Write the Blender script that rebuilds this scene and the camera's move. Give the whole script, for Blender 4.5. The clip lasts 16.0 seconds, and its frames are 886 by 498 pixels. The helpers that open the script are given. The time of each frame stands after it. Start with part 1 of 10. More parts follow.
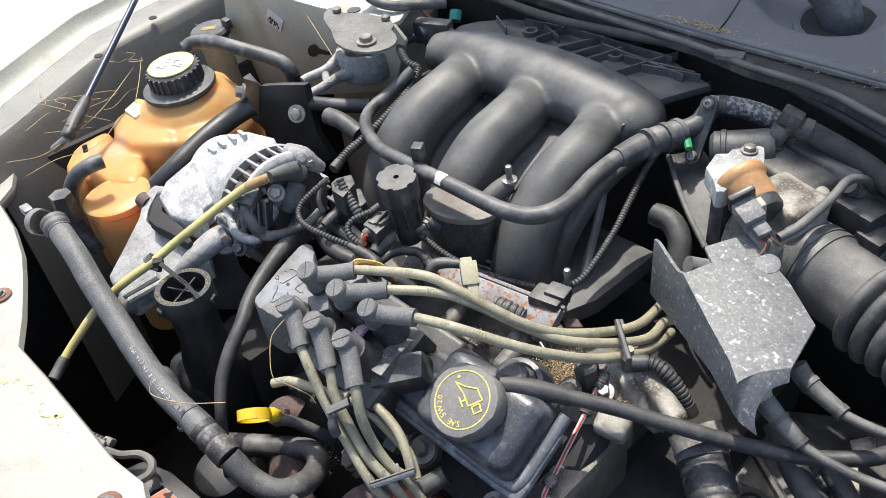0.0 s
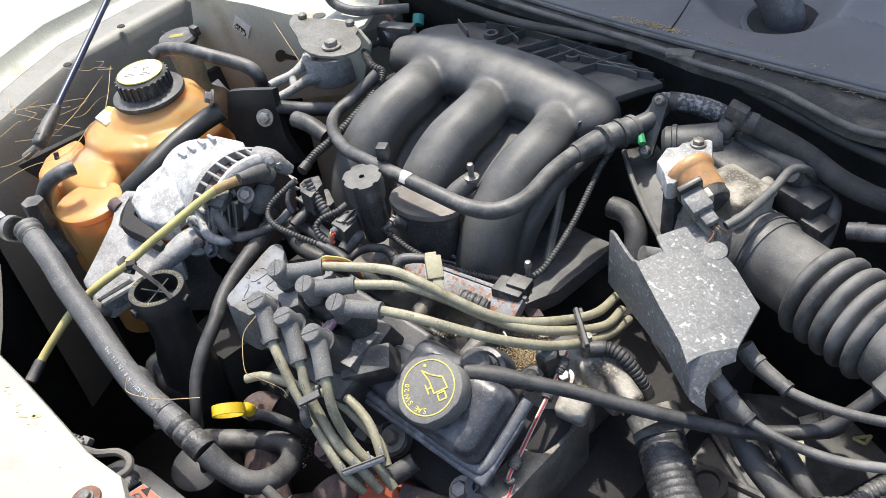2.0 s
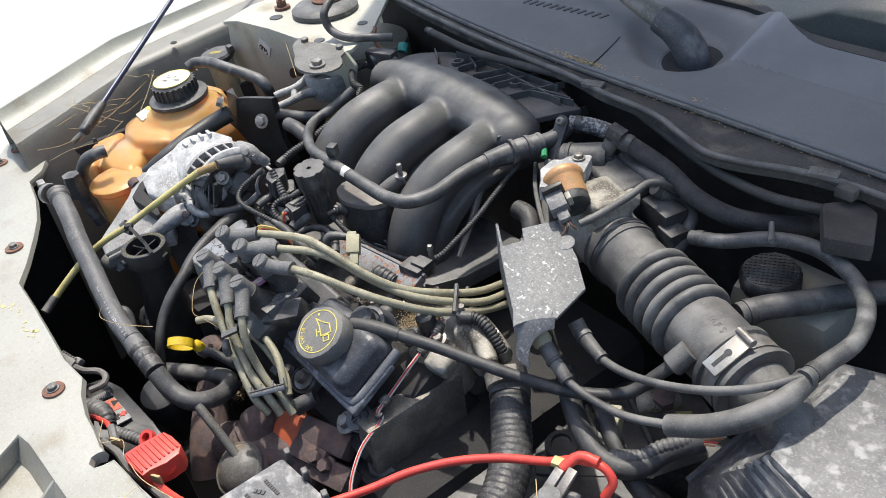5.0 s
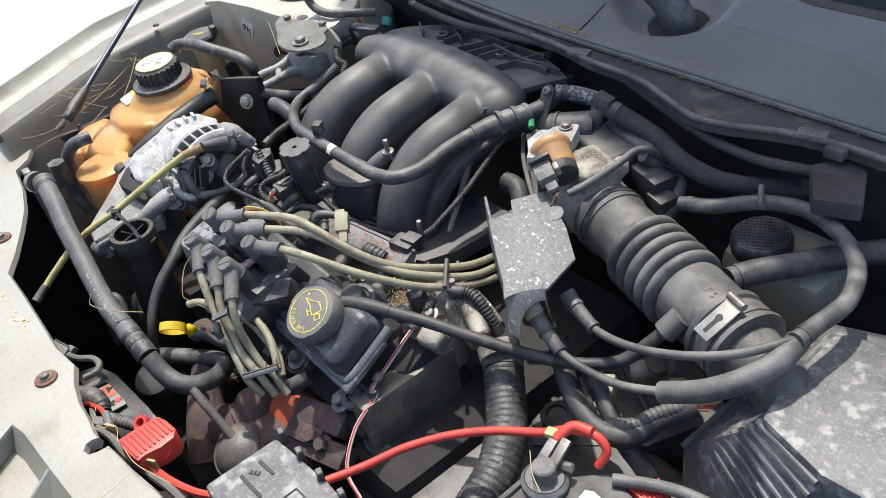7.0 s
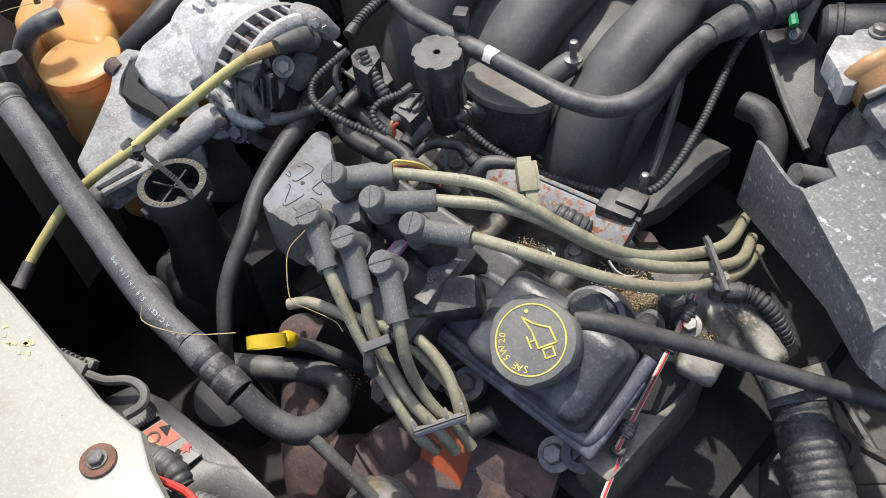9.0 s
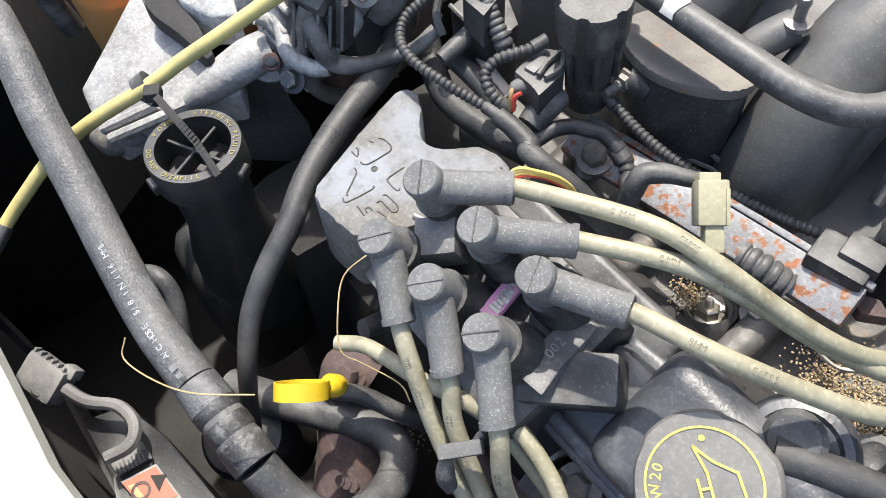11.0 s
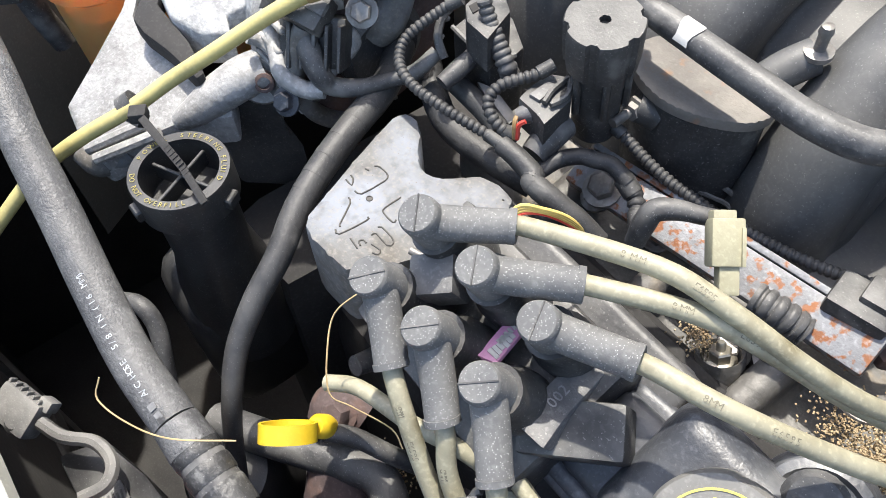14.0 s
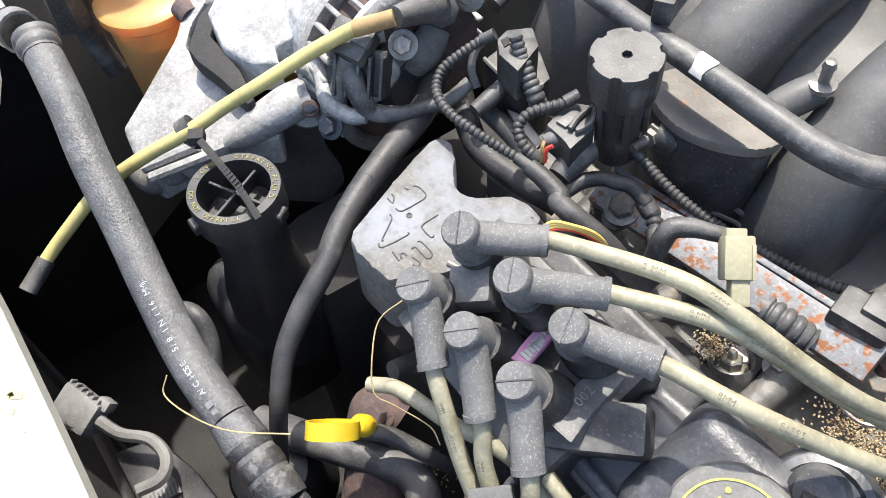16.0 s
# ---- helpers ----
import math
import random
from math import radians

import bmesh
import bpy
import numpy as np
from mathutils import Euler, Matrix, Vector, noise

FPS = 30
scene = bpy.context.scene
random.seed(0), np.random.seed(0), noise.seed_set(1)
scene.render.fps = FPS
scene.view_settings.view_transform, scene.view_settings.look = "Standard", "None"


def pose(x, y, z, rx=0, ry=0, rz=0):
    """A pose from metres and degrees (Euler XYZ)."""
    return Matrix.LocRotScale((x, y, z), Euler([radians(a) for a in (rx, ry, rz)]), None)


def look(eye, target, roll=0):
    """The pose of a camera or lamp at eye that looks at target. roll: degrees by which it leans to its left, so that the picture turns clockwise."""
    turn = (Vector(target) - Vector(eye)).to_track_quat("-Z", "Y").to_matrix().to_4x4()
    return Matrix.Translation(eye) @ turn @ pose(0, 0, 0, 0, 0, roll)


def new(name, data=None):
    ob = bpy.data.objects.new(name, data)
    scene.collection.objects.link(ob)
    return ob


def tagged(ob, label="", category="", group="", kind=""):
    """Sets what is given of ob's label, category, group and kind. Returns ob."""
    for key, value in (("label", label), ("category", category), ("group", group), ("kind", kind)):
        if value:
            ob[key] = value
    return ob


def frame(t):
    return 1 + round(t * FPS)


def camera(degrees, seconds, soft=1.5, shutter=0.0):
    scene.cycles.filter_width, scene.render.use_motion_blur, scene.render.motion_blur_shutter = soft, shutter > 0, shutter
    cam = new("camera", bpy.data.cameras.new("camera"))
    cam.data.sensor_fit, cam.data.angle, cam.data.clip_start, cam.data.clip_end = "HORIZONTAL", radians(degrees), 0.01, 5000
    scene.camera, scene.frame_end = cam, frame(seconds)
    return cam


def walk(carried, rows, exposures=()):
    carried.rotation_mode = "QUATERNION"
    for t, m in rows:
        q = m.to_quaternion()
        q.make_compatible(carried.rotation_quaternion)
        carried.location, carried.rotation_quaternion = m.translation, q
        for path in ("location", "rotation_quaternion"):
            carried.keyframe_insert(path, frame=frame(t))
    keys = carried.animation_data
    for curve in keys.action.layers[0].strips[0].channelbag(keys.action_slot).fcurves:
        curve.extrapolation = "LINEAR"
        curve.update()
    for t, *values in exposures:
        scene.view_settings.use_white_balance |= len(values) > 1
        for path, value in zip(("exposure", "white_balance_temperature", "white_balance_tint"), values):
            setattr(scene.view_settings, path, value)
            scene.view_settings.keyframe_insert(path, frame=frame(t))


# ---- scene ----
cam = camera(57.05, 16.0, 0.82)
PATH = [
    (0, (0.0051, 0.0031, 1.4517), (-1.1931, 0.9884, 0.1894), -7.85),
    (0.5, (0.0068, -0.0002, 1.4562), (-1.1883, 0.9827, 0.1891), -8.74),
    (1, (0.0073, 0.0028, 1.4617), (-1.1817, 0.9947, 0.1959), -8.86),
    (1.5, (0.0123, -0.0008, 1.4614), (-1.1583, 1.0157, 0.1980), -8.19),
    (2, (0.0336, -0.0070, 1.4633), (-1.1275, 1.0211, 0.2004), -7.88),
    (2.5, (0.0858, -0.0010, 1.4822), (-1.1453, 1.0093, 0.2723), -10.24),
    (3, (0.1930, 0.0167, 1.4966), (-1.1583, 0.9157, 0.3279), -11.35),
    (3.5, (0.2772, 0.0308, 1.4813), (-1.0425, 0.9175, 0.2679), -8.19),
    (4, (0.3053, 0.0459, 1.4899), (-1.0011, 0.9464, 0.2723), -7.74),
    (4.2, (0.3055, 0.0445, 1.4921), (-1.0263, 0.9508, 0.3068), -7.55),
    (6.3, (0.3071, 0.0389, 1.5020), (-1.0696, 0.9005, 0.3347), -9.07),
    (6.5, (0.3045, 0.0425, 1.4996), (-1.0568, 0.8956, 0.3083), -9.56),
    (7, (0.3093, 0.0498, 1.4913), (-1.0326, 0.9057, 0.2802), -10.63),
    (7.5, (0.3052, 0.0433, 1.4856), (-1.0236, 0.9043, 0.2637), -8.74),
    (8, (0.2626, 0.0092, 1.4989), (-1.1260, 0.7206, 0.2476), -11.12),
    (8.5, (0.0759, 0.0077, 1.4560), (-1.1812, 0.7862, 0.1093), -8.42),
    (9, (-0.1408, 0.0400, 1.3967), (-1.1094, 0.8940, -0.1305), -5.34),
    (9.5, (-0.2063, 0.0785, 1.3537), (-1.1048, 0.8208, -0.2715), -4.54),
    (10, (-0.2675, 0.1182, 1.3007), (-1.2107, 0.7308, -0.3531), -5.91),
    (10.2, (-0.2822, 0.1313, 1.2968), (-1.2428, 0.7347, -0.3504), -5.94),
    (12.3, (-0.3130, 0.1408, 1.2669), (-1.1982, 0.7606, -0.4161), -4.46),
    (12.5, (-0.3179, 0.1383, 1.2675), (-1.2271, 0.7313, -0.4122), -5.30),
    (13, (-0.3229, 0.1506, 1.2717), (-1.2584, 0.7839, -0.3787), -4.55),
    (13.5, (-0.3227, 0.1477, 1.2659), (-1.2707, 0.7543, -0.3874), -5.00),
    (14, (-0.3202, 0.1536, 1.2720), (-1.2766, 0.7836, -0.3677), -4.23),
    (14.5, (-0.3197, 0.1507, 1.2750), (-1.2820, 0.7789, -0.3619), -4.22),
    (15, (-0.3183, 0.1491, 1.2754), (-1.2819, 0.7763, -0.3612), -4.00),
    (15.5, (-0.3145, 0.1514, 1.2805), (-1.2879, 0.7894, -0.3460), -3.74),
    (16, (-0.3073, 0.1279, 1.3011), (-1.3104, 0.7670, -0.3068), -4.43),
]
EXPOSURES = [(0.0, 1.15, 6580, 8), (2.5, 1.2, 6580, 8), (3.0, 0.88, 6580, 8), (3.4, 0.86, 6580, 8), (4.0, 0.9, 6580, 8), (6.5, 0.92, 6580, 8), (8.0, 0.76, 6580, 8), (8.5, 0.49, 6580, 8), (9.0, 0.78, 6580, 8), (10.0, 1.22, 6580, 8), (12.5, 1.44, 6580, 8), (16.0, 1.49, 6580, 8)]
walk(cam, [(t, look(eye, target, roll)) for t, eye, target, roll in PATH], EXPOSURES)

# ---- light ----
world = bpy.data.worlds.new("sky")
scene.world = world
world.use_nodes = True
sky = world.node_tree.nodes.new("ShaderNodeTexSky")
sky.sky_type, sky.sun_disc = "NISHITA", False
SUN_HEIGHT, SUN_TURN = radians(71), radians(-55)
sky.sun_elevation, sky.sun_rotation = SUN_HEIGHT, SUN_TURN
sky.air_density, sky.dust_density, sky.ozone_density = 1.0, 3.0, 1.0
backing = world.node_tree.nodes["Background"]
world.node_tree.links.new(sky.outputs[0], backing.inputs["Color"])
backing.inputs["Strength"].default_value = 0.15
sun = new("sun", bpy.data.lights.new("sun", "SUN"))
sun.data.energy, sun.data.angle, sun.data.color = 2.75, radians(0.9), (1.0, 0.95, 0.88)
toward = Vector((math.sin(SUN_TURN) * math.cos(SUN_HEIGHT), math.cos(SUN_TURN) * math.cos(SUN_HEIGHT), math.sin(SUN_HEIGHT)))
sun.matrix_world = Matrix.Translation((0, 0, 5)) @ toward.to_track_quat("Z", "Y").to_matrix().to_4x4()


# ---- materials ----
def material(name, base, second, rough=0.6, metal=0.0, scale=30.0, mix=(0.4, 0.65), bump=0.15, grain=400.0, specks=None, speck_scale=500.0, speck_size=0.25, spec=0.5, wear=None, wear_scale=12.0, wear_at=(0.55, 0.7), grime=0.2, grime_scale=420.0, dust_toplight=0.0):
    """Two tones by broad noise, an optional worn tone with a shape of its own, optional specks, fine relief."""
    m = bpy.data.materials.new(name)
    m.use_nodes = True
    t = m.node_tree
    n, l = t.nodes, t.links
    b = n["Principled BSDF"]
    co = n.new("ShaderNodeTexCoord").outputs["Object"]

    def noise_at(s, detail=4.0, low=0.4, high=0.6):
        a = n.new("ShaderNodeTexNoise")
        a.inputs["Scale"].default_value, a.inputs["Detail"].default_value = s, detail
        l.new(co, a.inputs["Vector"])
        r = n.new("ShaderNodeMapRange")
        r.inputs["From Min"].default_value, r.inputs["From Max"].default_value = low, high
        l.new(a.outputs["Fac"], r.inputs["Value"])
        return r.outputs["Result"], a.outputs["Fac"]

    def blend(fac, a, c):
        x = n.new("ShaderNodeMix")
        x.data_type = "RGBA"
        l.new(fac, x.inputs["Factor"])
        for sock, v in ((x.inputs["A"], a), (x.inputs["B"], c)):
            if isinstance(v, tuple):
                sock.default_value = (*v, 1)
            else:
                l.new(v, sock)
        return x.outputs["Result"]

    fac, raw = noise_at(scale, 6.0, *mix)
    colour = blend(fac, base, second)
    if wear:
        f2, _ = noise_at(wear_scale, 8.0, *wear_at)
        colour = blend(f2, colour, wear)
    if grime:
        f3, _ = noise_at(grime_scale, 2.0, 0.52, 0.72)
        k = n.new("ShaderNodeMath")
        k.operation, k.inputs[1].default_value = "MULTIPLY", grime
        l.new(f3, k.inputs[0])
        colour = blend(k.outputs[0], colour, tuple(min(0.8, c * 1.9 + 0.03) for c in second))
        f4, _ = noise_at(grime_scale * 0.35, 5.0, 0.5, 0.75)
        k = n.new("ShaderNodeMath")
        k.operation, k.inputs[1].default_value = "MULTIPLY", grime
        l.new(f4, k.inputs[0])
        colour = blend(k.outputs[0], colour, tuple(c * 0.45 for c in base))
    # Patchy dust; the upward-normal weight also paints tops lighter than sides.
    if dust_toplight:
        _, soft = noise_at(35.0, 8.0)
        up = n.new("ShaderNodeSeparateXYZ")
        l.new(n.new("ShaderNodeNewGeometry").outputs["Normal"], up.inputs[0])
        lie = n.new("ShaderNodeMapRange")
        lie.inputs["From Min"].default_value, lie.inputs["From Max"].default_value, lie.inputs["To Max"].default_value = 0.35, 1.0, dust_toplight
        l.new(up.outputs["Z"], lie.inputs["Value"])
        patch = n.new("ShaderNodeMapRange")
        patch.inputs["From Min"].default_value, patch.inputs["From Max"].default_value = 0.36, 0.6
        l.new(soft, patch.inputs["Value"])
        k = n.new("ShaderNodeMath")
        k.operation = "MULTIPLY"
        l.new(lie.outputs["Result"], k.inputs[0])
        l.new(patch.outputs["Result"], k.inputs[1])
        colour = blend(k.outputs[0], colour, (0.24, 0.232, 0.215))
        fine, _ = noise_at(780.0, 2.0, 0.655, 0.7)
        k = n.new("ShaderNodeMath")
        k.operation, k.inputs[1].default_value = "MULTIPLY", dust_toplight
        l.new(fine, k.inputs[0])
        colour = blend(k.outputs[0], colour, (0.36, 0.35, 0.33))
    if specks:
        v = n.new("ShaderNodeTexVoronoi")
        v.inputs["Scale"].default_value = speck_scale
        l.new(co, v.inputs["Vector"])
        r = n.new("ShaderNodeMath")
        r.operation = "LESS_THAN"
        r.inputs[1].default_value = speck_size
        l.new(v.outputs["Distance"], r.inputs[0])
        colour = blend(r.outputs[0], colour, specks)
    l.new(colour, b.inputs["Base Color"])
    b.inputs["Metallic"].default_value = metal
    b.inputs["Specular IOR Level"].default_value = spec
    rr = n.new("ShaderNodeMapRange")
    rr.inputs["To Min"].default_value, rr.inputs["To Max"].default_value = rough - 0.12, min(1, rough + 0.12)
    l.new(raw, rr.inputs["Value"])
    l.new(rr.outputs["Result"], b.inputs["Roughness"])
    if bump:
        _, g = noise_at(grain, 3.0)
        u = n.new("ShaderNodeBump")
        u.inputs["Strength"].default_value, u.inputs["Distance"].default_value = bump, 0.001
        l.new(g, u.inputs["Height"])
        l.new(u.outputs["Normal"], b.inputs["Normal"])
    return m


RUBBER = material("black_rubber", (0.038, 0.038, 0.04), (0.075, 0.074, 0.073), 0.52, dust_toplight=0.35, scale=60, bump=0.22, grain=500, grime=0.22, wear=(0.17, 0.167, 0.16), wear_scale=38, wear_at=(0.56, 0.72), specks=(0.16, 0.155, 0.15), speck_scale=260, speck_size=0.07)
DUSTY_RUBBER = material("dusty_rubber", (0.055, 0.054, 0.053), (0.11, 0.106, 0.1), 0.62, dust_toplight=0.45, scale=30, bump=0.3, grain=600, grime=0.12, wear=(0.19, 0.185, 0.175), wear_scale=18, wear_at=(0.56, 0.75))
HOSE = material("hose_rubber", (0.07, 0.07, 0.072), (0.12, 0.119, 0.117), 0.55, scale=30, bump=0.6, grain=700, grime=0.35, wear=(0.15, 0.15, 0.15), wear_scale=40, wear_at=(0.56, 0.75), specks=(0.28, 0.28, 0.27), speck_scale=260, speck_size=0.05)
PLASTIC = material("black_plastic", (0.026, 0.026, 0.027), (0.055, 0.054, 0.052), 0.54, dust_toplight=0.35, scale=45, bump=0.18, grain=600, grime=0.22, wear=(0.13, 0.127, 0.12), wear_scale=45, wear_at=(0.57, 0.72), specks=(0.14, 0.135, 0.13), speck_scale=220, speck_size=0.06)
MANIFOLD = material("manifold_plastic", (0.06, 0.06, 0.06), (0.09, 0.089, 0.087), 0.52, spec=0.45, dust_toplight=0.28, scale=14, bump=0.07, grain=1200, grime=0.16, specks=(0.42, 0.41, 0.38), speck_scale=90, speck_size=0.03, wear=(0.17, 0.165, 0.155), wear_at=(0.58, 0.75))
GREY_PLASTIC = material("grey_plastic", (0.085, 0.085, 0.088), (0.135, 0.133, 0.13), 0.55, dust_toplight=0.4, scale=12, bump=0.2, grain=900, grime=0.3, wear=(0.27, 0.265, 0.25), wear_scale=16, wear_at=(0.54, 0.7))
BOOT = material("speckled_boot", (0.1, 0.1, 0.1), (0.145, 0.143, 0.138), 0.72, scale=50, bump=0.2, grain=500, specks=(0.34, 0.34, 0.325), speck_scale=820, speck_size=0.19)
WIRE = material("tan_wire", (0.3, 0.278, 0.195), (0.24, 0.22, 0.15), 0.55, scale=45, bump=0.12, grime=0.4, wear=(0.17, 0.145, 0.085), wear_scale=35, wear_at=(0.58, 0.75))
ALUMINIUM = material("cast_aluminium", (0.34, 0.336, 0.327), (0.22, 0.216, 0.21), 0.65, 0.15, grime=0.7, scale=30, bump=0.8, grain=300, wear=(0.3, 0.29, 0.27), wear_scale=20, wear_at=(0.55, 0.8))
WHITE_CASE = material("oxidised_case", (0.47, 0.47, 0.46), (0.29, 0.288, 0.28), 0.75, 0.05, grime=0.8, scale=55, bump=0.6, grain=350, wear=(0.2, 0.195, 0.19), wear_scale=45, wear_at=(0.62, 0.74))
STEEL = material("galvanised_steel", (0.125, 0.127, 0.128), (0.16, 0.161, 0.16), 0.62, 0.15, grime=0.5, scale=22, bump=0.2, wear=(0.36, 0.37, 0.37), wear_scale=170, wear_at=(0.61, 0.67))
BOLT = material("bolt_steel", (0.27, 0.26, 0.245), (0.16, 0.145, 0.13), 0.45, 0.5, scale=80, grime=0.4)
RUST = material("rusty_iron", (0.112, 0.08, 0.076), (0.07, 0.05, 0.048), 0.8, 0.1, scale=25, bump=0.8, grain=150, grime=0.5, wear=(0.15, 0.09, 0.07), wear_scale=40)
PAINT = material("cream_paint", (0.32, 0.316, 0.278), (0.275, 0.269, 0.233), 0.4, scale=7, bump=0.05, wear=(0.23, 0.195, 0.14), wear_scale=16, wear_at=(0.56, 0.8), grime=0.22, specks=(0.16, 0.12, 0.08), speck_scale=90, speck_size=0.05)
PRIMER = material("grey_green_primer", (0.25, 0.255, 0.22), (0.33, 0.33, 0.28), 0.45, scale=8, bump=0.05, wear=(0.18, 0.15, 0.1), wear_scale=9, wear_at=(0.58, 0.75))
DRAB = material("drab_paint", (0.42, 0.41, 0.34), (0.35, 0.345, 0.29), 0.5, scale=7, bump=0.05, wear=(0.25, 0.21, 0.14), wear_scale=10, wear_at=(0.58, 0.75))
FADED_YELLOW = material("faded_yellow_paint", (0.3, 0.25, 0.06), (0.2, 0.17, 0.06), 0.7, scale=200)
COVER = material("blue_black_cover", (0.035, 0.038, 0.046), (0.06, 0.064, 0.073), 0.4, dust_toplight=0.12, scale=16, bump=0.3, grime=0.35, wear=(0.15, 0.153, 0.157), wear_scale=22, wear_at=(0.53, 0.64))
CASTING = material("grey_casting", (0.135, 0.134, 0.13), (0.11, 0.1, 0.085), 0.72, 0.0, scale=45, bump=0.35, grain=300, grime=0.55, wear=(0.2, 0.215, 0.24), wear_scale=20, wear_at=(0.5, 0.68), specks=(0.13, 0.11, 0.085), speck_scale=330, speck_size=0.08)
YELLOW = material("yellow_plastic", (0.62, 0.42, 0.02), (0.52, 0.36, 0.02), 0.45, scale=40, grime=0.12)
YELLOW_PRINT = material("yellow_print", (0.66, 0.55, 0.12), (0.5, 0.42, 0.1), 0.6, scale=150)
EMBOSS = material("grimy_groove", (0.05, 0.047, 0.042), (0.085, 0.08, 0.07), 0.7, scale=200)
CAP_GREY = material("dusty_cap", (0.125, 0.122, 0.115), (0.165, 0.16, 0.148), 0.7, grime=0.25, scale=25, bump=0.2, specks=(0.25, 0.24, 0.22), speck_scale=300, speck_size=0.06)
YELLOW_TUBE = material("yellow_tube", (0.5, 0.43, 0.17), (0.36, 0.31, 0.13), 0.5, scale=40, bump=0.1)
FLAX = material("yellow_wire", (0.62, 0.45, 0.13), (0.52, 0.37, 0.1), 0.45, scale=80, grime=0.2)
RED = material("red_plastic", (0.62, 0.06, 0.04), (0.5, 0.05, 0.04), 0.45, scale=30)
RUST_ORANGE = material("faded_orange_plastic", (0.36, 0.075, 0.025), (0.25, 0.055, 0.02), 0.6)
# Label orange, darkened in the colour for the shade on the shroud.
SHADED_ORANGE = material("shaded_orange_print", (0.42, 0.1, 0.05), (0.34, 0.08, 0.045), 0.5)
WEATHERED = material("weathered_steel", (0.17, 0.165, 0.15), (0.11, 0.108, 0.1), 0.6, 0.2, scale=25, bump=0.4, grain=200, grime=0.6, wear=(0.1, 0.09, 0.075), wear_scale=30, wear_at=(0.56, 0.68))
COOLANT = material("orange_coolant", (0.52, 0.17, 0.025), (0.46, 0.13, 0.02), 0.3, scale=12, bump=0, grime=0.0)
GRIT = material("damp_grit", (0.42, 0.33, 0.2), (0.26, 0.19, 0.11), 0.9, scale=60, bump=1.0, grain=220, grime=0.6)
WHITE = material("white_print", (0.62, 0.61, 0.58), (0.55, 0.54, 0.5), 0.6, grime=0.15)
FADED_WHITE = material("faded_white_print", (0.3, 0.3, 0.29), (0.2, 0.2, 0.2), 0.7, scale=150)
CLOUDY = material("cloudy_plastic", (0.32, 0.31, 0.26), (0.24, 0.235, 0.2), 0.45, scale=15)
CREAM = material("cream_print", (0.72, 0.7, 0.58), (0.62, 0.6, 0.48), 0.55, scale=90)
BROWN_PLASTIC = material("browned_plastic", (0.24, 0.15, 0.07), (0.32, 0.22, 0.09), 0.5, scale=60)
OXIDE = material("oxidised_flange", (0.36, 0.36, 0.35), (0.24, 0.24, 0.24), 0.7, 0.1, scale=35, bump=0.6, grain=300, grime=0.6, wear=(0.5, 0.5, 0.49), wear_scale=60, wear_at=(0.52, 0.62))
TAN_PRINT = material("faded_tan_print", (0.13, 0.118, 0.085), (0.2, 0.18, 0.125), 0.7, scale=300)
COMB = material("pale_grey_plastic", (0.25, 0.25, 0.24), (0.2, 0.2, 0.195), 0.55, scale=60)
THERMO = material("dirty_aluminium", (0.33, 0.31, 0.27), (0.2, 0.185, 0.155), 0.6, 0.25, scale=28, bump=0.6, grain=200, grime=0.6, wear=(0.09, 0.08, 0.065), wear_scale=30, wear_at=(0.52, 0.64))
JET = material("jet_plastic", (0.016, 0.016, 0.017), (0.028, 0.028, 0.027), 0.42, dust_toplight=0.12, scale=45, bump=0.12, grain=600, grime=0.15)
DARK_BLUE = material("dark_blue_lacquer", (0.02, 0.03, 0.07), (0.03, 0.04, 0.08), 0.35, scale=40, grime=0.1)
CRAYON = material("yellow_crayon", (0.55, 0.48, 0.2), (0.46, 0.43, 0.27), 0.8, scale=300)
LATCH = material("dull_zinc", (0.2, 0.2, 0.205), (0.26, 0.258, 0.25), 0.5, 0.25, scale=14, bump=0.15, grime=0.25, wear=(0.14, 0.12, 0.1), wear_scale=14)
FOAM = material("black_foam", (0.028, 0.028, 0.029), (0.05, 0.049, 0.048), 0.85, scale=60, bump=0.6, grain=500, grime=0.2)
DUSTY_BLACK = material("dusty_black", (0.03, 0.029, 0.028), (0.055, 0.053, 0.05), 0.7, scale=20, bump=0.3, grime=0.2, wear=(0.1, 0.095, 0.088), wear_scale=16, wear_at=(0.58, 0.75))
PLATED = material("plated_steel", (0.5, 0.47, 0.4), (0.36, 0.33, 0.27), 0.3, 0.8, scale=60, grime=0.2)
HOSE_PRINT = material("worn_print", (0.2, 0.2, 0.2), (0.14, 0.14, 0.14), 0.7, scale=250)
# Inner rail primer, with the shade it stands in put into the colour.
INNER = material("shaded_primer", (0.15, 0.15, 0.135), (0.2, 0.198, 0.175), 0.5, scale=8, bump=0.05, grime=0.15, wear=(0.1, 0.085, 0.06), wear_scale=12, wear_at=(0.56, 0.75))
PRINT = material("pale_hose_print", (0.42, 0.44, 0.45), (0.25, 0.26, 0.265), 0.7, scale=300, mix=(0.45, 0.6))
IRON = material("brown_rust", (0.2, 0.1, 0.065), (0.12, 0.06, 0.042), 0.8, 0.1, scale=60, bump=0.6, grain=250, grime=0.4)
PINK = material("pink_label", (0.7, 0.33, 0.54), (0.62, 0.27, 0.48), 0.5)
MOTTLED = material("mottled_rubber", (0.06, 0.06, 0.062), (0.1, 0.1, 0.1), 0.7, scale=40, bump=0.3, wear=(0.33, 0.33, 0.33), wear_scale=260, wear_at=(0.46, 0.62))
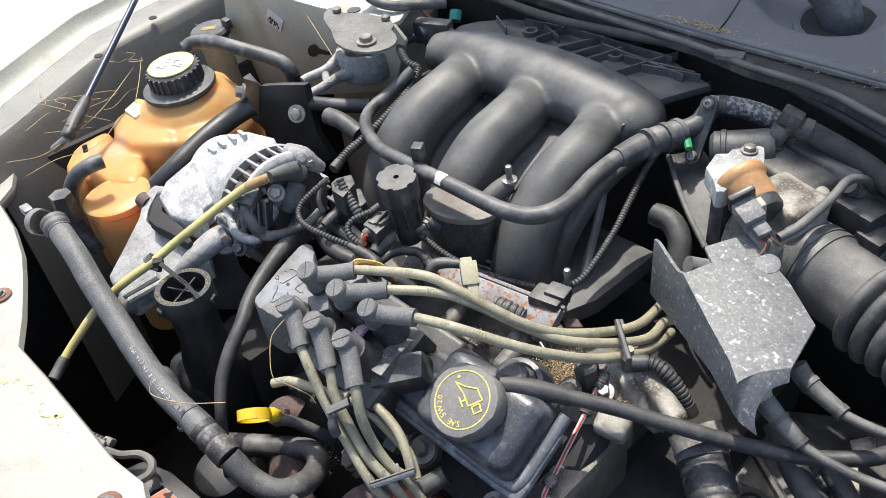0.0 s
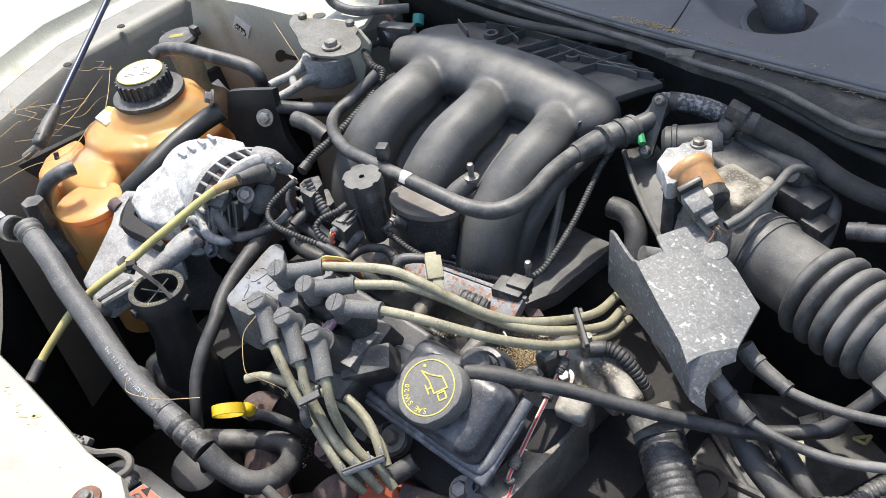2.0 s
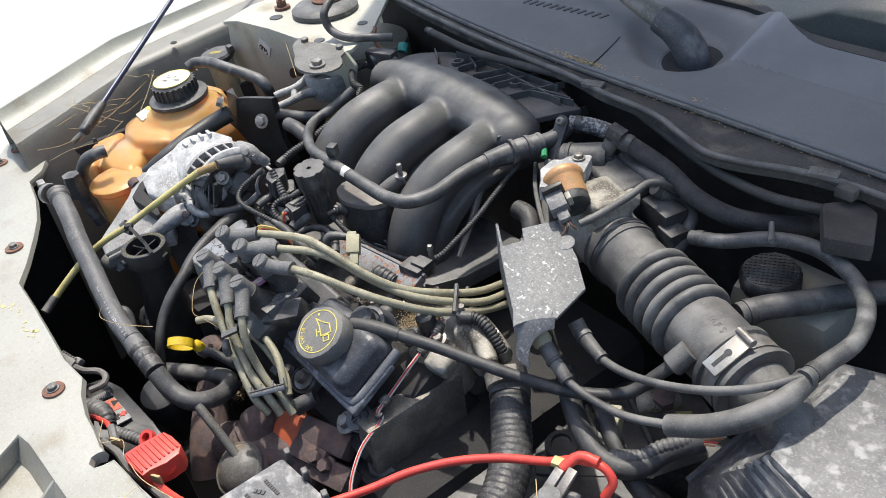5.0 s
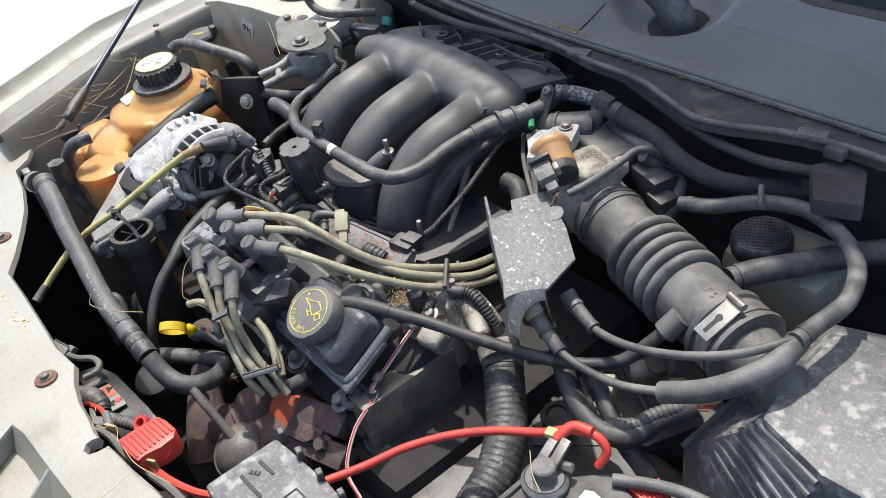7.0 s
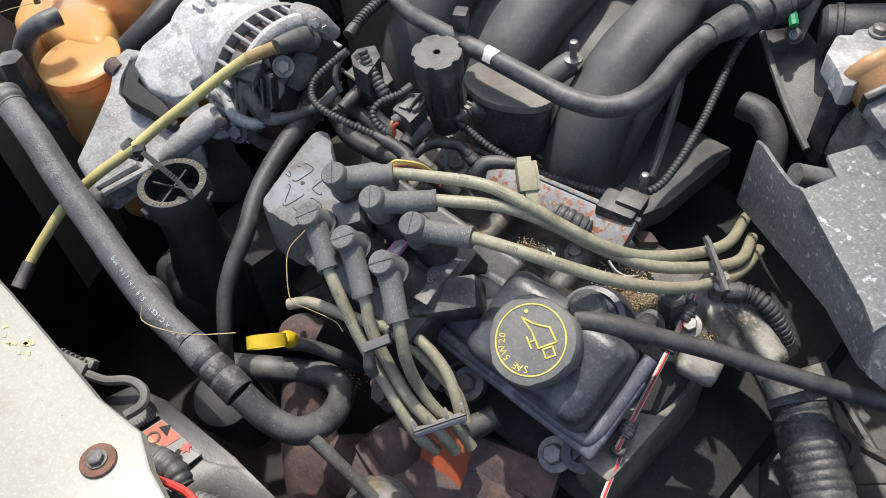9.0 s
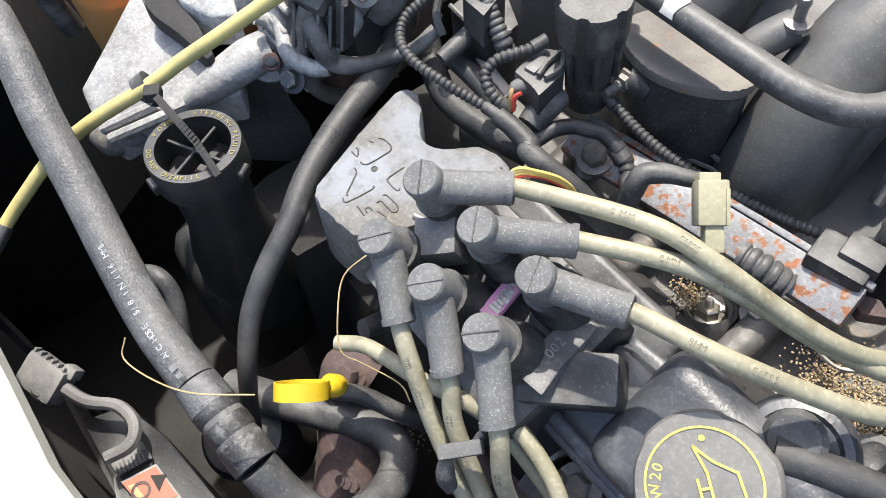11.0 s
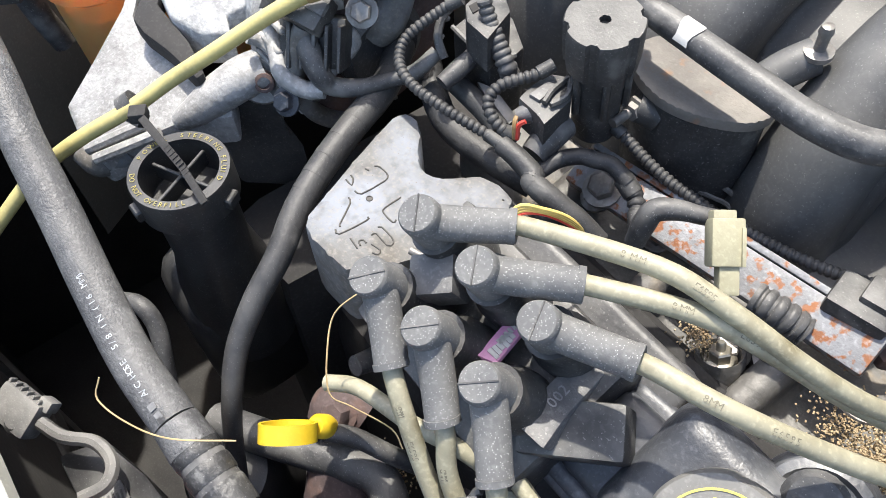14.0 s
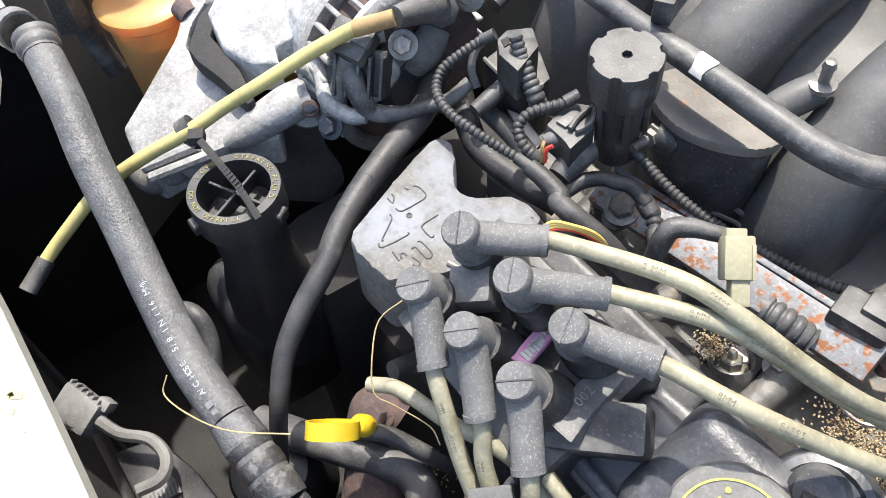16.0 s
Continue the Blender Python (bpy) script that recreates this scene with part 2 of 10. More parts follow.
DARK_CAST = material("stained_casting", (0.13, 0.125, 0.115), (0.08, 0.076, 0.07), 0.55, 0.15, scale=30, bump=0.6, grain=200, grime=0.5, wear=(0.22, 0.17, 0.11), wear_scale=40, wear_at=(0.58, 0.7))
BROWN = material("copper_lacquer", (0.5, 0.28, 0.125), (0.4, 0.21, 0.095), 0.5, 0.15, scale=40, wear=(0.3, 0.2, 0.11), wear_scale=50)
BEIGE = material("beige_plastic", (0.36, 0.335, 0.225), (0.29, 0.27, 0.18), 0.55, scale=40, grime=0.3)
GREEN = material("green_plastic", (0.03, 0.3, 0.1), (0.03, 0.22, 0.1), 0.5)
TEAL = material("teal_plastic", (0.03, 0.25, 0.22), (0.03, 0.2, 0.18), 0.5)
# Rough black for black parts; also painted as deep shade in the voids.
BLACK = material("black_and_shade", (0.018, 0.017, 0.017), (0.035, 0.033, 0.031), 0.85, grime=0.2, scale=15, bump=0.5, grain=80)
STRAW = material("dry_straw", (0.5, 0.38, 0.2), (0.36, 0.26, 0.13), 0.8)
CONCRETE = material("pale_concrete", (0.62, 0.6, 0.56), (0.5, 0.48, 0.44), 0.9, scale=3, bump=0.5, grain=60)
ENGINE_GREY = material("greasy_metal", (0.16, 0.145, 0.12), (0.3, 0.28, 0.24), 0.6, 0.4, scale=30, bump=0.8, grain=120, wear=(0.25, 0.19, 0.11), wear_scale=30)
RUSTY_STEEL = material("blistered_zinc", (0.24, 0.245, 0.255), (0.17, 0.172, 0.178), 0.6, 0.2, scale=25, bump=0.4, grime=0.5, wear=(0.23, 0.09, 0.035), wear_scale=170, wear_at=(0.53, 0.6))
SCORCHED = material("scorched_steel", (0.2, 0.185, 0.165), (0.13, 0.12, 0.11), 0.65, 0.3, scale=30, bump=0.3, wear=(0.28, 0.15, 0.08), wear_scale=60, wear_at=(0.6, 0.72))
COWL = material("cowl_plastic", (0.145, 0.144, 0.147), (0.175, 0.173, 0.174), 0.62, scale=10, bump=0.1, grain=900, spec=0.3, wear=(0.21, 0.205, 0.195), wear_at=(0.6, 0.8), grime=0.08)
TAPE = material("black_tape", (0.024, 0.024, 0.025), (0.05, 0.049, 0.048), 0.56, dust_toplight=0.14, scale=60, bump=0.3, grain=400, grime=0.1, wear=(0.1, 0.098, 0.093), wear_scale=45, wear_at=(0.6, 0.75))
WORN = material("worn_blue_paint", (0.075, 0.08, 0.092), (0.12, 0.126, 0.14), 0.45, scale=22, bump=0.3, grime=0.3, dust_toplight=0.15, wear=(0.3, 0.315, 0.34), wear_scale=60, wear_at=(0.54, 0.68))
STAINED = material("stained_plastic", (0.1, 0.1, 0.102), (0.15, 0.149, 0.147), 0.55, scale=40, bump=0.25, grain=500, grime=0.4, wear=(0.29, 0.288, 0.28), wear_scale=75, wear_at=(0.53, 0.66))
OLD_HOSE = material("perished_rubber", (0.022, 0.022, 0.023), (0.045, 0.045, 0.045), 0.5, scale=60, bump=0.6, grain=300, grime=0.5, dust_toplight=0.15, wear=(0.17, 0.168, 0.16), wear_scale=120, wear_at=(0.6, 0.72), specks=(0.3, 0.3, 0.29), speck_scale=420, speck_size=0.08)
# Smoother cowl plastic; its paler, bluer base paints in a sky sheen.
SHEEN_COWL = material("smooth_sheen_cowl", (0.17, 0.172, 0.182), (0.2, 0.202, 0.21), 0.36, scale=14, bump=0.03, grime=0.05)
GLOSS = material("glossy_black", (0.014, 0.013, 0.016), (0.022, 0.021, 0.025), 0.3, scale=8, bump=0.03, grime=0.05, dust_toplight=0.15)
LEDGE = material("dusty_ledge", (0.03, 0.03, 0.03), (0.06, 0.058, 0.053), 0.6, scale=25, bump=0.3, grain=300, grime=0.4, wear=(0.14, 0.125, 0.1), wear_scale=30, wear_at=(0.55, 0.72))
TRANS = material("greasy_dark_casting", (0.045, 0.045, 0.047), (0.085, 0.083, 0.08), 0.5, 0.1, dust_toplight=0.25, grime=0.2, scale=18, bump=0.5, grain=150, wear=(0.16, 0.15, 0.13), wear_scale=25, wear_at=(0.6, 0.75))
GLASS = material("windscreen_glass", (0.02, 0.03, 0.035), (0.02, 0.03, 0.035), 0.15, bump=0)


def amber():
    """Cloudy reservoir plastic: yellowed, and thin enough to show the coolant behind it."""
    m = material("amber_plastic", (0.72, 0.43, 0.17), (0.66, 0.34, 0.1), 0.4, scale=9, bump=0.06, grime=0.08, wear=(0.66, 0.52, 0.36), wear_scale=9, wear_at=(0.52, 0.7))
    n, l = m.node_tree.nodes, m.node_tree.links
    b = n["Principled BSDF"]
    b.inputs["Subsurface Weight"].default_value = 0.7
    b.inputs["Subsurface Radius"].default_value = (0.03, 0.014, 0.006)
    b.inputs["Subsurface Scale"].default_value = 0.8
    clear = n.new("ShaderNodeBsdfTransparent")
    clear.inputs["Color"].default_value = (0.97, 0.82, 0.62, 1)
    mixer = n.new("ShaderNodeMixShader")
    mixer.inputs["Fac"].default_value = 0.34
    l.new(b.outputs[0], mixer.inputs[1])
    l.new(clear.outputs[0], mixer.inputs[2])
    l.new(mixer.outputs[0], n["Material Output"].inputs["Surface"])
    return m


AMBER = amber()


# ---- building helpers ----
def thing(name, at, label, category, group="", kind=""):
    ob = new(name)
    ob.empty_display_size = 0.02
    ob.location = at
    return tagged(ob, label, category, group, kind)


def base_of(ob):
    p = Vector((0, 0, 0))
    while ob is not None:
        p += ob.location
        ob = ob.parent
    return p


def part(name, bm, mat, parent=None, label="", smooth=True, sharp=40):
    """One mesh object, modelled in world places, under a thing or a part."""
    bmesh.ops.recalc_face_normals(bm, faces=bm.faces)
    limit = radians(sharp)
    for f in bm.faces:
        f.smooth = smooth
    for e in bm.edges:
        e.smooth = len(e.link_faces) == 2 and e.calc_face_angle(0) < limit
    me = bpy.data.meshes.new(name)
    bm.to_mesh(me)
    bm.free()
    me.materials.append(mat)
    ob = new(name, me)
    if parent is not None:
        ob.parent = parent
        if parent.type == "EMPTY":
            ob.matrix_parent_inverse = Matrix.Translation(-base_of(parent))
    if label:
        ob["label"] = label
    return ob


def solo(name, bm, mat, label, category, group="", kind="", **k):
    return tagged(part(name, bm, mat, **k), label, category, group, kind)


def aim(at, z, x=None):
    """A matrix at a place, its z axis along z, its x axis near x."""
    z = Vector(z).normalized()
    x = Vector(x) if x is not None else (Vector((1, 0, 0)) if abs(z.x) < 0.9 else Vector((0, 1, 0)))
    y = z.cross(x).normalized()
    x = y.cross(z)
    return Matrix.Translation(at) @ Matrix((x, y, z)).transposed().to_4x4()


def smooth_line(pts, steps=6):
    p = [Vector(q) for q in pts]
    if len(p) < 3 or steps < 2:
        return p
    p = [2 * p[0] - p[1]] + p + [2 * p[-1] - p[-2]]
    out = []
    for a, b, c, d in zip(p, p[1:], p[2:], p[3:]):
        for i in range(steps):
            t = i / steps
            out.append(0.5 * (2 * b + (c - a) * t + (2 * a - 5 * b + 4 * c - d) * t * t + (3 * b - a - 3 * c + d) * t ** 3))
    return out + [p[-2]]


def tube(pts, r, segs=12, steps=6, ribs=0.0, rib_depth=0.0, flat=1.0, closed_ends=True, bm=None):
    """A tube along a smooth line; r may be a list along it; ribs: the pitch of corrugation."""
    line = smooth_line(pts, steps)
    size = [0.0]
    for a, b in zip(line, line[1:]):
        size.append(size[-1] + (b - a).length)
    if ribs:
        n = max(6, int(size[-1] / ribs) * 6)
        dense, k = [], 0
        for i in range(n + 1):
            s = size[-1] * i / n
            while k < len(size) - 2 and size[k + 1] < s:
                k += 1
            u = (s - size[k]) / max(1e-9, size[k + 1] - size[k])
            dense.append(line[k].lerp(line[k + 1], min(1, max(0, u))))
        line = dense
        size = [size[-1] * i / n for i in range(n + 1)]
    bm = bm or bmesh.new()
    rings, nrm = [], None
    for i, p in enumerate(line):
        d = (line[min(i + 1, len(line) - 1)] - line[max(i - 1, 0)]).normalized()
        if nrm is None:
            nrm = d.cross(Vector((0, 0, 1)))
            if nrm.length < 0.05:
                nrm = Vector((1, 0, 0))
        nrm = (nrm - d * nrm.dot(d)).normalized()
        bi = d.cross(nrm)
        if isinstance(r, (list, tuple)):
            f = size[i] / max(1e-9, size[-1]) * (len(r) - 1)
            j = min(int(f), len(r) - 2)
            rad = r[j] + (r[j + 1] - r[j]) * (f - j)
        else:
            rad = r
        if ribs:
            rad -= rib_depth * (0.12, 0.0, 0.0, 0.12, 1.0, 1.0)[i % 6]
        rings.append([bm.verts.new(p + (nrm * math.cos(a) + bi * math.sin(a) * flat) * rad) for a in (2 * math.pi * q / segs for q in range(segs))])
    for a, b in zip(rings, rings[1:]):
        for q in range(segs):
            bm.faces.new((a[q], a[(q + 1) % segs], b[(q + 1) % segs], b[q]))
    if closed_ends:
        bm.faces.new(rings[0][::-1])
        bm.faces.new(rings[-1])
    return bm


def lathe(profile, m, segs=24, bm=None, wave=None):
    """A turned form: (radius, height) pairs about the z axis of m. wave(a): factor on the radius."""
    bm = bm or bmesh.new()
    rings = []
    for r, z in profile:
        if r < 1e-6:
            rings.append([bm.verts.new(m @ Vector((0, 0, z)))])
        else:
            rings.append([bm.verts.new(m @ Vector((r * (wave(a) if wave else 1) * math.cos(a), r * (wave(a) if wave else 1) * math.sin(a), z))) for a in (2 * math.pi * q / segs for q in range(segs))])
    for a, b in zip(rings, rings[1:]):
        for q in range(segs):
            w = (q + 1) % segs
            if len(a) == 1 and len(b) > 1:
                bm.faces.new((a[0], b[w], b[q]))
            elif len(b) == 1 and len(a) > 1:
                bm.faces.new((a[q], a[w], b[0]))
            elif len(a) > 1:
                bm.faces.new((a[q], a[w], b[w], b[q]))
    for ring, flip in ((rings[0], True), (rings[-1], False)):
        if len(ring) > 1:
            bm.faces.new(ring[::-1] if flip else ring)
    return bm


def block(m, sx, sy, sz, bevel=0.003, segs=2, bm=None, taper=1.0):
    """A rounded block that stands on the xy plane of m."""
    own = bmesh.new()
    bmesh.ops.create_cube(own, size=1.0)
    for v in own.verts:
        k = taper if v.co.z > 0 else 1.0
        v.co = Vector((v.co.x * sx * k, v.co.y * sy * k, (v.co.z + 0.5) * sz))
    if bevel:
        bmesh.ops.bevel(own, geom=own.edges[:], offset=bevel, segments=segs, profile=0.6, affect="EDGES")
    bmesh.ops.transform(own, matrix=m, verts=own.verts)
    return joined(bm, own)


def joined(bm, own):
    if bm is None:
        return own
    me = bpy.data.meshes.new("join")
    own.to_mesh(me)
    own.free()
    bm.from_mesh(me)
    bpy.data.meshes.remove(me)
    return bm


def slab(outline, thick, bevel=0.0015, down=None, bm=None):
    """A plate: the outline (3D places, roughly in one plane), given thickness downwards."""
    own = bmesh.new()
    top = [Vector(p) for p in outline]
    d = Vector(down or (0, 0, -1)).normalized() * thick
    a = [own.verts.new(p) for p in top]
    b = [own.verts.new(p + d) for p in top]
    own.faces.new(a)
    own.faces.new(b[::-1])
    n = len(a)
    for i in range(n):
        own.faces.new((a[i], b[i], b[(i + 1) % n], a[(i + 1) % n]))
    bmesh.ops.recalc_face_normals(own, faces=own.faces)
    if bevel:
        edges = [e for e in own.edges if not (e.verts[0] in b and e.verts[1] in b)]
        bmesh.ops.bevel(own, geom=edges, offset=bevel, segments=2, profile=0.6, affect="EDGES")
    own.faces.ensure_lookup_table()
    bmesh.ops.triangulate(own, faces=[f for f in own.faces if len(f.verts) > 4])
    return joined(bm, own)


def blob(bm, size=0.004, smooth=6, name="body", mat=None, parent=None, label=""):
    """Joins overlapping forms into one smooth moulded skin."""
    ob = part(name, bm, mat, parent, label, sharp=180)
    r = ob.modifiers.new("skin", "REMESH")
    r.mode, r.voxel_size, r.use_smooth_shade = "VOXEL", size, True
    f = ob.modifiers.new("soften", "SMOOTH")
    f.factor, f.iterations = 0.5, smooth
    return ob


def ball(at, rx, ry, rz, turn=0.0, bm=None, segs=20):
    own = bmesh.new()
    bmesh.ops.create_uvsphere(own, u_segments=segs, v_segments=segs // 2, radius=1)
    bmesh.ops.transform(own, matrix=Matrix.Translation(at) @ Matrix.Rotation(turn, 4, "Z") @ Matrix.Diagonal((rx, ry, rz, 1)), verts=own.verts)
    return joined(bm, own)


def mid(a, b, t=0.5):
    return Vector(a).lerp(Vector(b), t)


def hexagon_bolt(parent, at, z=(0, 0, 1), r=0.006, h=0.006, washer=1.5, mat=None, name="bolt", label=""):
    m = aim(at, z)
    bm = lathe([(r * washer, 0), (r * washer, h * 0.25), (r * 1.05, h * 0.3)], m, 16)
    lathe([(r, h * 0.25), (r, h * 0.9), (r * 0.85, h), (0, h)], m, 6, bm)
    return part(name, bm, mat or BOLT, parent, label)


GLYPHS = {}


def glyph(ch, size):
    """The flat mesh of one character of the built-in font, and its advance."""
    if ch not in GLYPHS:
        cu = bpy.data.curves.new("glyph", "FONT")
        cu.body, cu.resolution_u, cu.extrude = ch, 2, 0.02
        ob = bpy.data.objects.new("glyph", cu)
        GLYPHS[ch] = bpy.data.meshes.new_from_object(ob)
        bpy.data.objects.remove(ob)
    return GLYPHS[ch]


def lettering(text, places, size, name, mat, parent, label=""):
    """Characters laid one by one: places(i) gives the matrix of the i-th, its x along the line."""
    bm = bmesh.new()
    for i, ch in enumerate(text):
        if ch == " ":
            continue
        me = glyph(ch, size).copy()
        me.transform(places(i) @ Matrix.Diagonal((size, size, min(size, 0.02) * 1.0, 1)))
        bm.from_mesh(me)
        bpy.data.meshes.remove(me)
    return part(name, bm, mat, parent, label, smooth=False)


# ---- ground and car body ----
def ground():
    bm = bmesh.new()
    bmesh.ops.create_grid(bm, x_segments=40, y_segments=40, size=60)
    for v in bm.verts:
        v.co.z = 0.004 * noise.noise(v.co * 0.6)
    solo("ground", bm, CONCRETE, "pale sunlit concrete ground strewn with grit", "ground", kind="structure")


def shade_tray():
    # Added tray and panels, black so gaps read as shade, not bright ground.
    u = thing("shade_tray", (-0.4, 0.4, 0.3), "added black tray and panels standing in for shade under the engine", "splash shield", kind="structure")
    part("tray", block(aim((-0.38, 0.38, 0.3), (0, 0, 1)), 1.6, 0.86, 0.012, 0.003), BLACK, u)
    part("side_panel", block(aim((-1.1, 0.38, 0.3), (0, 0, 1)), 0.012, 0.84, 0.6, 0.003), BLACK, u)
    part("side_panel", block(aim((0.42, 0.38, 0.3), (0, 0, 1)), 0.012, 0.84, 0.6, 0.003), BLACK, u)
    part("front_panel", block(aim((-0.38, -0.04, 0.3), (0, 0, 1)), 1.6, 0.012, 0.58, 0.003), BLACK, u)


def fender():
    f = thing("fender", (-1.2, 0.5, 0.6), "cream painted inner fender rail of the car", "car body", kind="structure")
    def along(profile, name, mat, label=""):
        bm = bmesh.new()
        rows = []
        for i in range(13):
            u = i / 12
            y = 0.15 + u * 1.0
            xo = -1.0 - 0.27 * min(1, max(0, (y + 0.02) / 0.42)) ** 0.75 - 0.1 * max(0, y - 0.4)
            rows.append([bm.verts.new((xo + a, y, b + 0.05 * max(0, y - 0.2))) for a, b in profile])
        for a, b in zip(rows, rows[1:]):
            for q in range(len(profile) - 1):
                bm.faces.new((a[q], a[q + 1], b[q + 1], b[q]))
        o = part(name, bm, mat, f, label)
        s = o.modifiers.new("thickness", "SOLIDIFY")
        s.thickness, s.offset = 0.0015, -1
    along([(-0.06, 0.62), (-0.05, 0.9), (-0.04, 0.965), (-0.028, 0.984), (-0.015, 0.986), (-0.008, 0.975), (0.004, 0.966), (0.02, 0.962)], "outer_lip", PRIMER)
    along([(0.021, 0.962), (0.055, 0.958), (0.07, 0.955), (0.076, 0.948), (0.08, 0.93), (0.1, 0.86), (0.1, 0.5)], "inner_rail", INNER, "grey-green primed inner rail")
    # Black discs paint the shade inside the rail's openings.
    for at in ((-1.1659, 0.3725, 0.972), (-1.2045, 0.4851, 0.978)):
        part("rail_hole_shade", lathe([(0.0065, 0), (0.0055, 0.0012), (0, 0.0012)], aim(at, (0.1, 0, 1)), 14), BLACK, f)


def strut_tower():
    s = thing("strut_tower", (-0.95, 0.68, 0.5), "cream painted suspension strut tower", "car body", kind="structure")
    part("tower", lathe([(0.1, 0), (0.1, 0.3), (0.09, 0.44), (0, 0.45)], Matrix.Translation((-0.99, 0.76, 0.5)), 36), DRAB, s)
    part("top", slab([(-1.075, 0.5415, 1.03), (-1.1099, 0.6151, 1.03), (-1.1127, 0.6751, 1.03), (-1.0854, 0.8084, 1.03), (-0.927, 0.8017, 1.03), (-0.7987, 0.6775, 1.03), (-0.7646, 0.6179, 1.03), (-0.7652, 0.6043, 1.03), (-0.8749, 0.5877, 1.03), (-0.9722, 0.5807, 1.03), (-1.0534, 0.56, 1.03)], 0.006, 0.003), DRAB, s)
    part("front_wall", slab([(-1.0924, 0.5555, 1.0193), (-1.0534, 0.56, 1.03), (-0.9609, 0.5738, 1.0329), (-0.8751, 0.5875, 1.0291), (-0.7652, 0.6043, 1.03), (-0.7496, 0.6097, 1.0083), (-0.7943, 0.6147, 0.9208), (-1.096, 0.581, 0.8275), (-1.1423, 0.5675, 0.8745), (-1.1251, 0.5602, 0.9477)], 0.006, 0.003, down=(-0.3, 0.9, -0.1)), DRAB, s)
    part("top_plate", slab([(-0.8637, 0.5759, 1.035), (-0.8677, 0.5839, 1.035), (-0.8638, 0.5884, 1.035), (-0.8541, 0.5882, 1.035), (-0.8395, 0.585, 1.035), (-0.8113, 0.5987, 1.035), (-0.779, 0.6052, 1.035), (-0.7637, 0.6031, 1.035), (-0.7506, 0.5961, 1.035), (-0.7437, 0.5853, 1.035), (-0.7292, 0.5797, 1.035), (-0.718, 0.5723, 1.035), (-0.7099, 0.5614, 1.035), (-0.7083, 0.5501, 1.035), (-0.7118, 0.5389, 1.035), (-0.7216, 0.5272, 1.035), (-0.7373, 0.5202, 1.035), (-0.7555, 0.5187, 1.035), (-0.7744, 0.5224, 1.035), (-0.792, 0.5312, 1.035), (-0.8069, 0.5404, 1.035), (-0.8248, 0.5482, 1.035), (-0.8446, 0.5573, 1.035), (-0.8561, 0.5663, 1.035)], 0.003, 0.0012), WEATHERED, s, "weathered grey steel plate")
    hexagon_bolt(s, (-0.7408, 0.543, 1.036), r=0.008, h=0.009)
    for q in ((-0.8458, 0.5811, 1.036), (-0.7711, 0.6005, 1.036)):
        part("stud", lathe([(0.006, 0), (0.006, 0.004), (0.003, 0.006), (0, 0.006)], aim(q, (0, 0, 1)), 12), WEATHERED, s)
    nut = aim((-0.9507, 0.6818, 1.036), (0, 0, 1))
    part("strut_bush", lathe([(0.058, -0.004), (0.058, 0.003), (0.05, 0.009), (0.03, 0.011), (0, 0.011)], nut, 36), RUBBER, s, "black rubber strut bush")
    part("strut_washer", lathe([(0.028, 0.011), (0.029, 0.014), (0.024, 0.017), (0, 0.018)], nut @ Matrix.Translation((-0.006, 0.012, 0)), 28), IRON, s, "rusty strut washer")
    hexagon_bolt(s, nut @ Vector((-0.006, 0.012, 0.017)), r=0.009, h=0.016, mat=IRON)
    part("strut_stud", lathe([(0.015, 0), (0.015, 0.004), (0.009, 0.005), (0.009, 0.015), (0.004, 0.017), (0.004, 0.03), (0, 0.031)], aim((-1.0339, 0.6413, 1.031), (0, 0, 1)), 8), IRON, s, "rusty stud and nut")
    # Flat jet discs painted on for the shade inside the tower's openings.
    for q, r in (((-1.0021, 0.6111, 1.0306), 0.012), ((-0.8397, 0.6035, 1.0306), 0.009), ((-0.8435, 0.689, 1.0306), 0.009)):
        part("hole_shade", lathe([(r, 0), (r * 0.98, 0.0008), (0, 0.0008)], Matrix.Translation(q), 18), JET, s)
    out = Vector((0.0006, -0.0022, 0.0012))
    slot = [Vector(p) + out for p in [(-0.9434, 0.5872, 0.9541), (-0.9385, 0.5873, 0.9596), (-0.9318, 0.5877, 0.9636), (-0.9259, 0.5885, 0.9647), (-0.9223, 0.5893, 0.963), (-0.9217, 0.5899, 0.9593), (-0.9096, 0.5918, 0.9588), (-0.8996, 0.5934, 0.9587), (-0.903, 0.5937, 0.9525), (-0.9148, 0.592, 0.9516), (-0.9263, 0.5904, 0.95), (-0.9321, 0.5902, 0.945), (-0.9396, 0.5895, 0.9418), (-0.945, 0.5885, 0.9429), (-0.9463, 0.5878, 0.9469)]]
    # The slot's dark inside is a jet plate laid on the wall.
    part("hole_shade", slab(slot, 0.004, 0, down=(-0.3, 0.9, -0.1)), JET, s)
    part("label", slab([Vector(p) + out for p in [(-0.9984, 0.5714, 1.008), (-0.9747, 0.5771, 0.9933), (-0.9916, 0.5776, 0.9708), (-1.0149, 0.5718, 0.9866)]], 0.003, 0, down=(-0.3, 0.9, -0.1)), WHITE, s, "small white printed label")
    a, b, c = [Vector(p) + out * 1.15 for p in [(-1.0134, 0.572, 0.9868), (-0.9935, 0.5772, 0.9711), (-1.0033, 0.5717, 1.0005)]]
    face = (b - a).cross(c - a).normalized()
    lettering("GSF3", lambda i: aim(a.lerp(b, 0.04 + i / 4.3) + (c - a) * 0.12, face, b - a), 0.011, "printed_code", BLACK, s)
    for k in range(4):
        part("print_bar", block(aim(a.lerp(b, 0.25 + 0.17 * k) + (c - a) * 0.72, face, b - a), 0.003, 0.0035, 0.0006, 0, 1), JET, s)


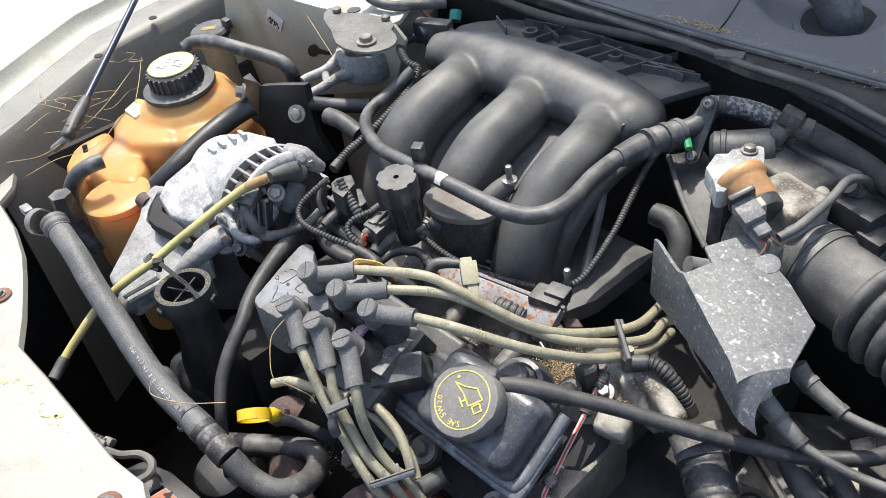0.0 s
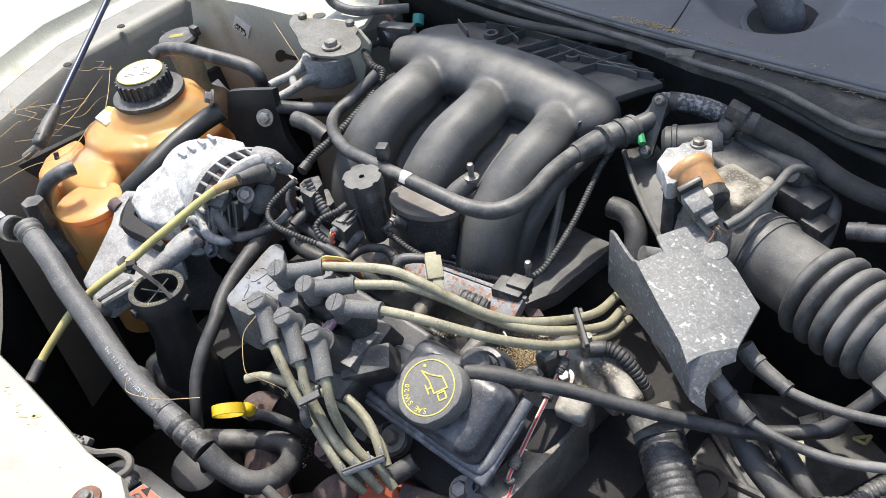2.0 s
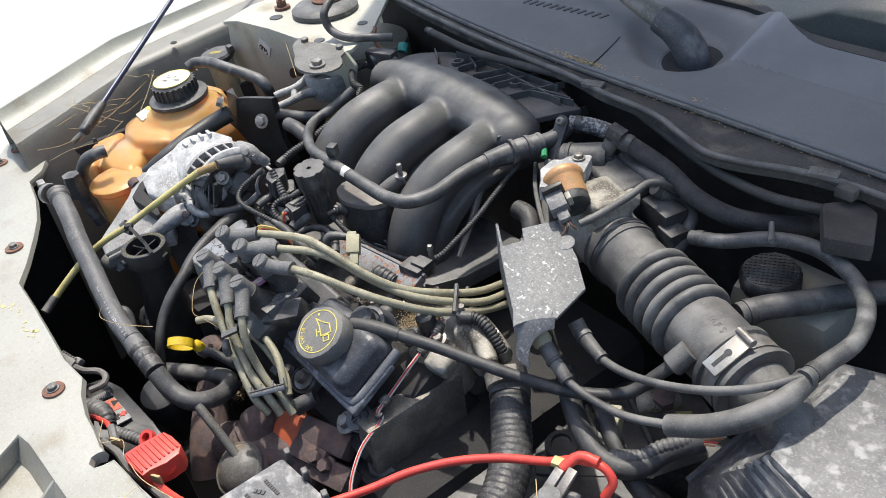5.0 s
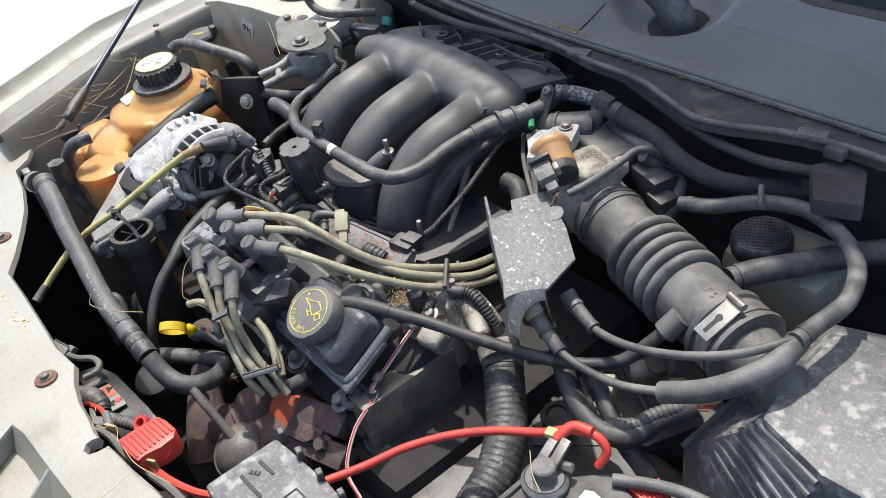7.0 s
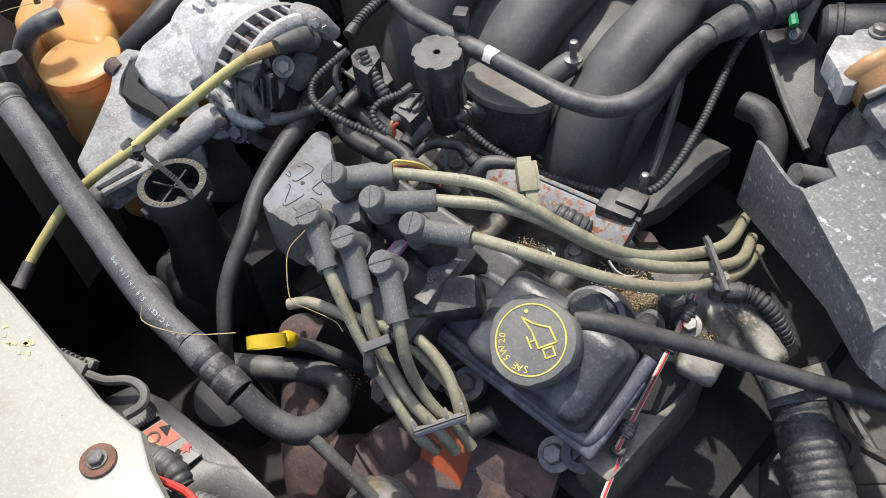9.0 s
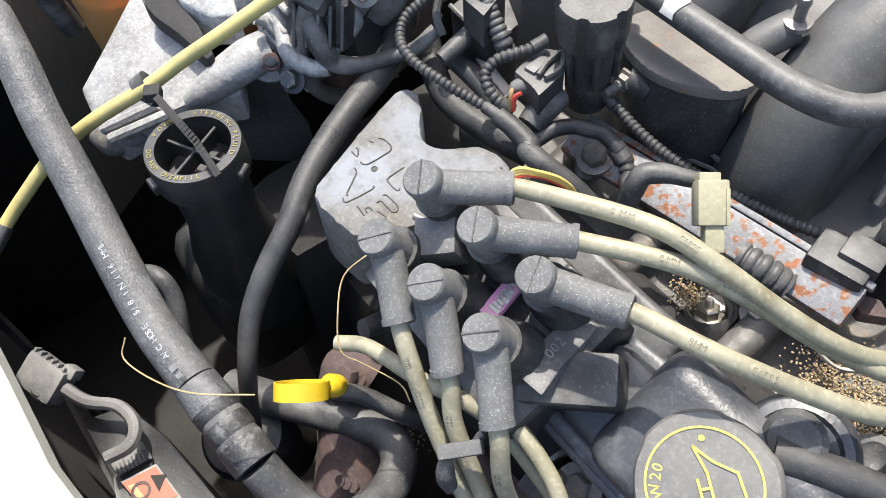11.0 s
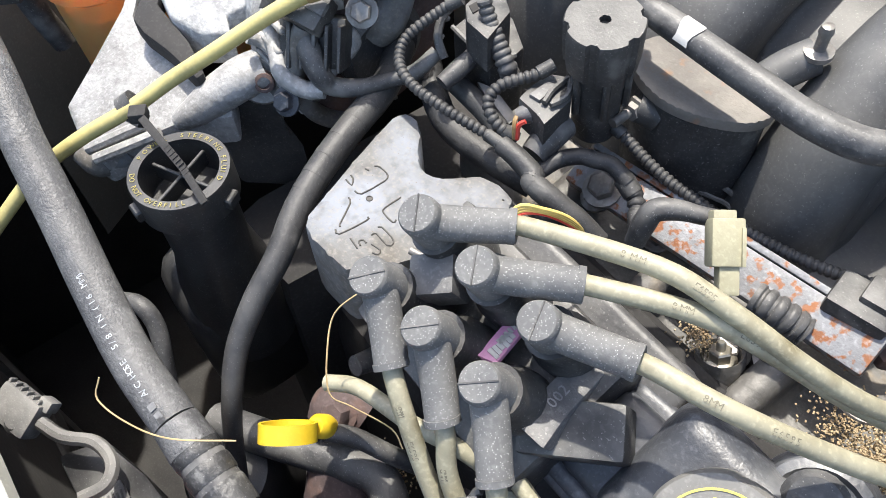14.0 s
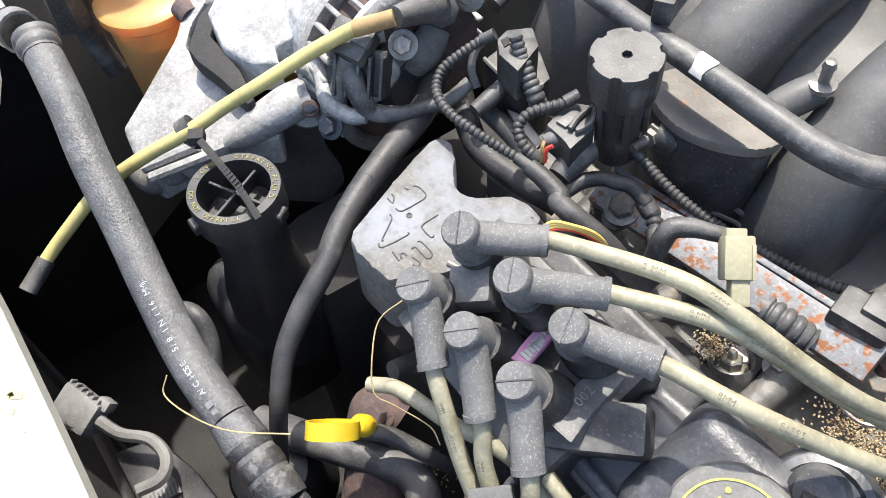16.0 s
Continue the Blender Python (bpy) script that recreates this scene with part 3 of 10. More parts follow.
def radiator_support():
    s = thing("radiator_support", (-0.5, 0.0, 0.6), "cream painted radiator support crossmember, dusty", "car body", kind="structure")
    edge = [(-1.1950, 0.1472, 0.9120), (-1.1666, 0.1847, 0.9120), (-1.1401, 0.1918, 0.9120), (-1.0841, 0.1872, 0.9120), (-1.0372, 0.1655, 0.9120), (-1.0143, 0.1395, 0.9120), (-0.9474, 0.1318, 0.9120), (-0.8826, 0.1168, 0.9120), (-0.8378, 0.1002, 0.9120), (-0.7750, 0.0741, 0.9120), (-0.7341, 0.0537, 0.9120), (-0.6743, 0.0550, 0.9120), (-0.5832, 0.0549, 0.9120), (-0.5342, 0.0545, 0.9120), (-0.4880, 0.0610, 0.9120), (-0.4600, 0.0510, 0.9120), (-0.4271, 0.0455, 0.9120), (-0.3968, 0.0450, 0.9120), (-0.3723, 0.0428, 0.9120), (-0.3630, 0.0445, 0.9120), (-0.3655, 0.0385, 0.9120), (-0.3645, 0.0315, 0.9120), (-0.3575, 0.0270, 0.9120), (-0.3490, 0.0295, 0.9120), (-0.3460, 0.0370, 0.9120), (-0.3450, 0.0478, 0.9120), (-0.3380, 0.0490, 0.9120), (-0.3016, 0.0541, 0.9120), (-0.2655, 0.0612, 0.9120), (-0.1877, 0.0681, 0.9120)] + [(-0.0610, 0.0773, 0.9120), (0.0943, 0.0825, 0.9120), (0.3013, 0.1032, 0.9120), (0.3013, 0.0307, 0.9120)] + [(-0.1685, 0.0100, 0.9120), (-0.2627, 0.0041, 0.9120), (-0.3585, -0.0058, 0.9120), (-0.4297, -0.0124, 0.9120), (-0.4510, -0.0179, 0.9120), (-0.4108, -0.0720, 0.9120), (-0.4116, -0.0928, 0.9120), (-0.3977, -0.1607, 0.9120)] + [(-0.6512, -0.1349, 0.9120)] + [(-0.7045, -0.1021, 0.9120), (-0.7835, -0.0432, 0.9120), (-0.8527, -0.0081, 0.9120), (-0.9139, 0.0270, 0.9120), (-0.9274, 0.0644, 0.9120), (-0.9851, 0.0623, 0.9120), (-1.0548, 0.0640, 0.9120), (-1.0943, 0.0860, 0.9120)]
    bm = slab(edge, 0.004, 0.0025)
    part("crossmember", bm, PAINT, s)
    inner = edge[1:32]
    bm = bmesh.new()
    rows = [[bm.verts.new(p) for p in inner]]
    for dz, dy in ((-0.004, 0.001), (-0.008, 0.002), (-0.014, -0.002)):
        rows.append([bm.verts.new(Vector(p) + Vector((0, dy, dz))) for p in inner])
    for a, b in zip(rows, rows[1:]):
        for q in range(len(inner) - 1):
            bm.faces.new((a[q], a[q + 1], b[q + 1], b[q]))
    o = part("inner_flange", bm, PAINT, s)
    o.modifiers.new("thickness", "SOLIDIFY").thickness = 0.0015
    # sunken pocket toward the front, with gussets
    part("pocket_floor", slab([(-0.7340, -0.1453, 0.8840), (0.3013, -0.1453, 0.8840), (0.3013, 0.0411, 0.8840), (-0.3199, -0.0003, 0.8840), (-0.5269, -0.0210, 0.8840)], 0.004, 0.001), PAINT, s)
    wall = [(-0.1692, 0.0100, 0.9110), (-0.2636, 0.0041, 0.9110), (-0.3595, -0.0058, 0.9110), (-0.4308, -0.0124, 0.9110), (-0.4523, -0.0179, 0.9110), (-0.4119, -0.0721, 0.9110)]
    bm = bmesh.new()
    up = [bm.verts.new(p) for p in wall]
    dn = [bm.verts.new(Vector(p) + Vector((0.006, -0.012, -0.026))) for p in wall]
    for q in range(len(wall) - 1):
        bm.faces.new((up[q], up[q + 1], dn[q + 1], dn[q]))
    part("pocket_wall", bm, PAINT, s)
    for a, b, c in (((-0.3650, -0.0067, 0.9110), (-0.3635, -0.0423, 0.8851), (-0.3513, -0.0076, 0.8851)), ((-0.3063, 0.0004, 0.9110), (-0.3259, -0.0263, 0.8851), (-0.3231, -0.0052, 0.8851))):
        part("gusset", slab([a, b, c], 0.003, 0, down=(1, 0.3, 0)), PAINT, s)
    for at in ((-0.4899, 0.0305, 0.9130), (-0.8268, 0.0707, 0.9130), (-0.8166, 0.0024, 0.9130), (-1.0898, 0.0807, 0.9130), (-1.1218, 0.1196, 0.9130), (-1.1506, 0.1571, 0.9130)):
        part("washer", lathe([(0.0125, 0), (0.012, 0.0016), (0.0062, 0.0018)], Matrix.Translation(at), 20), IRON, s, "rusty washer")
        hexagon_bolt(s, Vector(at) + Vector((0, 0, 0.0015)), r=0.0056, h=0.006, washer=1.25, mat=WEATHERED)
    # Nothing is pierced: black discs on the plate paint the shade inside.
    for at, r in (((-0.2193, 0.0492, 0.9125), 0.0098), ((-0.5326, -0.1120, 0.9125), 0.003)):
        part("hole_shade", lathe([(r, 0), (r * 0.98, 0.0006), (0, 0.0006)], Matrix.Translation(at), 24), BLACK, s)
    latch = thing("hood_latch_bracket", (-0.3432, -0.0599, 0.9306), "dark steel hood latch bracket bolted to the crossmember", "bracket")
    part("bracket_plate", slab([(-0.3657, -0.0887, 0.9254), (-0.3721, -0.0587, 0.9254), (-0.3612, -0.0515, 0.9254), (-0.2672, -0.0427, 0.9254), (-0.2426, -0.0837, 0.9254), (-0.2548, -0.0986, 0.9254), (-0.3151, -0.0924, 0.9254)], 0.004), LATCH, latch)
    hexagon_bolt(latch, (-0.3554, -0.0647, 0.9265), r=0.0065, h=0.008, washer=1.7)
    stay = thing("grille_bracket", (-0.4401, -0.1111, 0.9306), "grey painted grille bracket with a bolt", "bracket")
    part("bracket_plate", slab([(-0.5137, -0.1484, 0.9306), (-0.4849, -0.1230, 0.9306), (-0.4708, -0.1168, 0.9306), (-0.4710, -0.1075, 0.9306), (-0.4601, -0.0820, 0.9306), (-0.4177, -0.0779, 0.9306), (-0.4093, -0.0825, 0.9306), (-0.3803, -0.1552, 0.9306), (-0.3887, -0.1701, 0.9306)], 0.003), LATCH, stay)
    hexagon_bolt(stay, (-0.4405, -0.0919, 0.9317), r=0.0065, h=0.008, washer=1.7)


def grille():
    # Added filler: its jet colour stands in for the dark interior, hiding bright ground.
    g = thing("front_grille", (-0.5, -0.14, 0.8), "added dark grille filling the shaded interior in front of the crossmember", "grille")
    part("back", block(aim((-0.4, -0.2, 0.8), (0, 0, 1)), 1.5, 0.12, 0.16, 0.01), JET, g)
    for i in range(5):
        part("bar", block(aim((-0.4, -0.16 - 0.02 * i, 0.882 + 0.002 * i), (0, -0.2, 1)), 1.5, 0.007, 0.008, 0.002, 1), JET, g)


def headlamp():
    h = thing("headlamp", (-0.85, -0.05, 0.8), "dark headlamp housing behind the grille", "headlamp")
    lens = [(-1.2732, 0.0561, 0.885), (-1.163, 0.0588, 0.885), (-1.0264, 0.0424, 0.885), (-0.9022, 0.0419, 0.885), (-0.8769, -0.0115, 0.885), (-0.8219, -0.0477, 0.885), (-0.7661, -0.0688, 0.885), (-0.7573, -0.1023, 0.885), (-0.8171, -0.16, 0.885), (-1.2195, -0.1, 0.885)]
    part("housing", slab(lens, 0.1, 0.008), GLOSS, h)
    for i in range(5):
        part("rib", block(aim((-1.16 + 0.075 * i, -0.055 - 0.012 * i, 0.885), (0, 0, 1), (0.25, 1, 0)), 0.05, 0.005, 0.006, 0.001), JET, h)
    part("rim", tube([(-1.235, -0.085, 0.888), (-1.08, -0.108, 0.888), (-0.93, -0.128, 0.888), (-0.82, -0.15, 0.888)], 0.008, 10, 3), JET, h)
    # Solid black slab painted in as the shade between fender and support.
    part("gap_shade", slab([(-1.0, 0.035, 0.892), (-0.9, 0.06, 0.892), (-0.905, 0.025, 0.892), (-0.98, 0.015, 0.892)], 0.006, 0.002), BLACK, h)


def cowl():
    c = thing("cowl_panel", (-0.3, 0.85, 0.9), "dark grey plastic cowl panel below the windscreen", "cowl", kind="structure")
    def front(x):
        return 0.777 + (0.14 * (x + 0.35) ** 2 if x < -0.35 else 0.0)
    def rear(x):
        u = min(1.0, max(0.0, (-0.18 - x) / 0.14))
        return 0.145 + 0.055 * u * u * (3 - 2 * u)
    well = Vector((-0.345, 0.887, 0))
    along, across = Vector((-0.93, 0.36, 0)), Vector((0.36, 0.93, 0))
    def height(x, y):
        d = y - front(x)
        z = 1.037 + 0.17 * d
        if x > -0.3:
            z += 0.3 * max(0.0, d - 0.092) * min(1.0, (x + 0.3) / 0.05)
        q = Vector((x, y, 0)) - well
        r = math.hypot(q.dot(along) / (0.115 if q.dot(along) > 0 else 0.085), q.dot(across) / 0.076)
        s = min(1.0, max(0.0, (1.0 - r) / 0.42))
        return z - 0.021 * s * s * (3 - 2 * s)
    def sheet(rows, name, mat, label="", thick=0.002):
        bm = bmesh.new()
        made = [[bm.verts.new(p) for p in row] for row in rows]
        for a, b in zip(made, made[1:]):
            for q in range(len(a) - 1):
                bm.faces.new((a[q], a[q + 1], b[q + 1], b[q]))
        o = part(name, bm, mat, c, label)
        o.modifiers.new("thickness", "SOLIDIFY").thickness = thick
        return o
    xs = [-1.1 + 1.65 * i / 220 for i in range(221)]
    steps = [0.0, 0.013, 0.034] + [0.034 + 0.966 * j / 44 for j in range(1, 45)]
    rows = []
    for x in xs:
        y = front(x)
        rows.append([(x, y + 0.001, 1.024), (x, y - 0.001, 1.033)] + [(x, y + d * rear(x), height(x, y + d * rear(x)) - (0.002 if d == 0.0 else 0.0)) for d in steps])
    panel = sheet(rows, "panel", COWL).data
    panel.materials.append(SHEEN_COWL)
    # Faces above the crease take the painted sheen.
    for f in panel.polygons:
        if f.center.x > -0.27 and f.center.y - front(f.center.x) > 0.095:
            f.material_index = 1
    sheet([[(x, front(x) + rear(x) + 0.003 + k, 1.062 + 0.62 * k) for k in (0.0, 0.2, 0.5)] for x in xs[::10]], "windscreen", GLASS, "dark reflecting windscreen glass")
    sheet([[(x, front(x) + rear(x) + d, z) for d, z in ((0.0, 1.045), (-0.003, 1.077), (0.005, 1.083), (0.012, 1.074))] for x in xs[::4]], "glass_seal", JET, "black rubber glass seal")
    sheet([[(x, front(x) - 0.004, 1.022), (x, front(x) + 0.02, 1.0), (x, front(x) + 0.03, 0.9), (x, front(x) + 0.04, 0.25)] for x in xs[::10]], "firewall", DUSTY_BLACK, "dark firewall")
    # ledge in front of the panel, with a turned-down lip and a bulge above the brake booster
    def lip(x):
        a = -0.034 - 0.038 * math.exp(-((x + 0.165) / 0.075) ** 2)
        return front(x) + (a if x > -0.36 else -0.022 - 0.012 * max(0.0, (x + 0.42) / 0.06) if x > -0.42 else -0.022)
    sheet([[(x, lip(x) - 0.001, 1.016), (x, lip(x), 1.027), (x, lip(x) + 0.004, 1.029), (x, (lip(x) + front(x)) * 0.5, 1.0285), (x, front(x) - 0.004, 1.027), (x, front(x) + 0.004, 1.026)] for x in xs[::3]], "ledge", LEDGE, "dusty ledge under the seal")
    bead = [(x, lip(x) - 0.001, 1.0285) for x in xs[4::6]]
    part("hood_seal", tube(bead, 0.004, 10, 3), DUSTY_RUBBER, c, "worn black rubber hood seal")
    part("hood_seal", tube([(x, front(x) - 0.005, 1.0305) for x in xs[4::8]], 0.0034, 8, 2), DUSTY_RUBBER, c)
    for x, d in ((-0.383, 0.0), (-0.055, 0.0)):
        part("seal_clip", block(aim((x, lip(x) + 0.002 + d, 1.028), (0, -0.1, 1), (1, 0.3, 0)), 0.03, 0.014, 0.006, 0.002), WEATHERED, c, "rusty seal clip")
    # wiper pivot in its well
    m = aim((-0.326, 0.874, height(-0.326, 0.874) + 0.0015), (0.03, -0.16, 1))
    part("well_lip", lathe([(0.047, -0.006), (0.046, 0.0), (0.043, 0.002), (0.039, 0.001), (0.038, -0.008)], m, 48), COWL, c)
    # Black disc over the uncut panel, painted as the shade in the pivot opening.
    part("well_shade", lathe([(0.04, -0.004), (0.039, 0.0006), (0, 0.0006)], m, 40), BLACK, c)
    arm = [(-0.316, 0.874, 1.016), (-0.326, 0.87, 1.048), (-0.344, 0.866, 1.072), (-0.372, 0.862, 1.086), (-0.42, 0.868, 1.098), (-0.5, 0.89, 1.108), (-0.62, 0.92, 1.115)]
    part("wiper_arm_root", tube(arm[:4], [0.02, 0.022, 0.021, 0.018], 24, 5), COVER, c, "grey-black wiper pivot cover")
    part("wiper_arm", tube(arm[2:], [0.019, 0.016, 0.012, 0.01, 0.009], 14, 5, flat=0.7), WEATHERED, c, "weathered wiper arm")
    # joint between the two panel halves, and the row of louvres
    line = [(-0.416, 0.779), (-0.419, 0.80), (-0.424, 0.825), (-0.43, 0.85)]
    part("seam", tube([(x, y, height(x, y) + 0.0002) for x, y in line], 0.0011, 6, 3), JET, c)
    for k in range(12):
        x, y = -0.64 + 0.0135 * k, 0.872 + 0.0012 * k
        part("louvre", block(aim((x, y, height(x, y) - 0.0005), (0, -0.17, 1), (0.5, 1, 0)), 0.015, 0.0055, 0.0016, 0.0006, 1), JET, c)


def hood():
    # Stands out of view; lean and height are chosen to block the rear sky.
    h = thing("hood", (-0.3, 0.98, 1.2), "raised cream painted car hood standing open behind the engine bay", "hood", kind="structure")
    lean = Vector((0, -math.cos(radians(83)), math.sin(radians(83))))
    out = Vector((0, -lean.z, lean.y))
    root = Vector((-0.38, 1.0, 1.2))
    rows = []
    bm = bmesh.new()
    for i in range(25):
        u = -0.74 + 1.48 * i / 24
        rows.append([bm.verts.new(root + Vector((u, 0, 0)) + lean * v + out * (0.03 * (u / 0.74) ** 2)) for v in [0.92 * j / 10 * (1 - 0.06 * (u / 0.74) ** 2) for j in range(11)]])
    for a, b in zip(rows, rows[1:]):
        for q in range(10):
            bm.faces.new((a[q], a[q + 1], b[q + 1], b[q]))
    skin = part("skin", bm, PAINT, h)
    skin.modifiers.new("thickness", "SOLIDIFY").thickness = 0.002
    part("liner", block(aim(root + lean * 0.45 + out * 0.004, out, (1, 0, 0)), 1.26, 0.74, 0.014, 0.006), DUSTY_BLACK, h, "black sound-damping liner")
    for v in (0.04, 0.87):
        part("inner_brace", block(aim(root + lean * v + out * 0.004, out, (1, 0, 0)), 1.36, 0.06, 0.02, 0.008), DRAB, h, "primed inner brace")


# ---- intake side ----
def intake_manifold():
    t = thing("intake_manifold", (-0.54, 0.6, 0.85), "dusty black plastic intake manifold with three curved runners", "intake manifold")
    path = [(0.67, 0.97), (0.625, 0.977), (0.58, 0.98), (0.535, 0.968), (0.498, 0.94), (0.476, 0.895), (0.468, 0.845)]
    bm = bmesh.new()
    for x, k in ((-0.648, 0.97), (-0.543, 0.93), (-0.443, 0.84)):
        tube([(x - 0.03 * max(0, y - 0.58) / 0.09, y, z) for y, z in path], [k * r for r in (0.032, 0.032, 0.034, 0.036, 0.039, 0.042)], 20, 6, bm=bm)
    tube([(-0.735, 0.64, 0.985), (-0.69, 0.655, 0.986), (-0.56, 0.662, 0.986), (-0.47, 0.66, 0.984), (-0.438, 0.655, 0.982)], [0.028, 0.042, 0.046, 0.045, 0.037], 24, 5, flat=0.8, bm=bm)
    ball((-0.436, 0.652, 0.982), 0.036, 0.04, 0.03, 0, bm)
    line = [(q.y, q.z) for q in smooth_line([(0, y + 0.012, z - 0.024) for y, z in path], 4)]
    under = [(q.y, q.z) for q in smooth_line([(0, y + 0.03, z - 0.04) for y, z in path], 4)]
    own = [[bm.verts.new((x, y, z)) for y, z in line + under[::-1]] for x in (-0.7, -0.41)]
    k = len(own[0])
    for i in range(k):
        bm.faces.new((own[0][i], own[0][(i + 1) % k], own[1][(i + 1) % k], own[1][i]))
    bm.faces.new(own[0])
    bm.faces.new(own[1][::-1])
    blob(bm, 0.0035, 7, "runner_shell", MANIFOLD, t)
    top = [(-0.7365, 0.6677, 0.997), (-0.7414, 0.6988, 0.997), (-0.7308, 0.7202, 0.997), (-0.6973, 0.7499, 0.997), (-0.6374, 0.77, 0.997), (-0.5783, 0.775, 0.997), (-0.5202, 0.776, 0.997), (-0.4679, 0.7686, 0.997), (-0.3948, 0.739, 0.997), (-0.4076, 0.7148, 0.997), (-0.4216, 0.6824, 0.997), (-0.4155, 0.6475, 0.997), (-0.4234, 0.6138, 0.997), (-0.4399, 0.6517, 0.997), (-0.4789, 0.6852, 0.997), (-0.5508, 0.685, 0.997), (-0.6306, 0.6751, 0.997)]
    part("flange", slab(top, 0.008, 0.003), MANIFOLD, t)
    for a, b in (((-0.7052, 0.731, 0.996), (-0.6696, 0.7101, 0.996)), ((-0.6671, 0.7434, 0.996), (-0.5738, 0.7578, 0.996)), ((-0.619, 0.7092, 0.996), (-0.607, 0.755, 0.996)), ((-0.5804, 0.7057, 0.996), (-0.5453, 0.7766, 0.996)), ((-0.5971, 0.7538, 0.996), (-0.4556, 0.7556, 0.996)), ((-0.5321, 0.7035, 0.996), (-0.5089, 0.7715, 0.996)), ((-0.4887, 0.6935, 0.996), (-0.458, 0.7709, 0.996)), ((-0.544, 0.7409, 0.996), (-0.4222, 0.7269, 0.996)), ((-0.5034, 0.7299, 0.996), (-0.4158, 0.7392, 0.996)), ((-0.6349, 0.7445, 0.996), (-0.5978, 0.727, 0.996)), ((-0.5555, 0.7014, 0.996), (-0.5413, 0.7373, 0.996)), ((-0.4748, 0.7226, 0.996), (-0.4075, 0.7371, 0.996))):
        part("rib", block(aim(mid(a, b), (0, 0, 1), Vector(b) - Vector(a)), (Vector(b) - Vector(a)).length, 0.0022, 0.011, 0.0006, 1), MANIFOLD, t)
    for q in ((-0.6443, 0.728, 0.997), (-0.5178, 0.7332, 0.997)):
        part("boss", lathe([(0.011, -0.004), (0.01, 0.006), (0.006, 0.006), (0.005, 0)], aim(q, (0, 0, 1)), 18), MANIFOLD, t)
    rim = [(-0.4281, 0.6929, 0.99), (-0.4242, 0.6561, 0.985), (-0.4345, 0.6404, 0.98), (-0.4311, 0.6165, 0.965), (-0.4225, 0.5906, 0.95), (-0.407, 0.5609, 0.93), (-0.3981, 0.5357, 0.905), (-0.3903, 0.5099, 0.88)]
    part("end_seam", tube(rim, 0.0045, 8, 4), MANIFOLD, t)
    part("end_wall", slab([(-0.4669, 0.7167, 0.985), (-0.4389, 0.7176, 0.985), (-0.4392, 0.7056, 0.982), (-0.4346, 0.6837, 0.975), (-0.447, 0.6648, 0.965), (-0.4613, 0.6602, 0.96), (-0.4621, 0.6792, 0.972)], 0.004, 0.001), MANIFOLD, t)
    part("side_wall", slab([(-0.4377, 0.716, 0.984), (-0.4055, 0.7576, 0.99), (-0.4066, 0.7623, 0.975), (-0.4429, 0.7232, 0.962)], 0.004, 0.001, down=(-0.3, 0.6, -0.2)), MANIFOLD, t)
    part("bracket", slab([(-0.7798, 0.6648, 0.99), (-0.7351, 0.6704, 0.99), (-0.7292, 0.6595, 0.975), (-0.7695, 0.6556, 0.975)], 0.01, 0.002, down=(-0.3, 0.6, -0.2)), PLASTIC, t)
    part("gusset", tube([(-0.732, 0.6568, 0.98), (-0.722, 0.6489, 0.972), (-0.7268, 0.6344, 0.965), (-0.7455, 0.6116, 0.955)], 0.0025, 6, 4), PLASTIC, t)
    part("base_flange", slab([(-0.70, 0.43, 0.868), (-0.385, 0.45, 0.868), (-0.365, 0.50, 0.868), (-0.36, 0.60, 0.868), (-0.70, 0.60, 0.868)], 0.02, 0.004), MANIFOLD, t)
    part("stud_arm", tube([(-0.4864, 0.4671, 0.955), (-0.4788, 0.4853, 0.965), (-0.4733, 0.4968, 0.97)], [0.009, 0.0105, 0.0105], 14, 4), MANIFOLD, t)
    part("stud", lathe([(0.008, 0), (0.008, 0.003), (0.0032, 0.004), (0.0032, 0.013), (0.004, 0.015), (0.0032, 0.019), (0, 0.02)], aim((-0.4708, 0.4935, 0.975), (0, -0.05, 1)), 14), BOLT, t, "steel ball stud")
    shield = thing("manifold_shield", (-0.5067, 0.4624, 0.95), "scorched grey steel heat plate with rusty edge", "heat plate")
    plate = [(-0.5425, 0.4346, 0.955), (-0.529, 0.4283, 0.955), (-0.5121, 0.426, 0.955), (-0.4968, 0.4291, 0.955), (-0.4835, 0.436, 0.955), (-0.4704, 0.4471, 0.955), (-0.4654, 0.4597, 0.955), (-0.4697, 0.4712, 0.955), (-0.4867, 0.4776, 0.955), (-0.5099, 0.4794, 0.955), (-0.5325, 0.4769, 0.955), (-0.5466, 0.4643, 0.955), (-0.5503, 0.4491, 0.955)]
    plate = smooth_line(plate + plate[:1], 3)[:-1]
    part("plate", slab(plate, 0.007, 0.003), SCORCHED, shield)
    middle = sum((Vector(p) for p in plate), Vector()) / len(plate)
    part("pot", slab([Vector(p).lerp(middle, 0.07) - Vector((0, 0, 0.009)) for p in plate], 0.075, 0.003), PLASTIC, shield, "black pot under the plate")
    for lip, r in (([(-0.5353, 0.4438, 0.9), (-0.5159, 0.4351, 0.9), (-0.5037, 0.4339, 0.898), (-0.4898, 0.4368, 0.897), (-0.4801, 0.4435, 0.897), (-0.4732, 0.451, 0.897), (-0.4644, 0.4525, 0.896), (-0.4515, 0.4534, 0.895), (-0.4355, 0.4552, 0.893)], 0.0018), ([(-0.4806, 0.4412, 0.893), (-0.4717, 0.4445, 0.893), (-0.4642, 0.4474, 0.892), (-0.4528, 0.4462, 0.89), (-0.4406, 0.4462, 0.888)], 0.0015)):
        part("flange_lip", tube(lip, r, 6, 4), DUSTY_RUBBER, t)


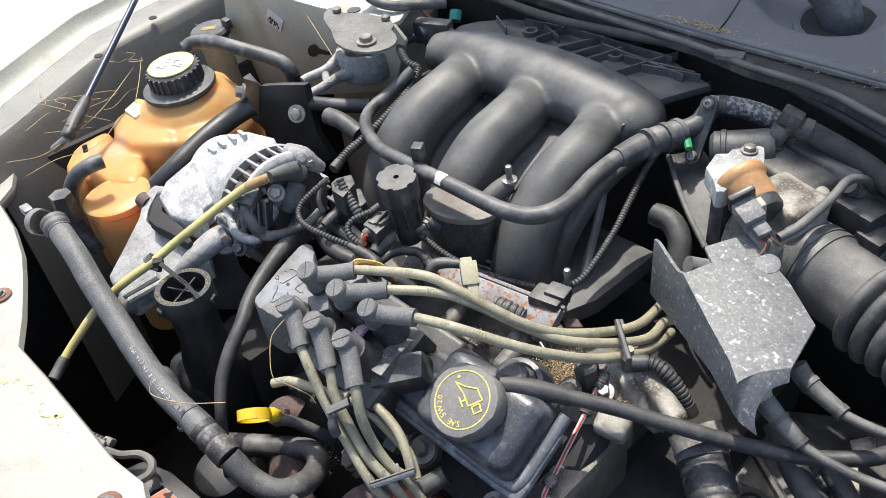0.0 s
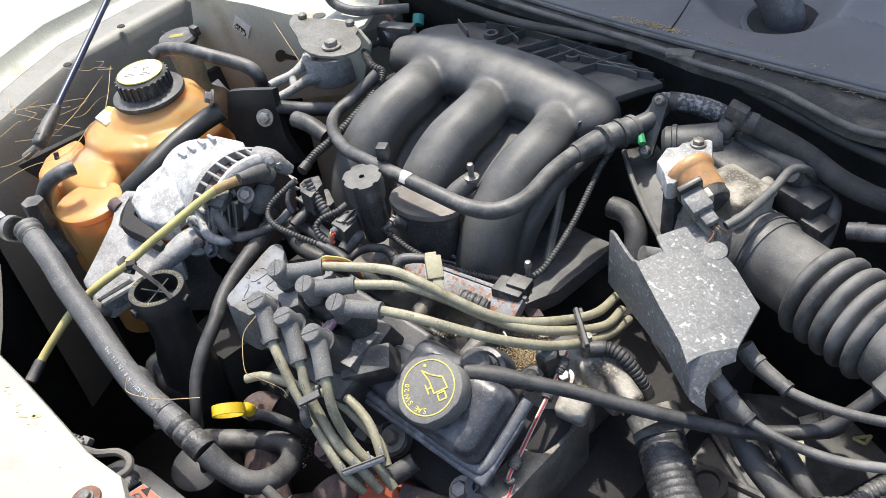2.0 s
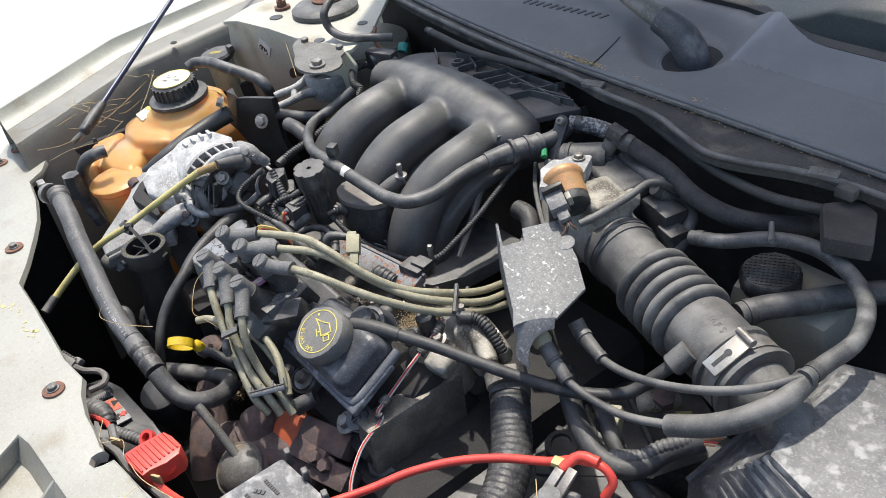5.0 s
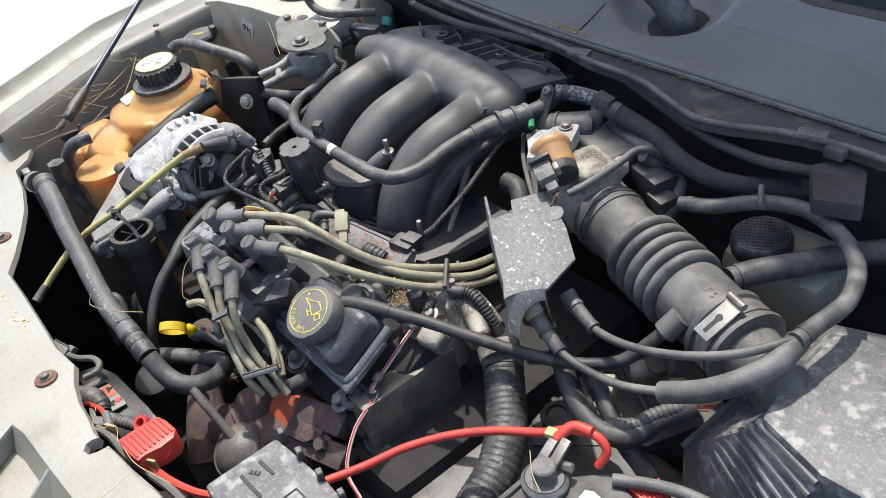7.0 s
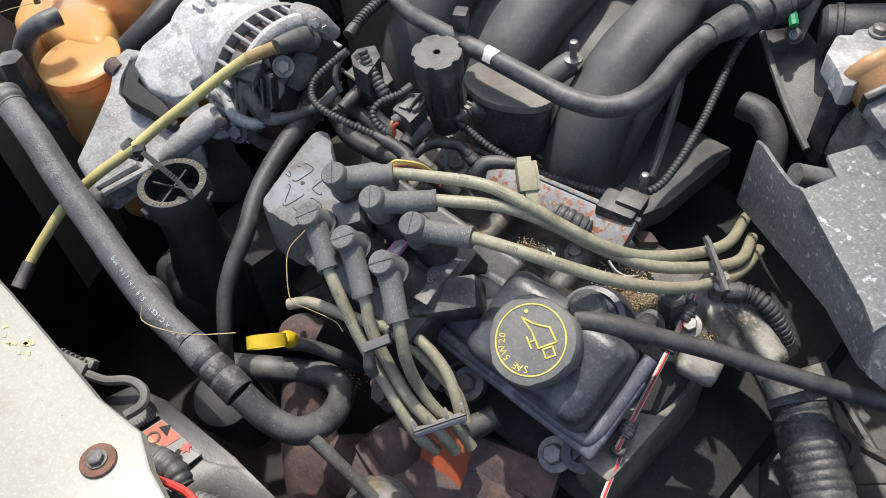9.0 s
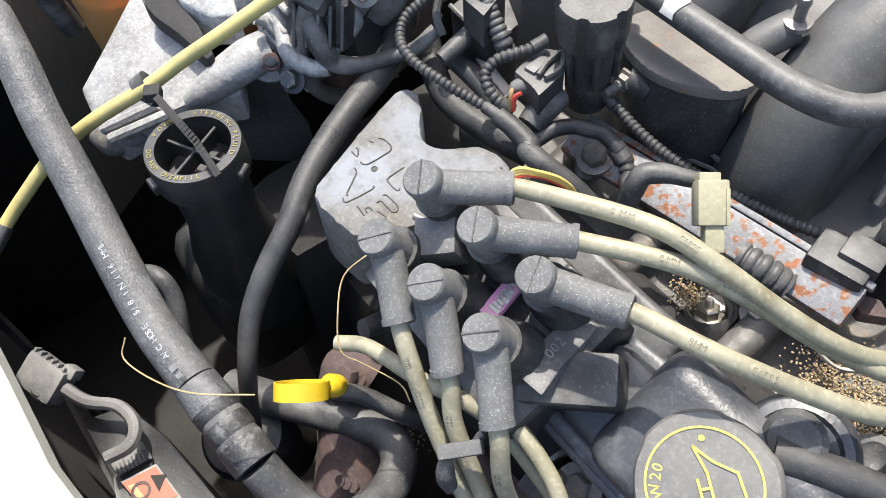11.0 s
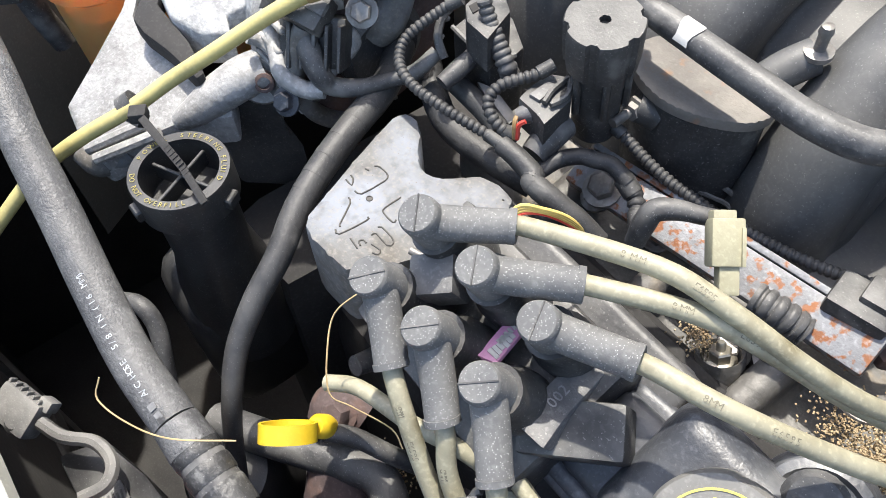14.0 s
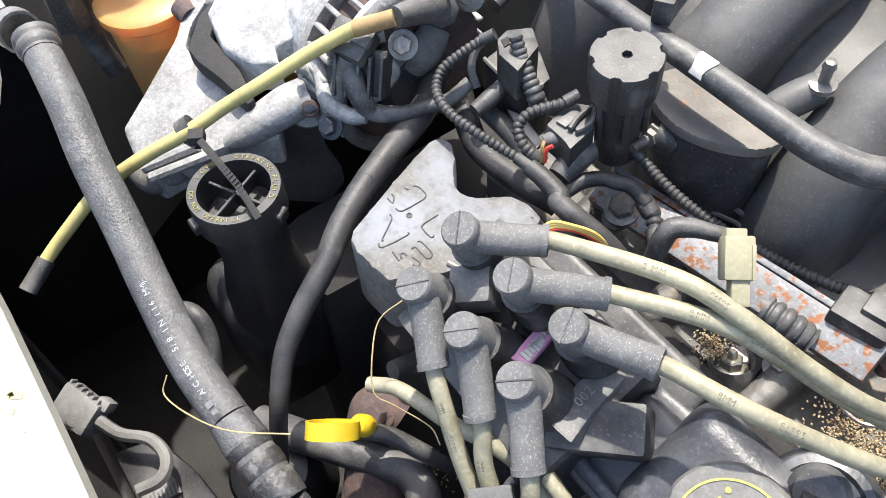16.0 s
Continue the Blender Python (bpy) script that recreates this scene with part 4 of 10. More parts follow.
def breather_pipe():
    t = thing("breather_pipe", (-0.5, 0.45, 0.97), "thick black rubber breather hose across the runners", "hose")
    pts = [(-0.6961, 0.5702, 1), (-0.7018, 0.5402, 0.985), (-0.703, 0.5032, 0.975)] + [(-0.6769, 0.4747, 0.975), (-0.6259, 0.4505, 0.98), (-0.5841, 0.443, 0.985), (-0.5298, 0.441, 0.987), (-0.4759, 0.4428, 0.985), (-0.4353, 0.4469, 0.982), (-0.4068, 0.4589, 0.982), (-0.3939, 0.4891, 0.984), (-0.3979, 0.5376, 0.988), (-0.3965, 0.5772, 0.99)]
    part("hose", tube(pts, [0.007, 0.0072, 0.0075, 0.0082, 0.0088, 0.009], 14, 6), RUBBER, t)
    part("end_boot", tube([(-0.397, 0.573, 0.99), (-0.3906, 0.6022, 0.99), (-0.3816, 0.6233, 0.992), (-0.3707, 0.6419, 0.994)], [0.0105, 0.013, 0.0145, 0.0145], 16, 5), RUBBER, t, "ribbed rubber end boot")
    for a, b in (((-0.3859, 0.605, 0.993), (-0.3846, 0.6099, 0.993)), ((-0.3791, 0.6245, 0.993), (-0.3777, 0.6294, 0.993)), ((-0.3729, 0.6383, 0.993), (-0.3715, 0.6433, 0.993))):
        part("ring", tube([a, b], 0.016, 16, 1), RUBBER, t)
    part("pipe_elbow", tube([(-0.3716, 0.6413, 0.994), (-0.3603, 0.6575, 1), (-0.3611, 0.6767, 1.005)], 0.011, 12, 5), PLASTIC, t)
    part("clip", block(aim((-0.5541, 0.4478, 0.995), (0, 0, 1), (1, 0.6, 0)), 0.012, 0.014, 0.016, 0.002), PLASTIC, t)
    patch = bmesh.new()
    p, q = Vector((-0.5185, 0.4415, 0.9866)), Vector((-0.508, 0.4418, 0.9863))
    across = (q - p).cross(Vector((0, 0, 1))).normalized()
    rows = [[patch.verts.new(e + (across * math.cos(k) + Vector((0, 0, 1)) * math.sin(k)) * 0.00915 + (q - p) * w * math.sin(3 * k) * 0.12) for k in (0.15, 0.5, 0.85, 1.2, 1.55, 1.85)] for e, w in ((p, 1), (q, -1))]
    for k in range(5):
        patch.faces.new((rows[0][k], rows[0][k + 1], rows[1][k + 1], rows[1][k]))
    part("paint_mark", patch, WHITE, t, "white paint mark")
    br = thing("pipe_bracket", (-0.3656, 0.6834, 0.98), "black steel bracket with two screws holding the pipe", "bracket")
    top, foot = Vector((-0.3540, 0.6633, 1.0220)), Vector((-0.3519, 0.6375, 0.9750))
    face = Vector((0.15, -0.75, 0.6)).normalized()
    run = (foot - top).normalized()
    wide = face.cross(run).normalized()
    outline = [top + run * 0.009 * math.sin(k) * -1 + wide * 0.009 * math.cos(k) for k in (0.2, 0.8, 1.57, 2.3, 2.95)] + [foot + run * 0.008 * math.sin(k) - wide * 0.008 * math.cos(k) for k in (0.2, 0.8, 1.57, 2.3, 2.95)]
    part("arm", slab(outline, 0.005, 0.001, down=-face), PLASTIC, br)
    for q in (top, foot):
        part("screw", lathe([(0.0058, 0), (0.0058, 0.002), (0.004, 0.0045), (0.0025, 0.0048), (0.002, 0.003), (0, 0.003)], aim(q + face * 0.001, face), 18), BOLT, br)
    part("green_clip", tube([(-0.3630, 0.6411, 0.9950), (-0.3518, 0.6300, 0.9880)], 0.004, 8, 1), GREEN, br)


def throttle_body():
    t = thing("throttle_unit", (-0.22, 0.62, 0.85), "dirty cast aluminium throttle unit behind the air duct", "throttle unit")
    d = Vector((0.961, -0.277, -0.036)).normalized()
    a = Vector((-0.205, 0.601, 0.938))
    up = (Vector((0, 0, 1)) - d * d.z).normalized()
    bm = lathe([(0.036, 0.012), (0.0385, 0.0), (0.04, -0.02), (0.041, -0.045), (0.044, -0.056), (0.044, -0.066)], aim(a, d), 40)
    block(aim(a - d * 0.035 + up * 0.032, up, d), 0.06, 0.05, 0.026, 0.009, 3, bm)
    block(aim(a - d * 0.058, d, up), 0.094, 0.09, 0.014, 0.005, 3, bm)
    tube([a - d * 0.012 + up * 0.04 + Vector((0.0, 0.03, 0)), a - d * 0.03 + up * 0.038 + Vector((0.0, 0.042, 0)), a - d * 0.05 + up * 0.03 + Vector((0, 0.048, 0))], [0.011, 0.012, 0.011], 14, 4, bm=bm)
    blob(bm, 0.0028, 3, "bore", THERMO, t)
    part("rim_ridge", tube([a - d * 0.05 + up * 0.047 - Vector((0.006, 0.022, 0)), a - d * 0.056 + up * 0.0475, a - d * 0.052 + up * 0.047 + Vector((0.006, 0.024, 0)), a - d * 0.03 + up * 0.0465 + Vector((0.006, 0.027, 0))], 0.0024, 8, 5), OXIDE, t, "worn bright rim")
    part("flange", block(aim(a - d * 0.075 - Vector((0, 0, 0.03)), (0, 0, 1), d), 0.02, 0.09, 0.075, 0.008), PLASTIC, t)
    part("upper_housing", block(aim((-0.256, 0.658, 0.953), (0.05, -0.1, 1), (1, -0.3, 0)), 0.07, 0.045, 0.04, 0.008, 3), PLASTIC, t)
    part("rear_housing", block(aim((-0.238, 0.69, 0.95), (0.05, -0.1, 1), (1, -0.2, 0)), 0.08, 0.036, 0.05, 0.008, 3), PLASTIC, t)
    sensor = part("position_sensor", block(aim((-0.196, 0.665, 0.937), (0.1, 0, 1), (1, -0.2, 0)), 0.045, 0.034, 0.036, 0.004), PLASTIC, t)
    part("sensor_plug", block(aim((-0.172, 0.652, 0.932), (0.1, 0, 1), (1, -0.2, 0)), 0.026, 0.026, 0.024, 0.003), PLASTIC, sensor)
    part("sensor_rib", block(aim((-0.196, 0.665, 0.956), (0.1, 0, 1), (1, -0.2, 0)), 0.03, 0.004, 0.003, 0.001), PLASTIC, sensor)
    hexagon_bolt(t, (-0.222, 0.672, 0.952), (0.2, -0.3, 1), 0.0055, 0.012)
    part("drum", lathe([(0.016, -0.004), (0.02, 0.0), (0.0205, 0.05), (0.018, 0.056), (0, 0.057)], aim((-0.332, 0.645, 0.985), (0.65, 0.35, 0.1)), 28), PLASTIC, t)
    part("drum_band", lathe([(0.0203, 0.006), (0.0215, 0.007), (0.0215, 0.011), (0.0203, 0.012)], aim((-0.332, 0.645, 0.985), (0.65, 0.35, 0.1)), 28), PLASTIC, t)
    part("motor", lathe([(0.022, -0.03), (0.024, -0.01), (0.022, 0.012), (0, 0.016)], aim((-0.2987, 0.6819, 0.965), (0.2, 0.3, 1)), 20), PLASTIC, t)
    hexagon_bolt(t, (-0.2699, 0.5858, 0.955), (-0.6, -0.6, 0.5), 0.006, 0.009)
    w = thing("engine_end_plate", (-0.3518, 0.654, 0.93), "black stamped plate behind the throttle bracket", "bracket")
    part("plate", slab([(-0.3845, 0.6471, 0.96), (-0.3589, 0.67, 0.965), (-0.3088, 0.6424, 0.955), (-0.2892, 0.594, 0.93), (-0.2933, 0.5763, 0.925), (-0.3288, 0.601, 0.935)], 0.006, 0.002), PLASTIC, w)
    part("edge", tube([(-0.3811, 0.6417, 0.962), (-0.3502, 0.6109, 0.955), (-0.3186, 0.589, 0.94), (-0.2916, 0.573, 0.928)], 0.003, 8, 4), DUSTY_RUBBER, w)
    part("spacer", lathe([(0.009, -0.03), (0.009, 0.0), (0.005, 0.0)], aim((-0.2774, 0.5176, 0.95), (-0.5, -0.6, 0.3)), 16), CASTING, w)


def idle_valve():
    t = thing("idle_valve", (-0.2993, 0.6411, 0.98), "idle valve with oxidised aluminium flange and copper-lacquered can", "valve")
    part("flange", slab([(-0.3052, 0.5806, 1.012), (-0.3103, 0.6061, 1.012), (-0.3017, 0.6125, 1.012), (-0.3028, 0.6213, 1.012), (-0.2845, 0.6417, 1.012), (-0.2796, 0.6401, 1.012), (-0.259, 0.6037, 1.012), (-0.2638, 0.5949, 1.012), (-0.2705, 0.5794, 1.012), (-0.2721, 0.5578, 1.012), (-0.278, 0.5534, 1.012), (-0.2897, 0.5675, 1.012)], 0.018, 0.003), OXIDE, t)
    hexagon_bolt(t, (-0.2872, 0.6252, 1.013), r=0.0058, h=0.006, washer=1.35)
    hexagon_bolt(t, (-0.2853, 0.5723, 0.992), r=0.005, h=0.008)
    a, b = Vector((-0.2675, 0.5832, 1.0060)), Vector((-0.2390, 0.5699, 0.9955))
    m = aim(a, b - a)
    part("can", lathe([(0.023, -0.01), (0.0242, -0.008), (0.0242, -0.003), (0.022, 0.0), (0.0205, 0.002), (0.02, 0.022), (0.019, 0.024)], m, 40), BROWN, t, "copper-lacquered can")
    part("can_end", lathe([(0.0188, 0.02), (0.0188, 0.032), (0.0175, 0.0345), (0.01, 0.035), (0, 0.035)], m, 32), PLASTIC, t, "black plastic end")
    d = (b - a).normalized()
    q = aim((-0.2435, 0.5511, 1.0000), Vector((0.1, -0.45, 1)), d)
    plug = part("plug", block(q, 0.024, 0.02, 0.017, 0.002), STAINED, t, "weathered grey plug with frayed wires")
    for k in (-1, 1):
        part("latch_rail", block(q @ Matrix.Translation((-0.001, 0.0075 * k, 0.0105)), 0.022, 0.0022, 0.005, 0.0006, 1), STAINED, plug)
    part("latch_bar", block(q @ Matrix.Translation((0.008, 0, 0.0112)), 0.003, 0.015, 0.003, 0.0006, 1), STAINED, plug)
    part("latch", block(q @ Matrix.Translation((-0.002, 0, 0.0095)), 0.012, 0.006, 0.003, 0.0008), JET, plug)
    part("collar", block(q @ Matrix.Translation((-0.013, 0.001, 0.002)), 0.006, 0.024, 0.022, 0.002), JET, plug)
    part("side_tab", block(q @ Matrix.Translation((-0.004, 0.0135, -0.004)), 0.01, 0.006, 0.014, 0.0015), CLOUDY, plug)
    part("neck", block(q @ Matrix.Translation((0.018, 0.001, -0.001)), 0.014, 0.013, 0.012, 0.002), STAINED, plug)
    for k, mt in enumerate((IRON, TAN_PRINT, JET, IRON)):
        e = Vector((0.024, 0.004 - 0.003 * k, 0.003))
        part("frayed_wire", tube([q @ e, q @ (e + Vector((0.007, 0.001 * k, 0.003 - 0.001 * k))), q @ (e + Vector((0.011, 0.004 - 0.003 * k, -0.004)))], 0.0011, 6, 3), mt, plug)


def throttle_bracket():
    t = thing("throttle_bracket", (-0.2194, 0.4999, 0.95), "speckled galvanised steel throttle cable bracket", "bracket")
    top = [(-0.2573, 0.474, 0.9816), (-0.2454, 0.4987, 0.9839), (-0.2594, 0.5093, 0.9872), (-0.2394, 0.5433, 0.99), (-0.1871, 0.52, 0.9802), (-0.1504, 0.4951, 0.972), (-0.1452, 0.4491, 0.9644), (-0.1594, 0.4335, 0.9637), (-0.1655, 0.4239, 0.963), (-0.1691, 0.4134, 0.9618), (-0.1838, 0.4265, 0.9655), (-0.2152, 0.4461, 0.9723)]
    part("plate", slab(top, 0.003, 0.0012), STEEL, t)
    side = [(-0.3117, 0.5132, 0.9666), (-0.3033, 0.5075, 0.9698), (-0.28, 0.4918, 0.97), (-0.2681, 0.4838, 0.9714), (-0.2594, 0.4779, 0.9777), (-0.2166, 0.4491, 0.9691), (-0.1756, 0.4214, 0.9616), (-0.1675, 0.4159, 0.953), (-0.162, 0.4123, 0.9231), (-0.1686, 0.4167, 0.9205), (-0.2049, 0.4412, 0.9248), (-0.3128, 0.514, 0.8984)]
    part("side_flange", slab(side, 0.003, 0.001, down=(0.56, 0.83, 0)), STEEL, t)
    front = [(-0.1675, 0.4159, 0.953), (-0.1677, 0.4212, 0.9599), (-0.1643, 0.4273, 0.9635), (-0.1588, 0.4337, 0.9652), (-0.145, 0.4479, 0.9668), (-0.1418, 0.4427, 0.9565), (-0.1482, 0.4345, 0.9537), (-0.1521, 0.4264, 0.9482), (-0.1523, 0.4186, 0.9386), (-0.1502, 0.4138, 0.93), (-0.1446, 0.4108, 0.9197), (-0.1592, 0.4056, 0.9304)]
    part("front_flange", slab(front, 0.003, 0.001, down=(-0.6, 0.5, -0.1)), STEEL, t)
    RIVET_UP = (0.1, -0.22, 1)
    for q in [(-0.2093, 0.5252, 0.9836), (-0.161, 0.4457, 0.9657)]:
        part("rivet", lathe([(0.0105, -0.003), (0.0104, 0.0008), (0.0085, 0.0013), (0, 0.0014)], aim(q, RIVET_UP), 20), STEEL, t)
    part("plain_rivet", lathe([(0.009, -0.003), (0.0085, 0.0002), (0, 0.0004)], aim([(-0.1882, 0.4806, 0.9743)][0], RIVET_UP), 20), STEEL, t)


def throttle_cable(name, pts, sleeve, label):
    t = thing(name, pts[0], label, "cable", group="throttle cables")
    part("cable", tube(pts, 0.0042, 10, 6), DUSTY_RUBBER, t)
    f = part("ferrule", tube(pts[:3], [0.0085, 0.0085, 0.0075, 0.007, 0.006], 14, 4), DUSTY_RUBBER, t)
    part("ring", tube([mid(pts[0], pts[1], 0.95), mid(pts[1], pts[2], 0.1)], 0.009, 14, 1), RUBBER, f)
    part("ring", tube([mid(pts[1], pts[2], 0.85), pts[2]], 0.0072, 14, 1), RUBBER, f)
    if sleeve:
        part("sleeve", tube(sleeve, 0.0105, 12, 6), DUSTY_RUBBER, t, "split black protective sleeve")
    if sleeve:
        part("collar", lathe([(0.0095, -0.012), (0.0105, -0.008), (0.0105, 0.0), (0.0085, 0.003), (0.007, 0.012), (0.0065, 0.015)], aim(pts[0], Vector(pts[1]) - Vector(pts[0])), 20), BEIGE, t)


def intake_tube():
    t = thing("air_intake_tube", (-0.08, 0.56, 0.88), "dusty black ribbed rubber air intake tube with steel clamps", "air duct")
    a, b = Vector((-0.205, 0.601, 0.938)), Vector((0.062, 0.524, 0.928))
    d = (b - a).normalized()
    n = (b - a).length
    m = aim(a, d)
    part("cuff", lathe([(0.038, -0.01), (0.0395, -0.006), (0.0395, 0.02), (0.037, 0.024), (0.037, 0.06), (0.039, 0.068)], m, 36), DUSTY_RUBBER, t)
    ridges = []
    z0, z1, k = 0.066, 0.148, 5
    w = (z1 - z0) / k
    for i in range(k):
        z = z0 + w * i
        ridges += [(0.034, z), (0.0385, z + 0.08 * w), (0.0435, z + 0.18 * w), (0.0455, z + 0.34 * w), (0.0455, z + 0.56 * w), (0.0435, z + 0.72 * w), (0.0385, z + 0.82 * w), (0.034, z + 0.9 * w)]
    part("bellows", lathe(ridges + [(0.0375, z1)], m, 44), DUSTY_RUBBER, t)
    part("outlet", lathe([(0.0375, z1 - 0.001), (0.039, z1 + 0.004), (0.0375, 0.197), (0.0425, 0.2), (0.043, 0.203), (0.0425, 0.206), (0.0395, 0.208), (0.0395, 0.23), (0.0425, 0.232), (0.043, 0.2345), (0.0425, 0.237), (0.036, 0.239)], m, 40), DUSTY_RUBBER, t)
    part("sensor_pipe", tube([a + d * 0.226, a + d * 0.245, a + d * 0.265, a + d * 0.285 + Vector((0, 0, -0.012)), a + d * 0.3 + Vector((0, 0, -0.03))], [0.033, 0.0285, 0.027, 0.026], 28, 5), DUSTY_RUBBER, t, "smooth plastic sensor pipe")
    for z, r, w in ((0.006, 0.04, 0.004), (0.017, 0.04, 0.003), (0.219, 0.0402, 0.0075)):
        part("clamp", lathe([(r, z - w), (r + 0.0008, z - w), (r + 0.0008, z + w), (r, z + w)], m, 36), BOLT if w > 0.005 else RUBBER, t, "steel hose clamp" if w > 0.005 else "")
    up = (Vector((0, 0, 1)) - d * d.z).normalized()
    side = d.cross(up)
    face = (up * 0.86 + side * 0.5).normalized()
    tangent = d.cross(face)
    q = a + d * 0.219 + face * 0.0412
    part("clamp_plate", block(aim(q, face, tangent), 0.044, 0.019, 0.003, 0.001), PLATED, t, "bright steel clamp plate")
    part("clamp_slot", block(aim(q + face * 0.0029 + tangent * 0.008, face, tangent), 0.018, 0.004, 0.0006, 0), JET, t)
    part("clamp_slot", lathe([(0.0038, 0), (0.0038, 0.0004), (0, 0.0004)], aim(q + face * 0.0029 - tangent * 0.001, face), 14), JET, t)
    part("clamp_screw", lathe([(0.004, -0.01), (0.004, 0.01), (0, 0.01)], aim(q + face * 0.004 - tangent * 0.022, d), 10), BOLT, t)
    lo = a + d * 0.17 - side * -0.0
    n0, n1 = Vector((-0.0414, 0.5111, 0.94)), Vector((-0.0467, 0.5015, 0.93))
    part("nipple", lathe([(0.012, -0.01), (0.012, 0.012), (0.01, 0.014)], aim(n0, n1 - n0), 18), DUSTY_RUBBER, t)
    letter_up = (up * 0.93 + side * 0.25).normalized()
    q = a + d * 0.178 + letter_up * 0.0382
    lettering("MAFS", lambda i: aim(q + d * (0.0075 * (i - 1.5)), letter_up, d), 0.0105, "raised_lettering", DUSTY_RUBBER, t)


def airbox():
    t = thing("airbox", (0.15, 0.45, 0.7), "dusty grey plastic air filter box with ribbed side", "air box")
    lid = [(0.0768, 0.475, 0.935), (0.0693, 0.5109, 0.935), (0.0687, 0.5941, 0.94), (0.0793, 0.6037, 0.94), (0.1118, 0.6075, 0.942), (0.1638, 0.6084, 0.945), (0.202, 0.5631, 0.945), (0.211, 0.4772, 0.94), (0.175, 0.4599, 0.935), (0.1402, 0.4577, 0.935)]
    part("lid", slab(lid, 0.012, 0.005), STAINED, t)
    low = [(-0.0047, 0.4854, 0.815), (0.0217, 0.6085, 0.875), (0.0428, 0.6378, 0.905), (0.1112, 0.6481, 0.92), (0.1889, 0.6455, 0.92), (0.2464, 0.5537, 0.85), (0.1948, 0.4917, 0.81), (0.1157, 0.4263, 0.8)]
    bm = bmesh.new()
    ring0 = [bm.verts.new(Vector(p) + Vector((0, 0, -0.012))) for p in lid]
    face = [bm.verts.new(p) for p in low]
    pairs = [(0, 0), (1, 0), (2, 1), (3, 2), (4, 3), (5, 4), (6, 4), (7, 5), (8, 6), (9, 7)]
    for i in range(10):
        (a, p), (b, q) = pairs[i], pairs[(i + 1) % 10]
        bm.faces.new([ring0[a], ring0[b]] + [face[q]] + ([face[p]] if p != q else []))
    under = [bm.verts.new(v.co + Vector((0, 0, -0.2))) for v in face]
    for i in range(8):
        bm.faces.new((face[i], face[(i + 1) % 8], under[(i + 1) % 8], under[i]))
    part("shell", bm, STAINED, t, sharp=15)
    a0, a1 = Vector((0.0029, 0.4887, 0.817)), Vector((0.0768, 0.4782, 0.93))
    b0, b1 = Vector((0.1212, 0.4303, 0.802)), Vector((0.1401, 0.4591, 0.93))
    for i in range(9):
        u = (i + 0.5) / 9
        p, q = a0.lerp(a1, u), b0.lerp(b1, u)
        part("rib", tube([p, q], 0.0036, 8, 1), GREY_PLASTIC, t)
    part("edge_lip", tube([(-0.0041, 0.4828, 0.817), (0.0104, 0.5464, 0.847), (0.0234, 0.6074, 0.877)], 0.004, 8, 3), GREY_PLASTIC, t)


def brake_reservoir():
    t = thing("brake_fluid_reservoir", (-0.06, 0.7, 0.8), "cloudy white brake fluid reservoir with black screw cap", "reservoir")
    m = aim((-0.0626, 0.6824, 0.915), (0, -0.1, 1))
    part("bottle", block(m @ Matrix.Translation((0.02, 0.02, -0.09)), 0.12, 0.085, 0.088, 0.02), CLOUDY, t)
    cap = part("cap", lathe([(0.029, 0), (0.031, 0.004), (0.031, 0.018), (0.028, 0.022), (0, 0.0225)], m, 40, wave=lambda a: 1 + 0.02 * math.cos(20 * a)), PLASTIC, t)
    for k in range(-5, 6):
        n = 2 * math.sqrt(0.027 ** 2 - (0.0047 * k) ** 2)
        for turn in (0.5, 0.5 + math.pi / 2):
            part("grid_rib", block(m @ Matrix.Rotation(turn, 4, "Z") @ Matrix.Translation((0, 0.0047 * k, 0.0222)), n, 0.0012, 0.0012, 0, 1), PLASTIC, cap)


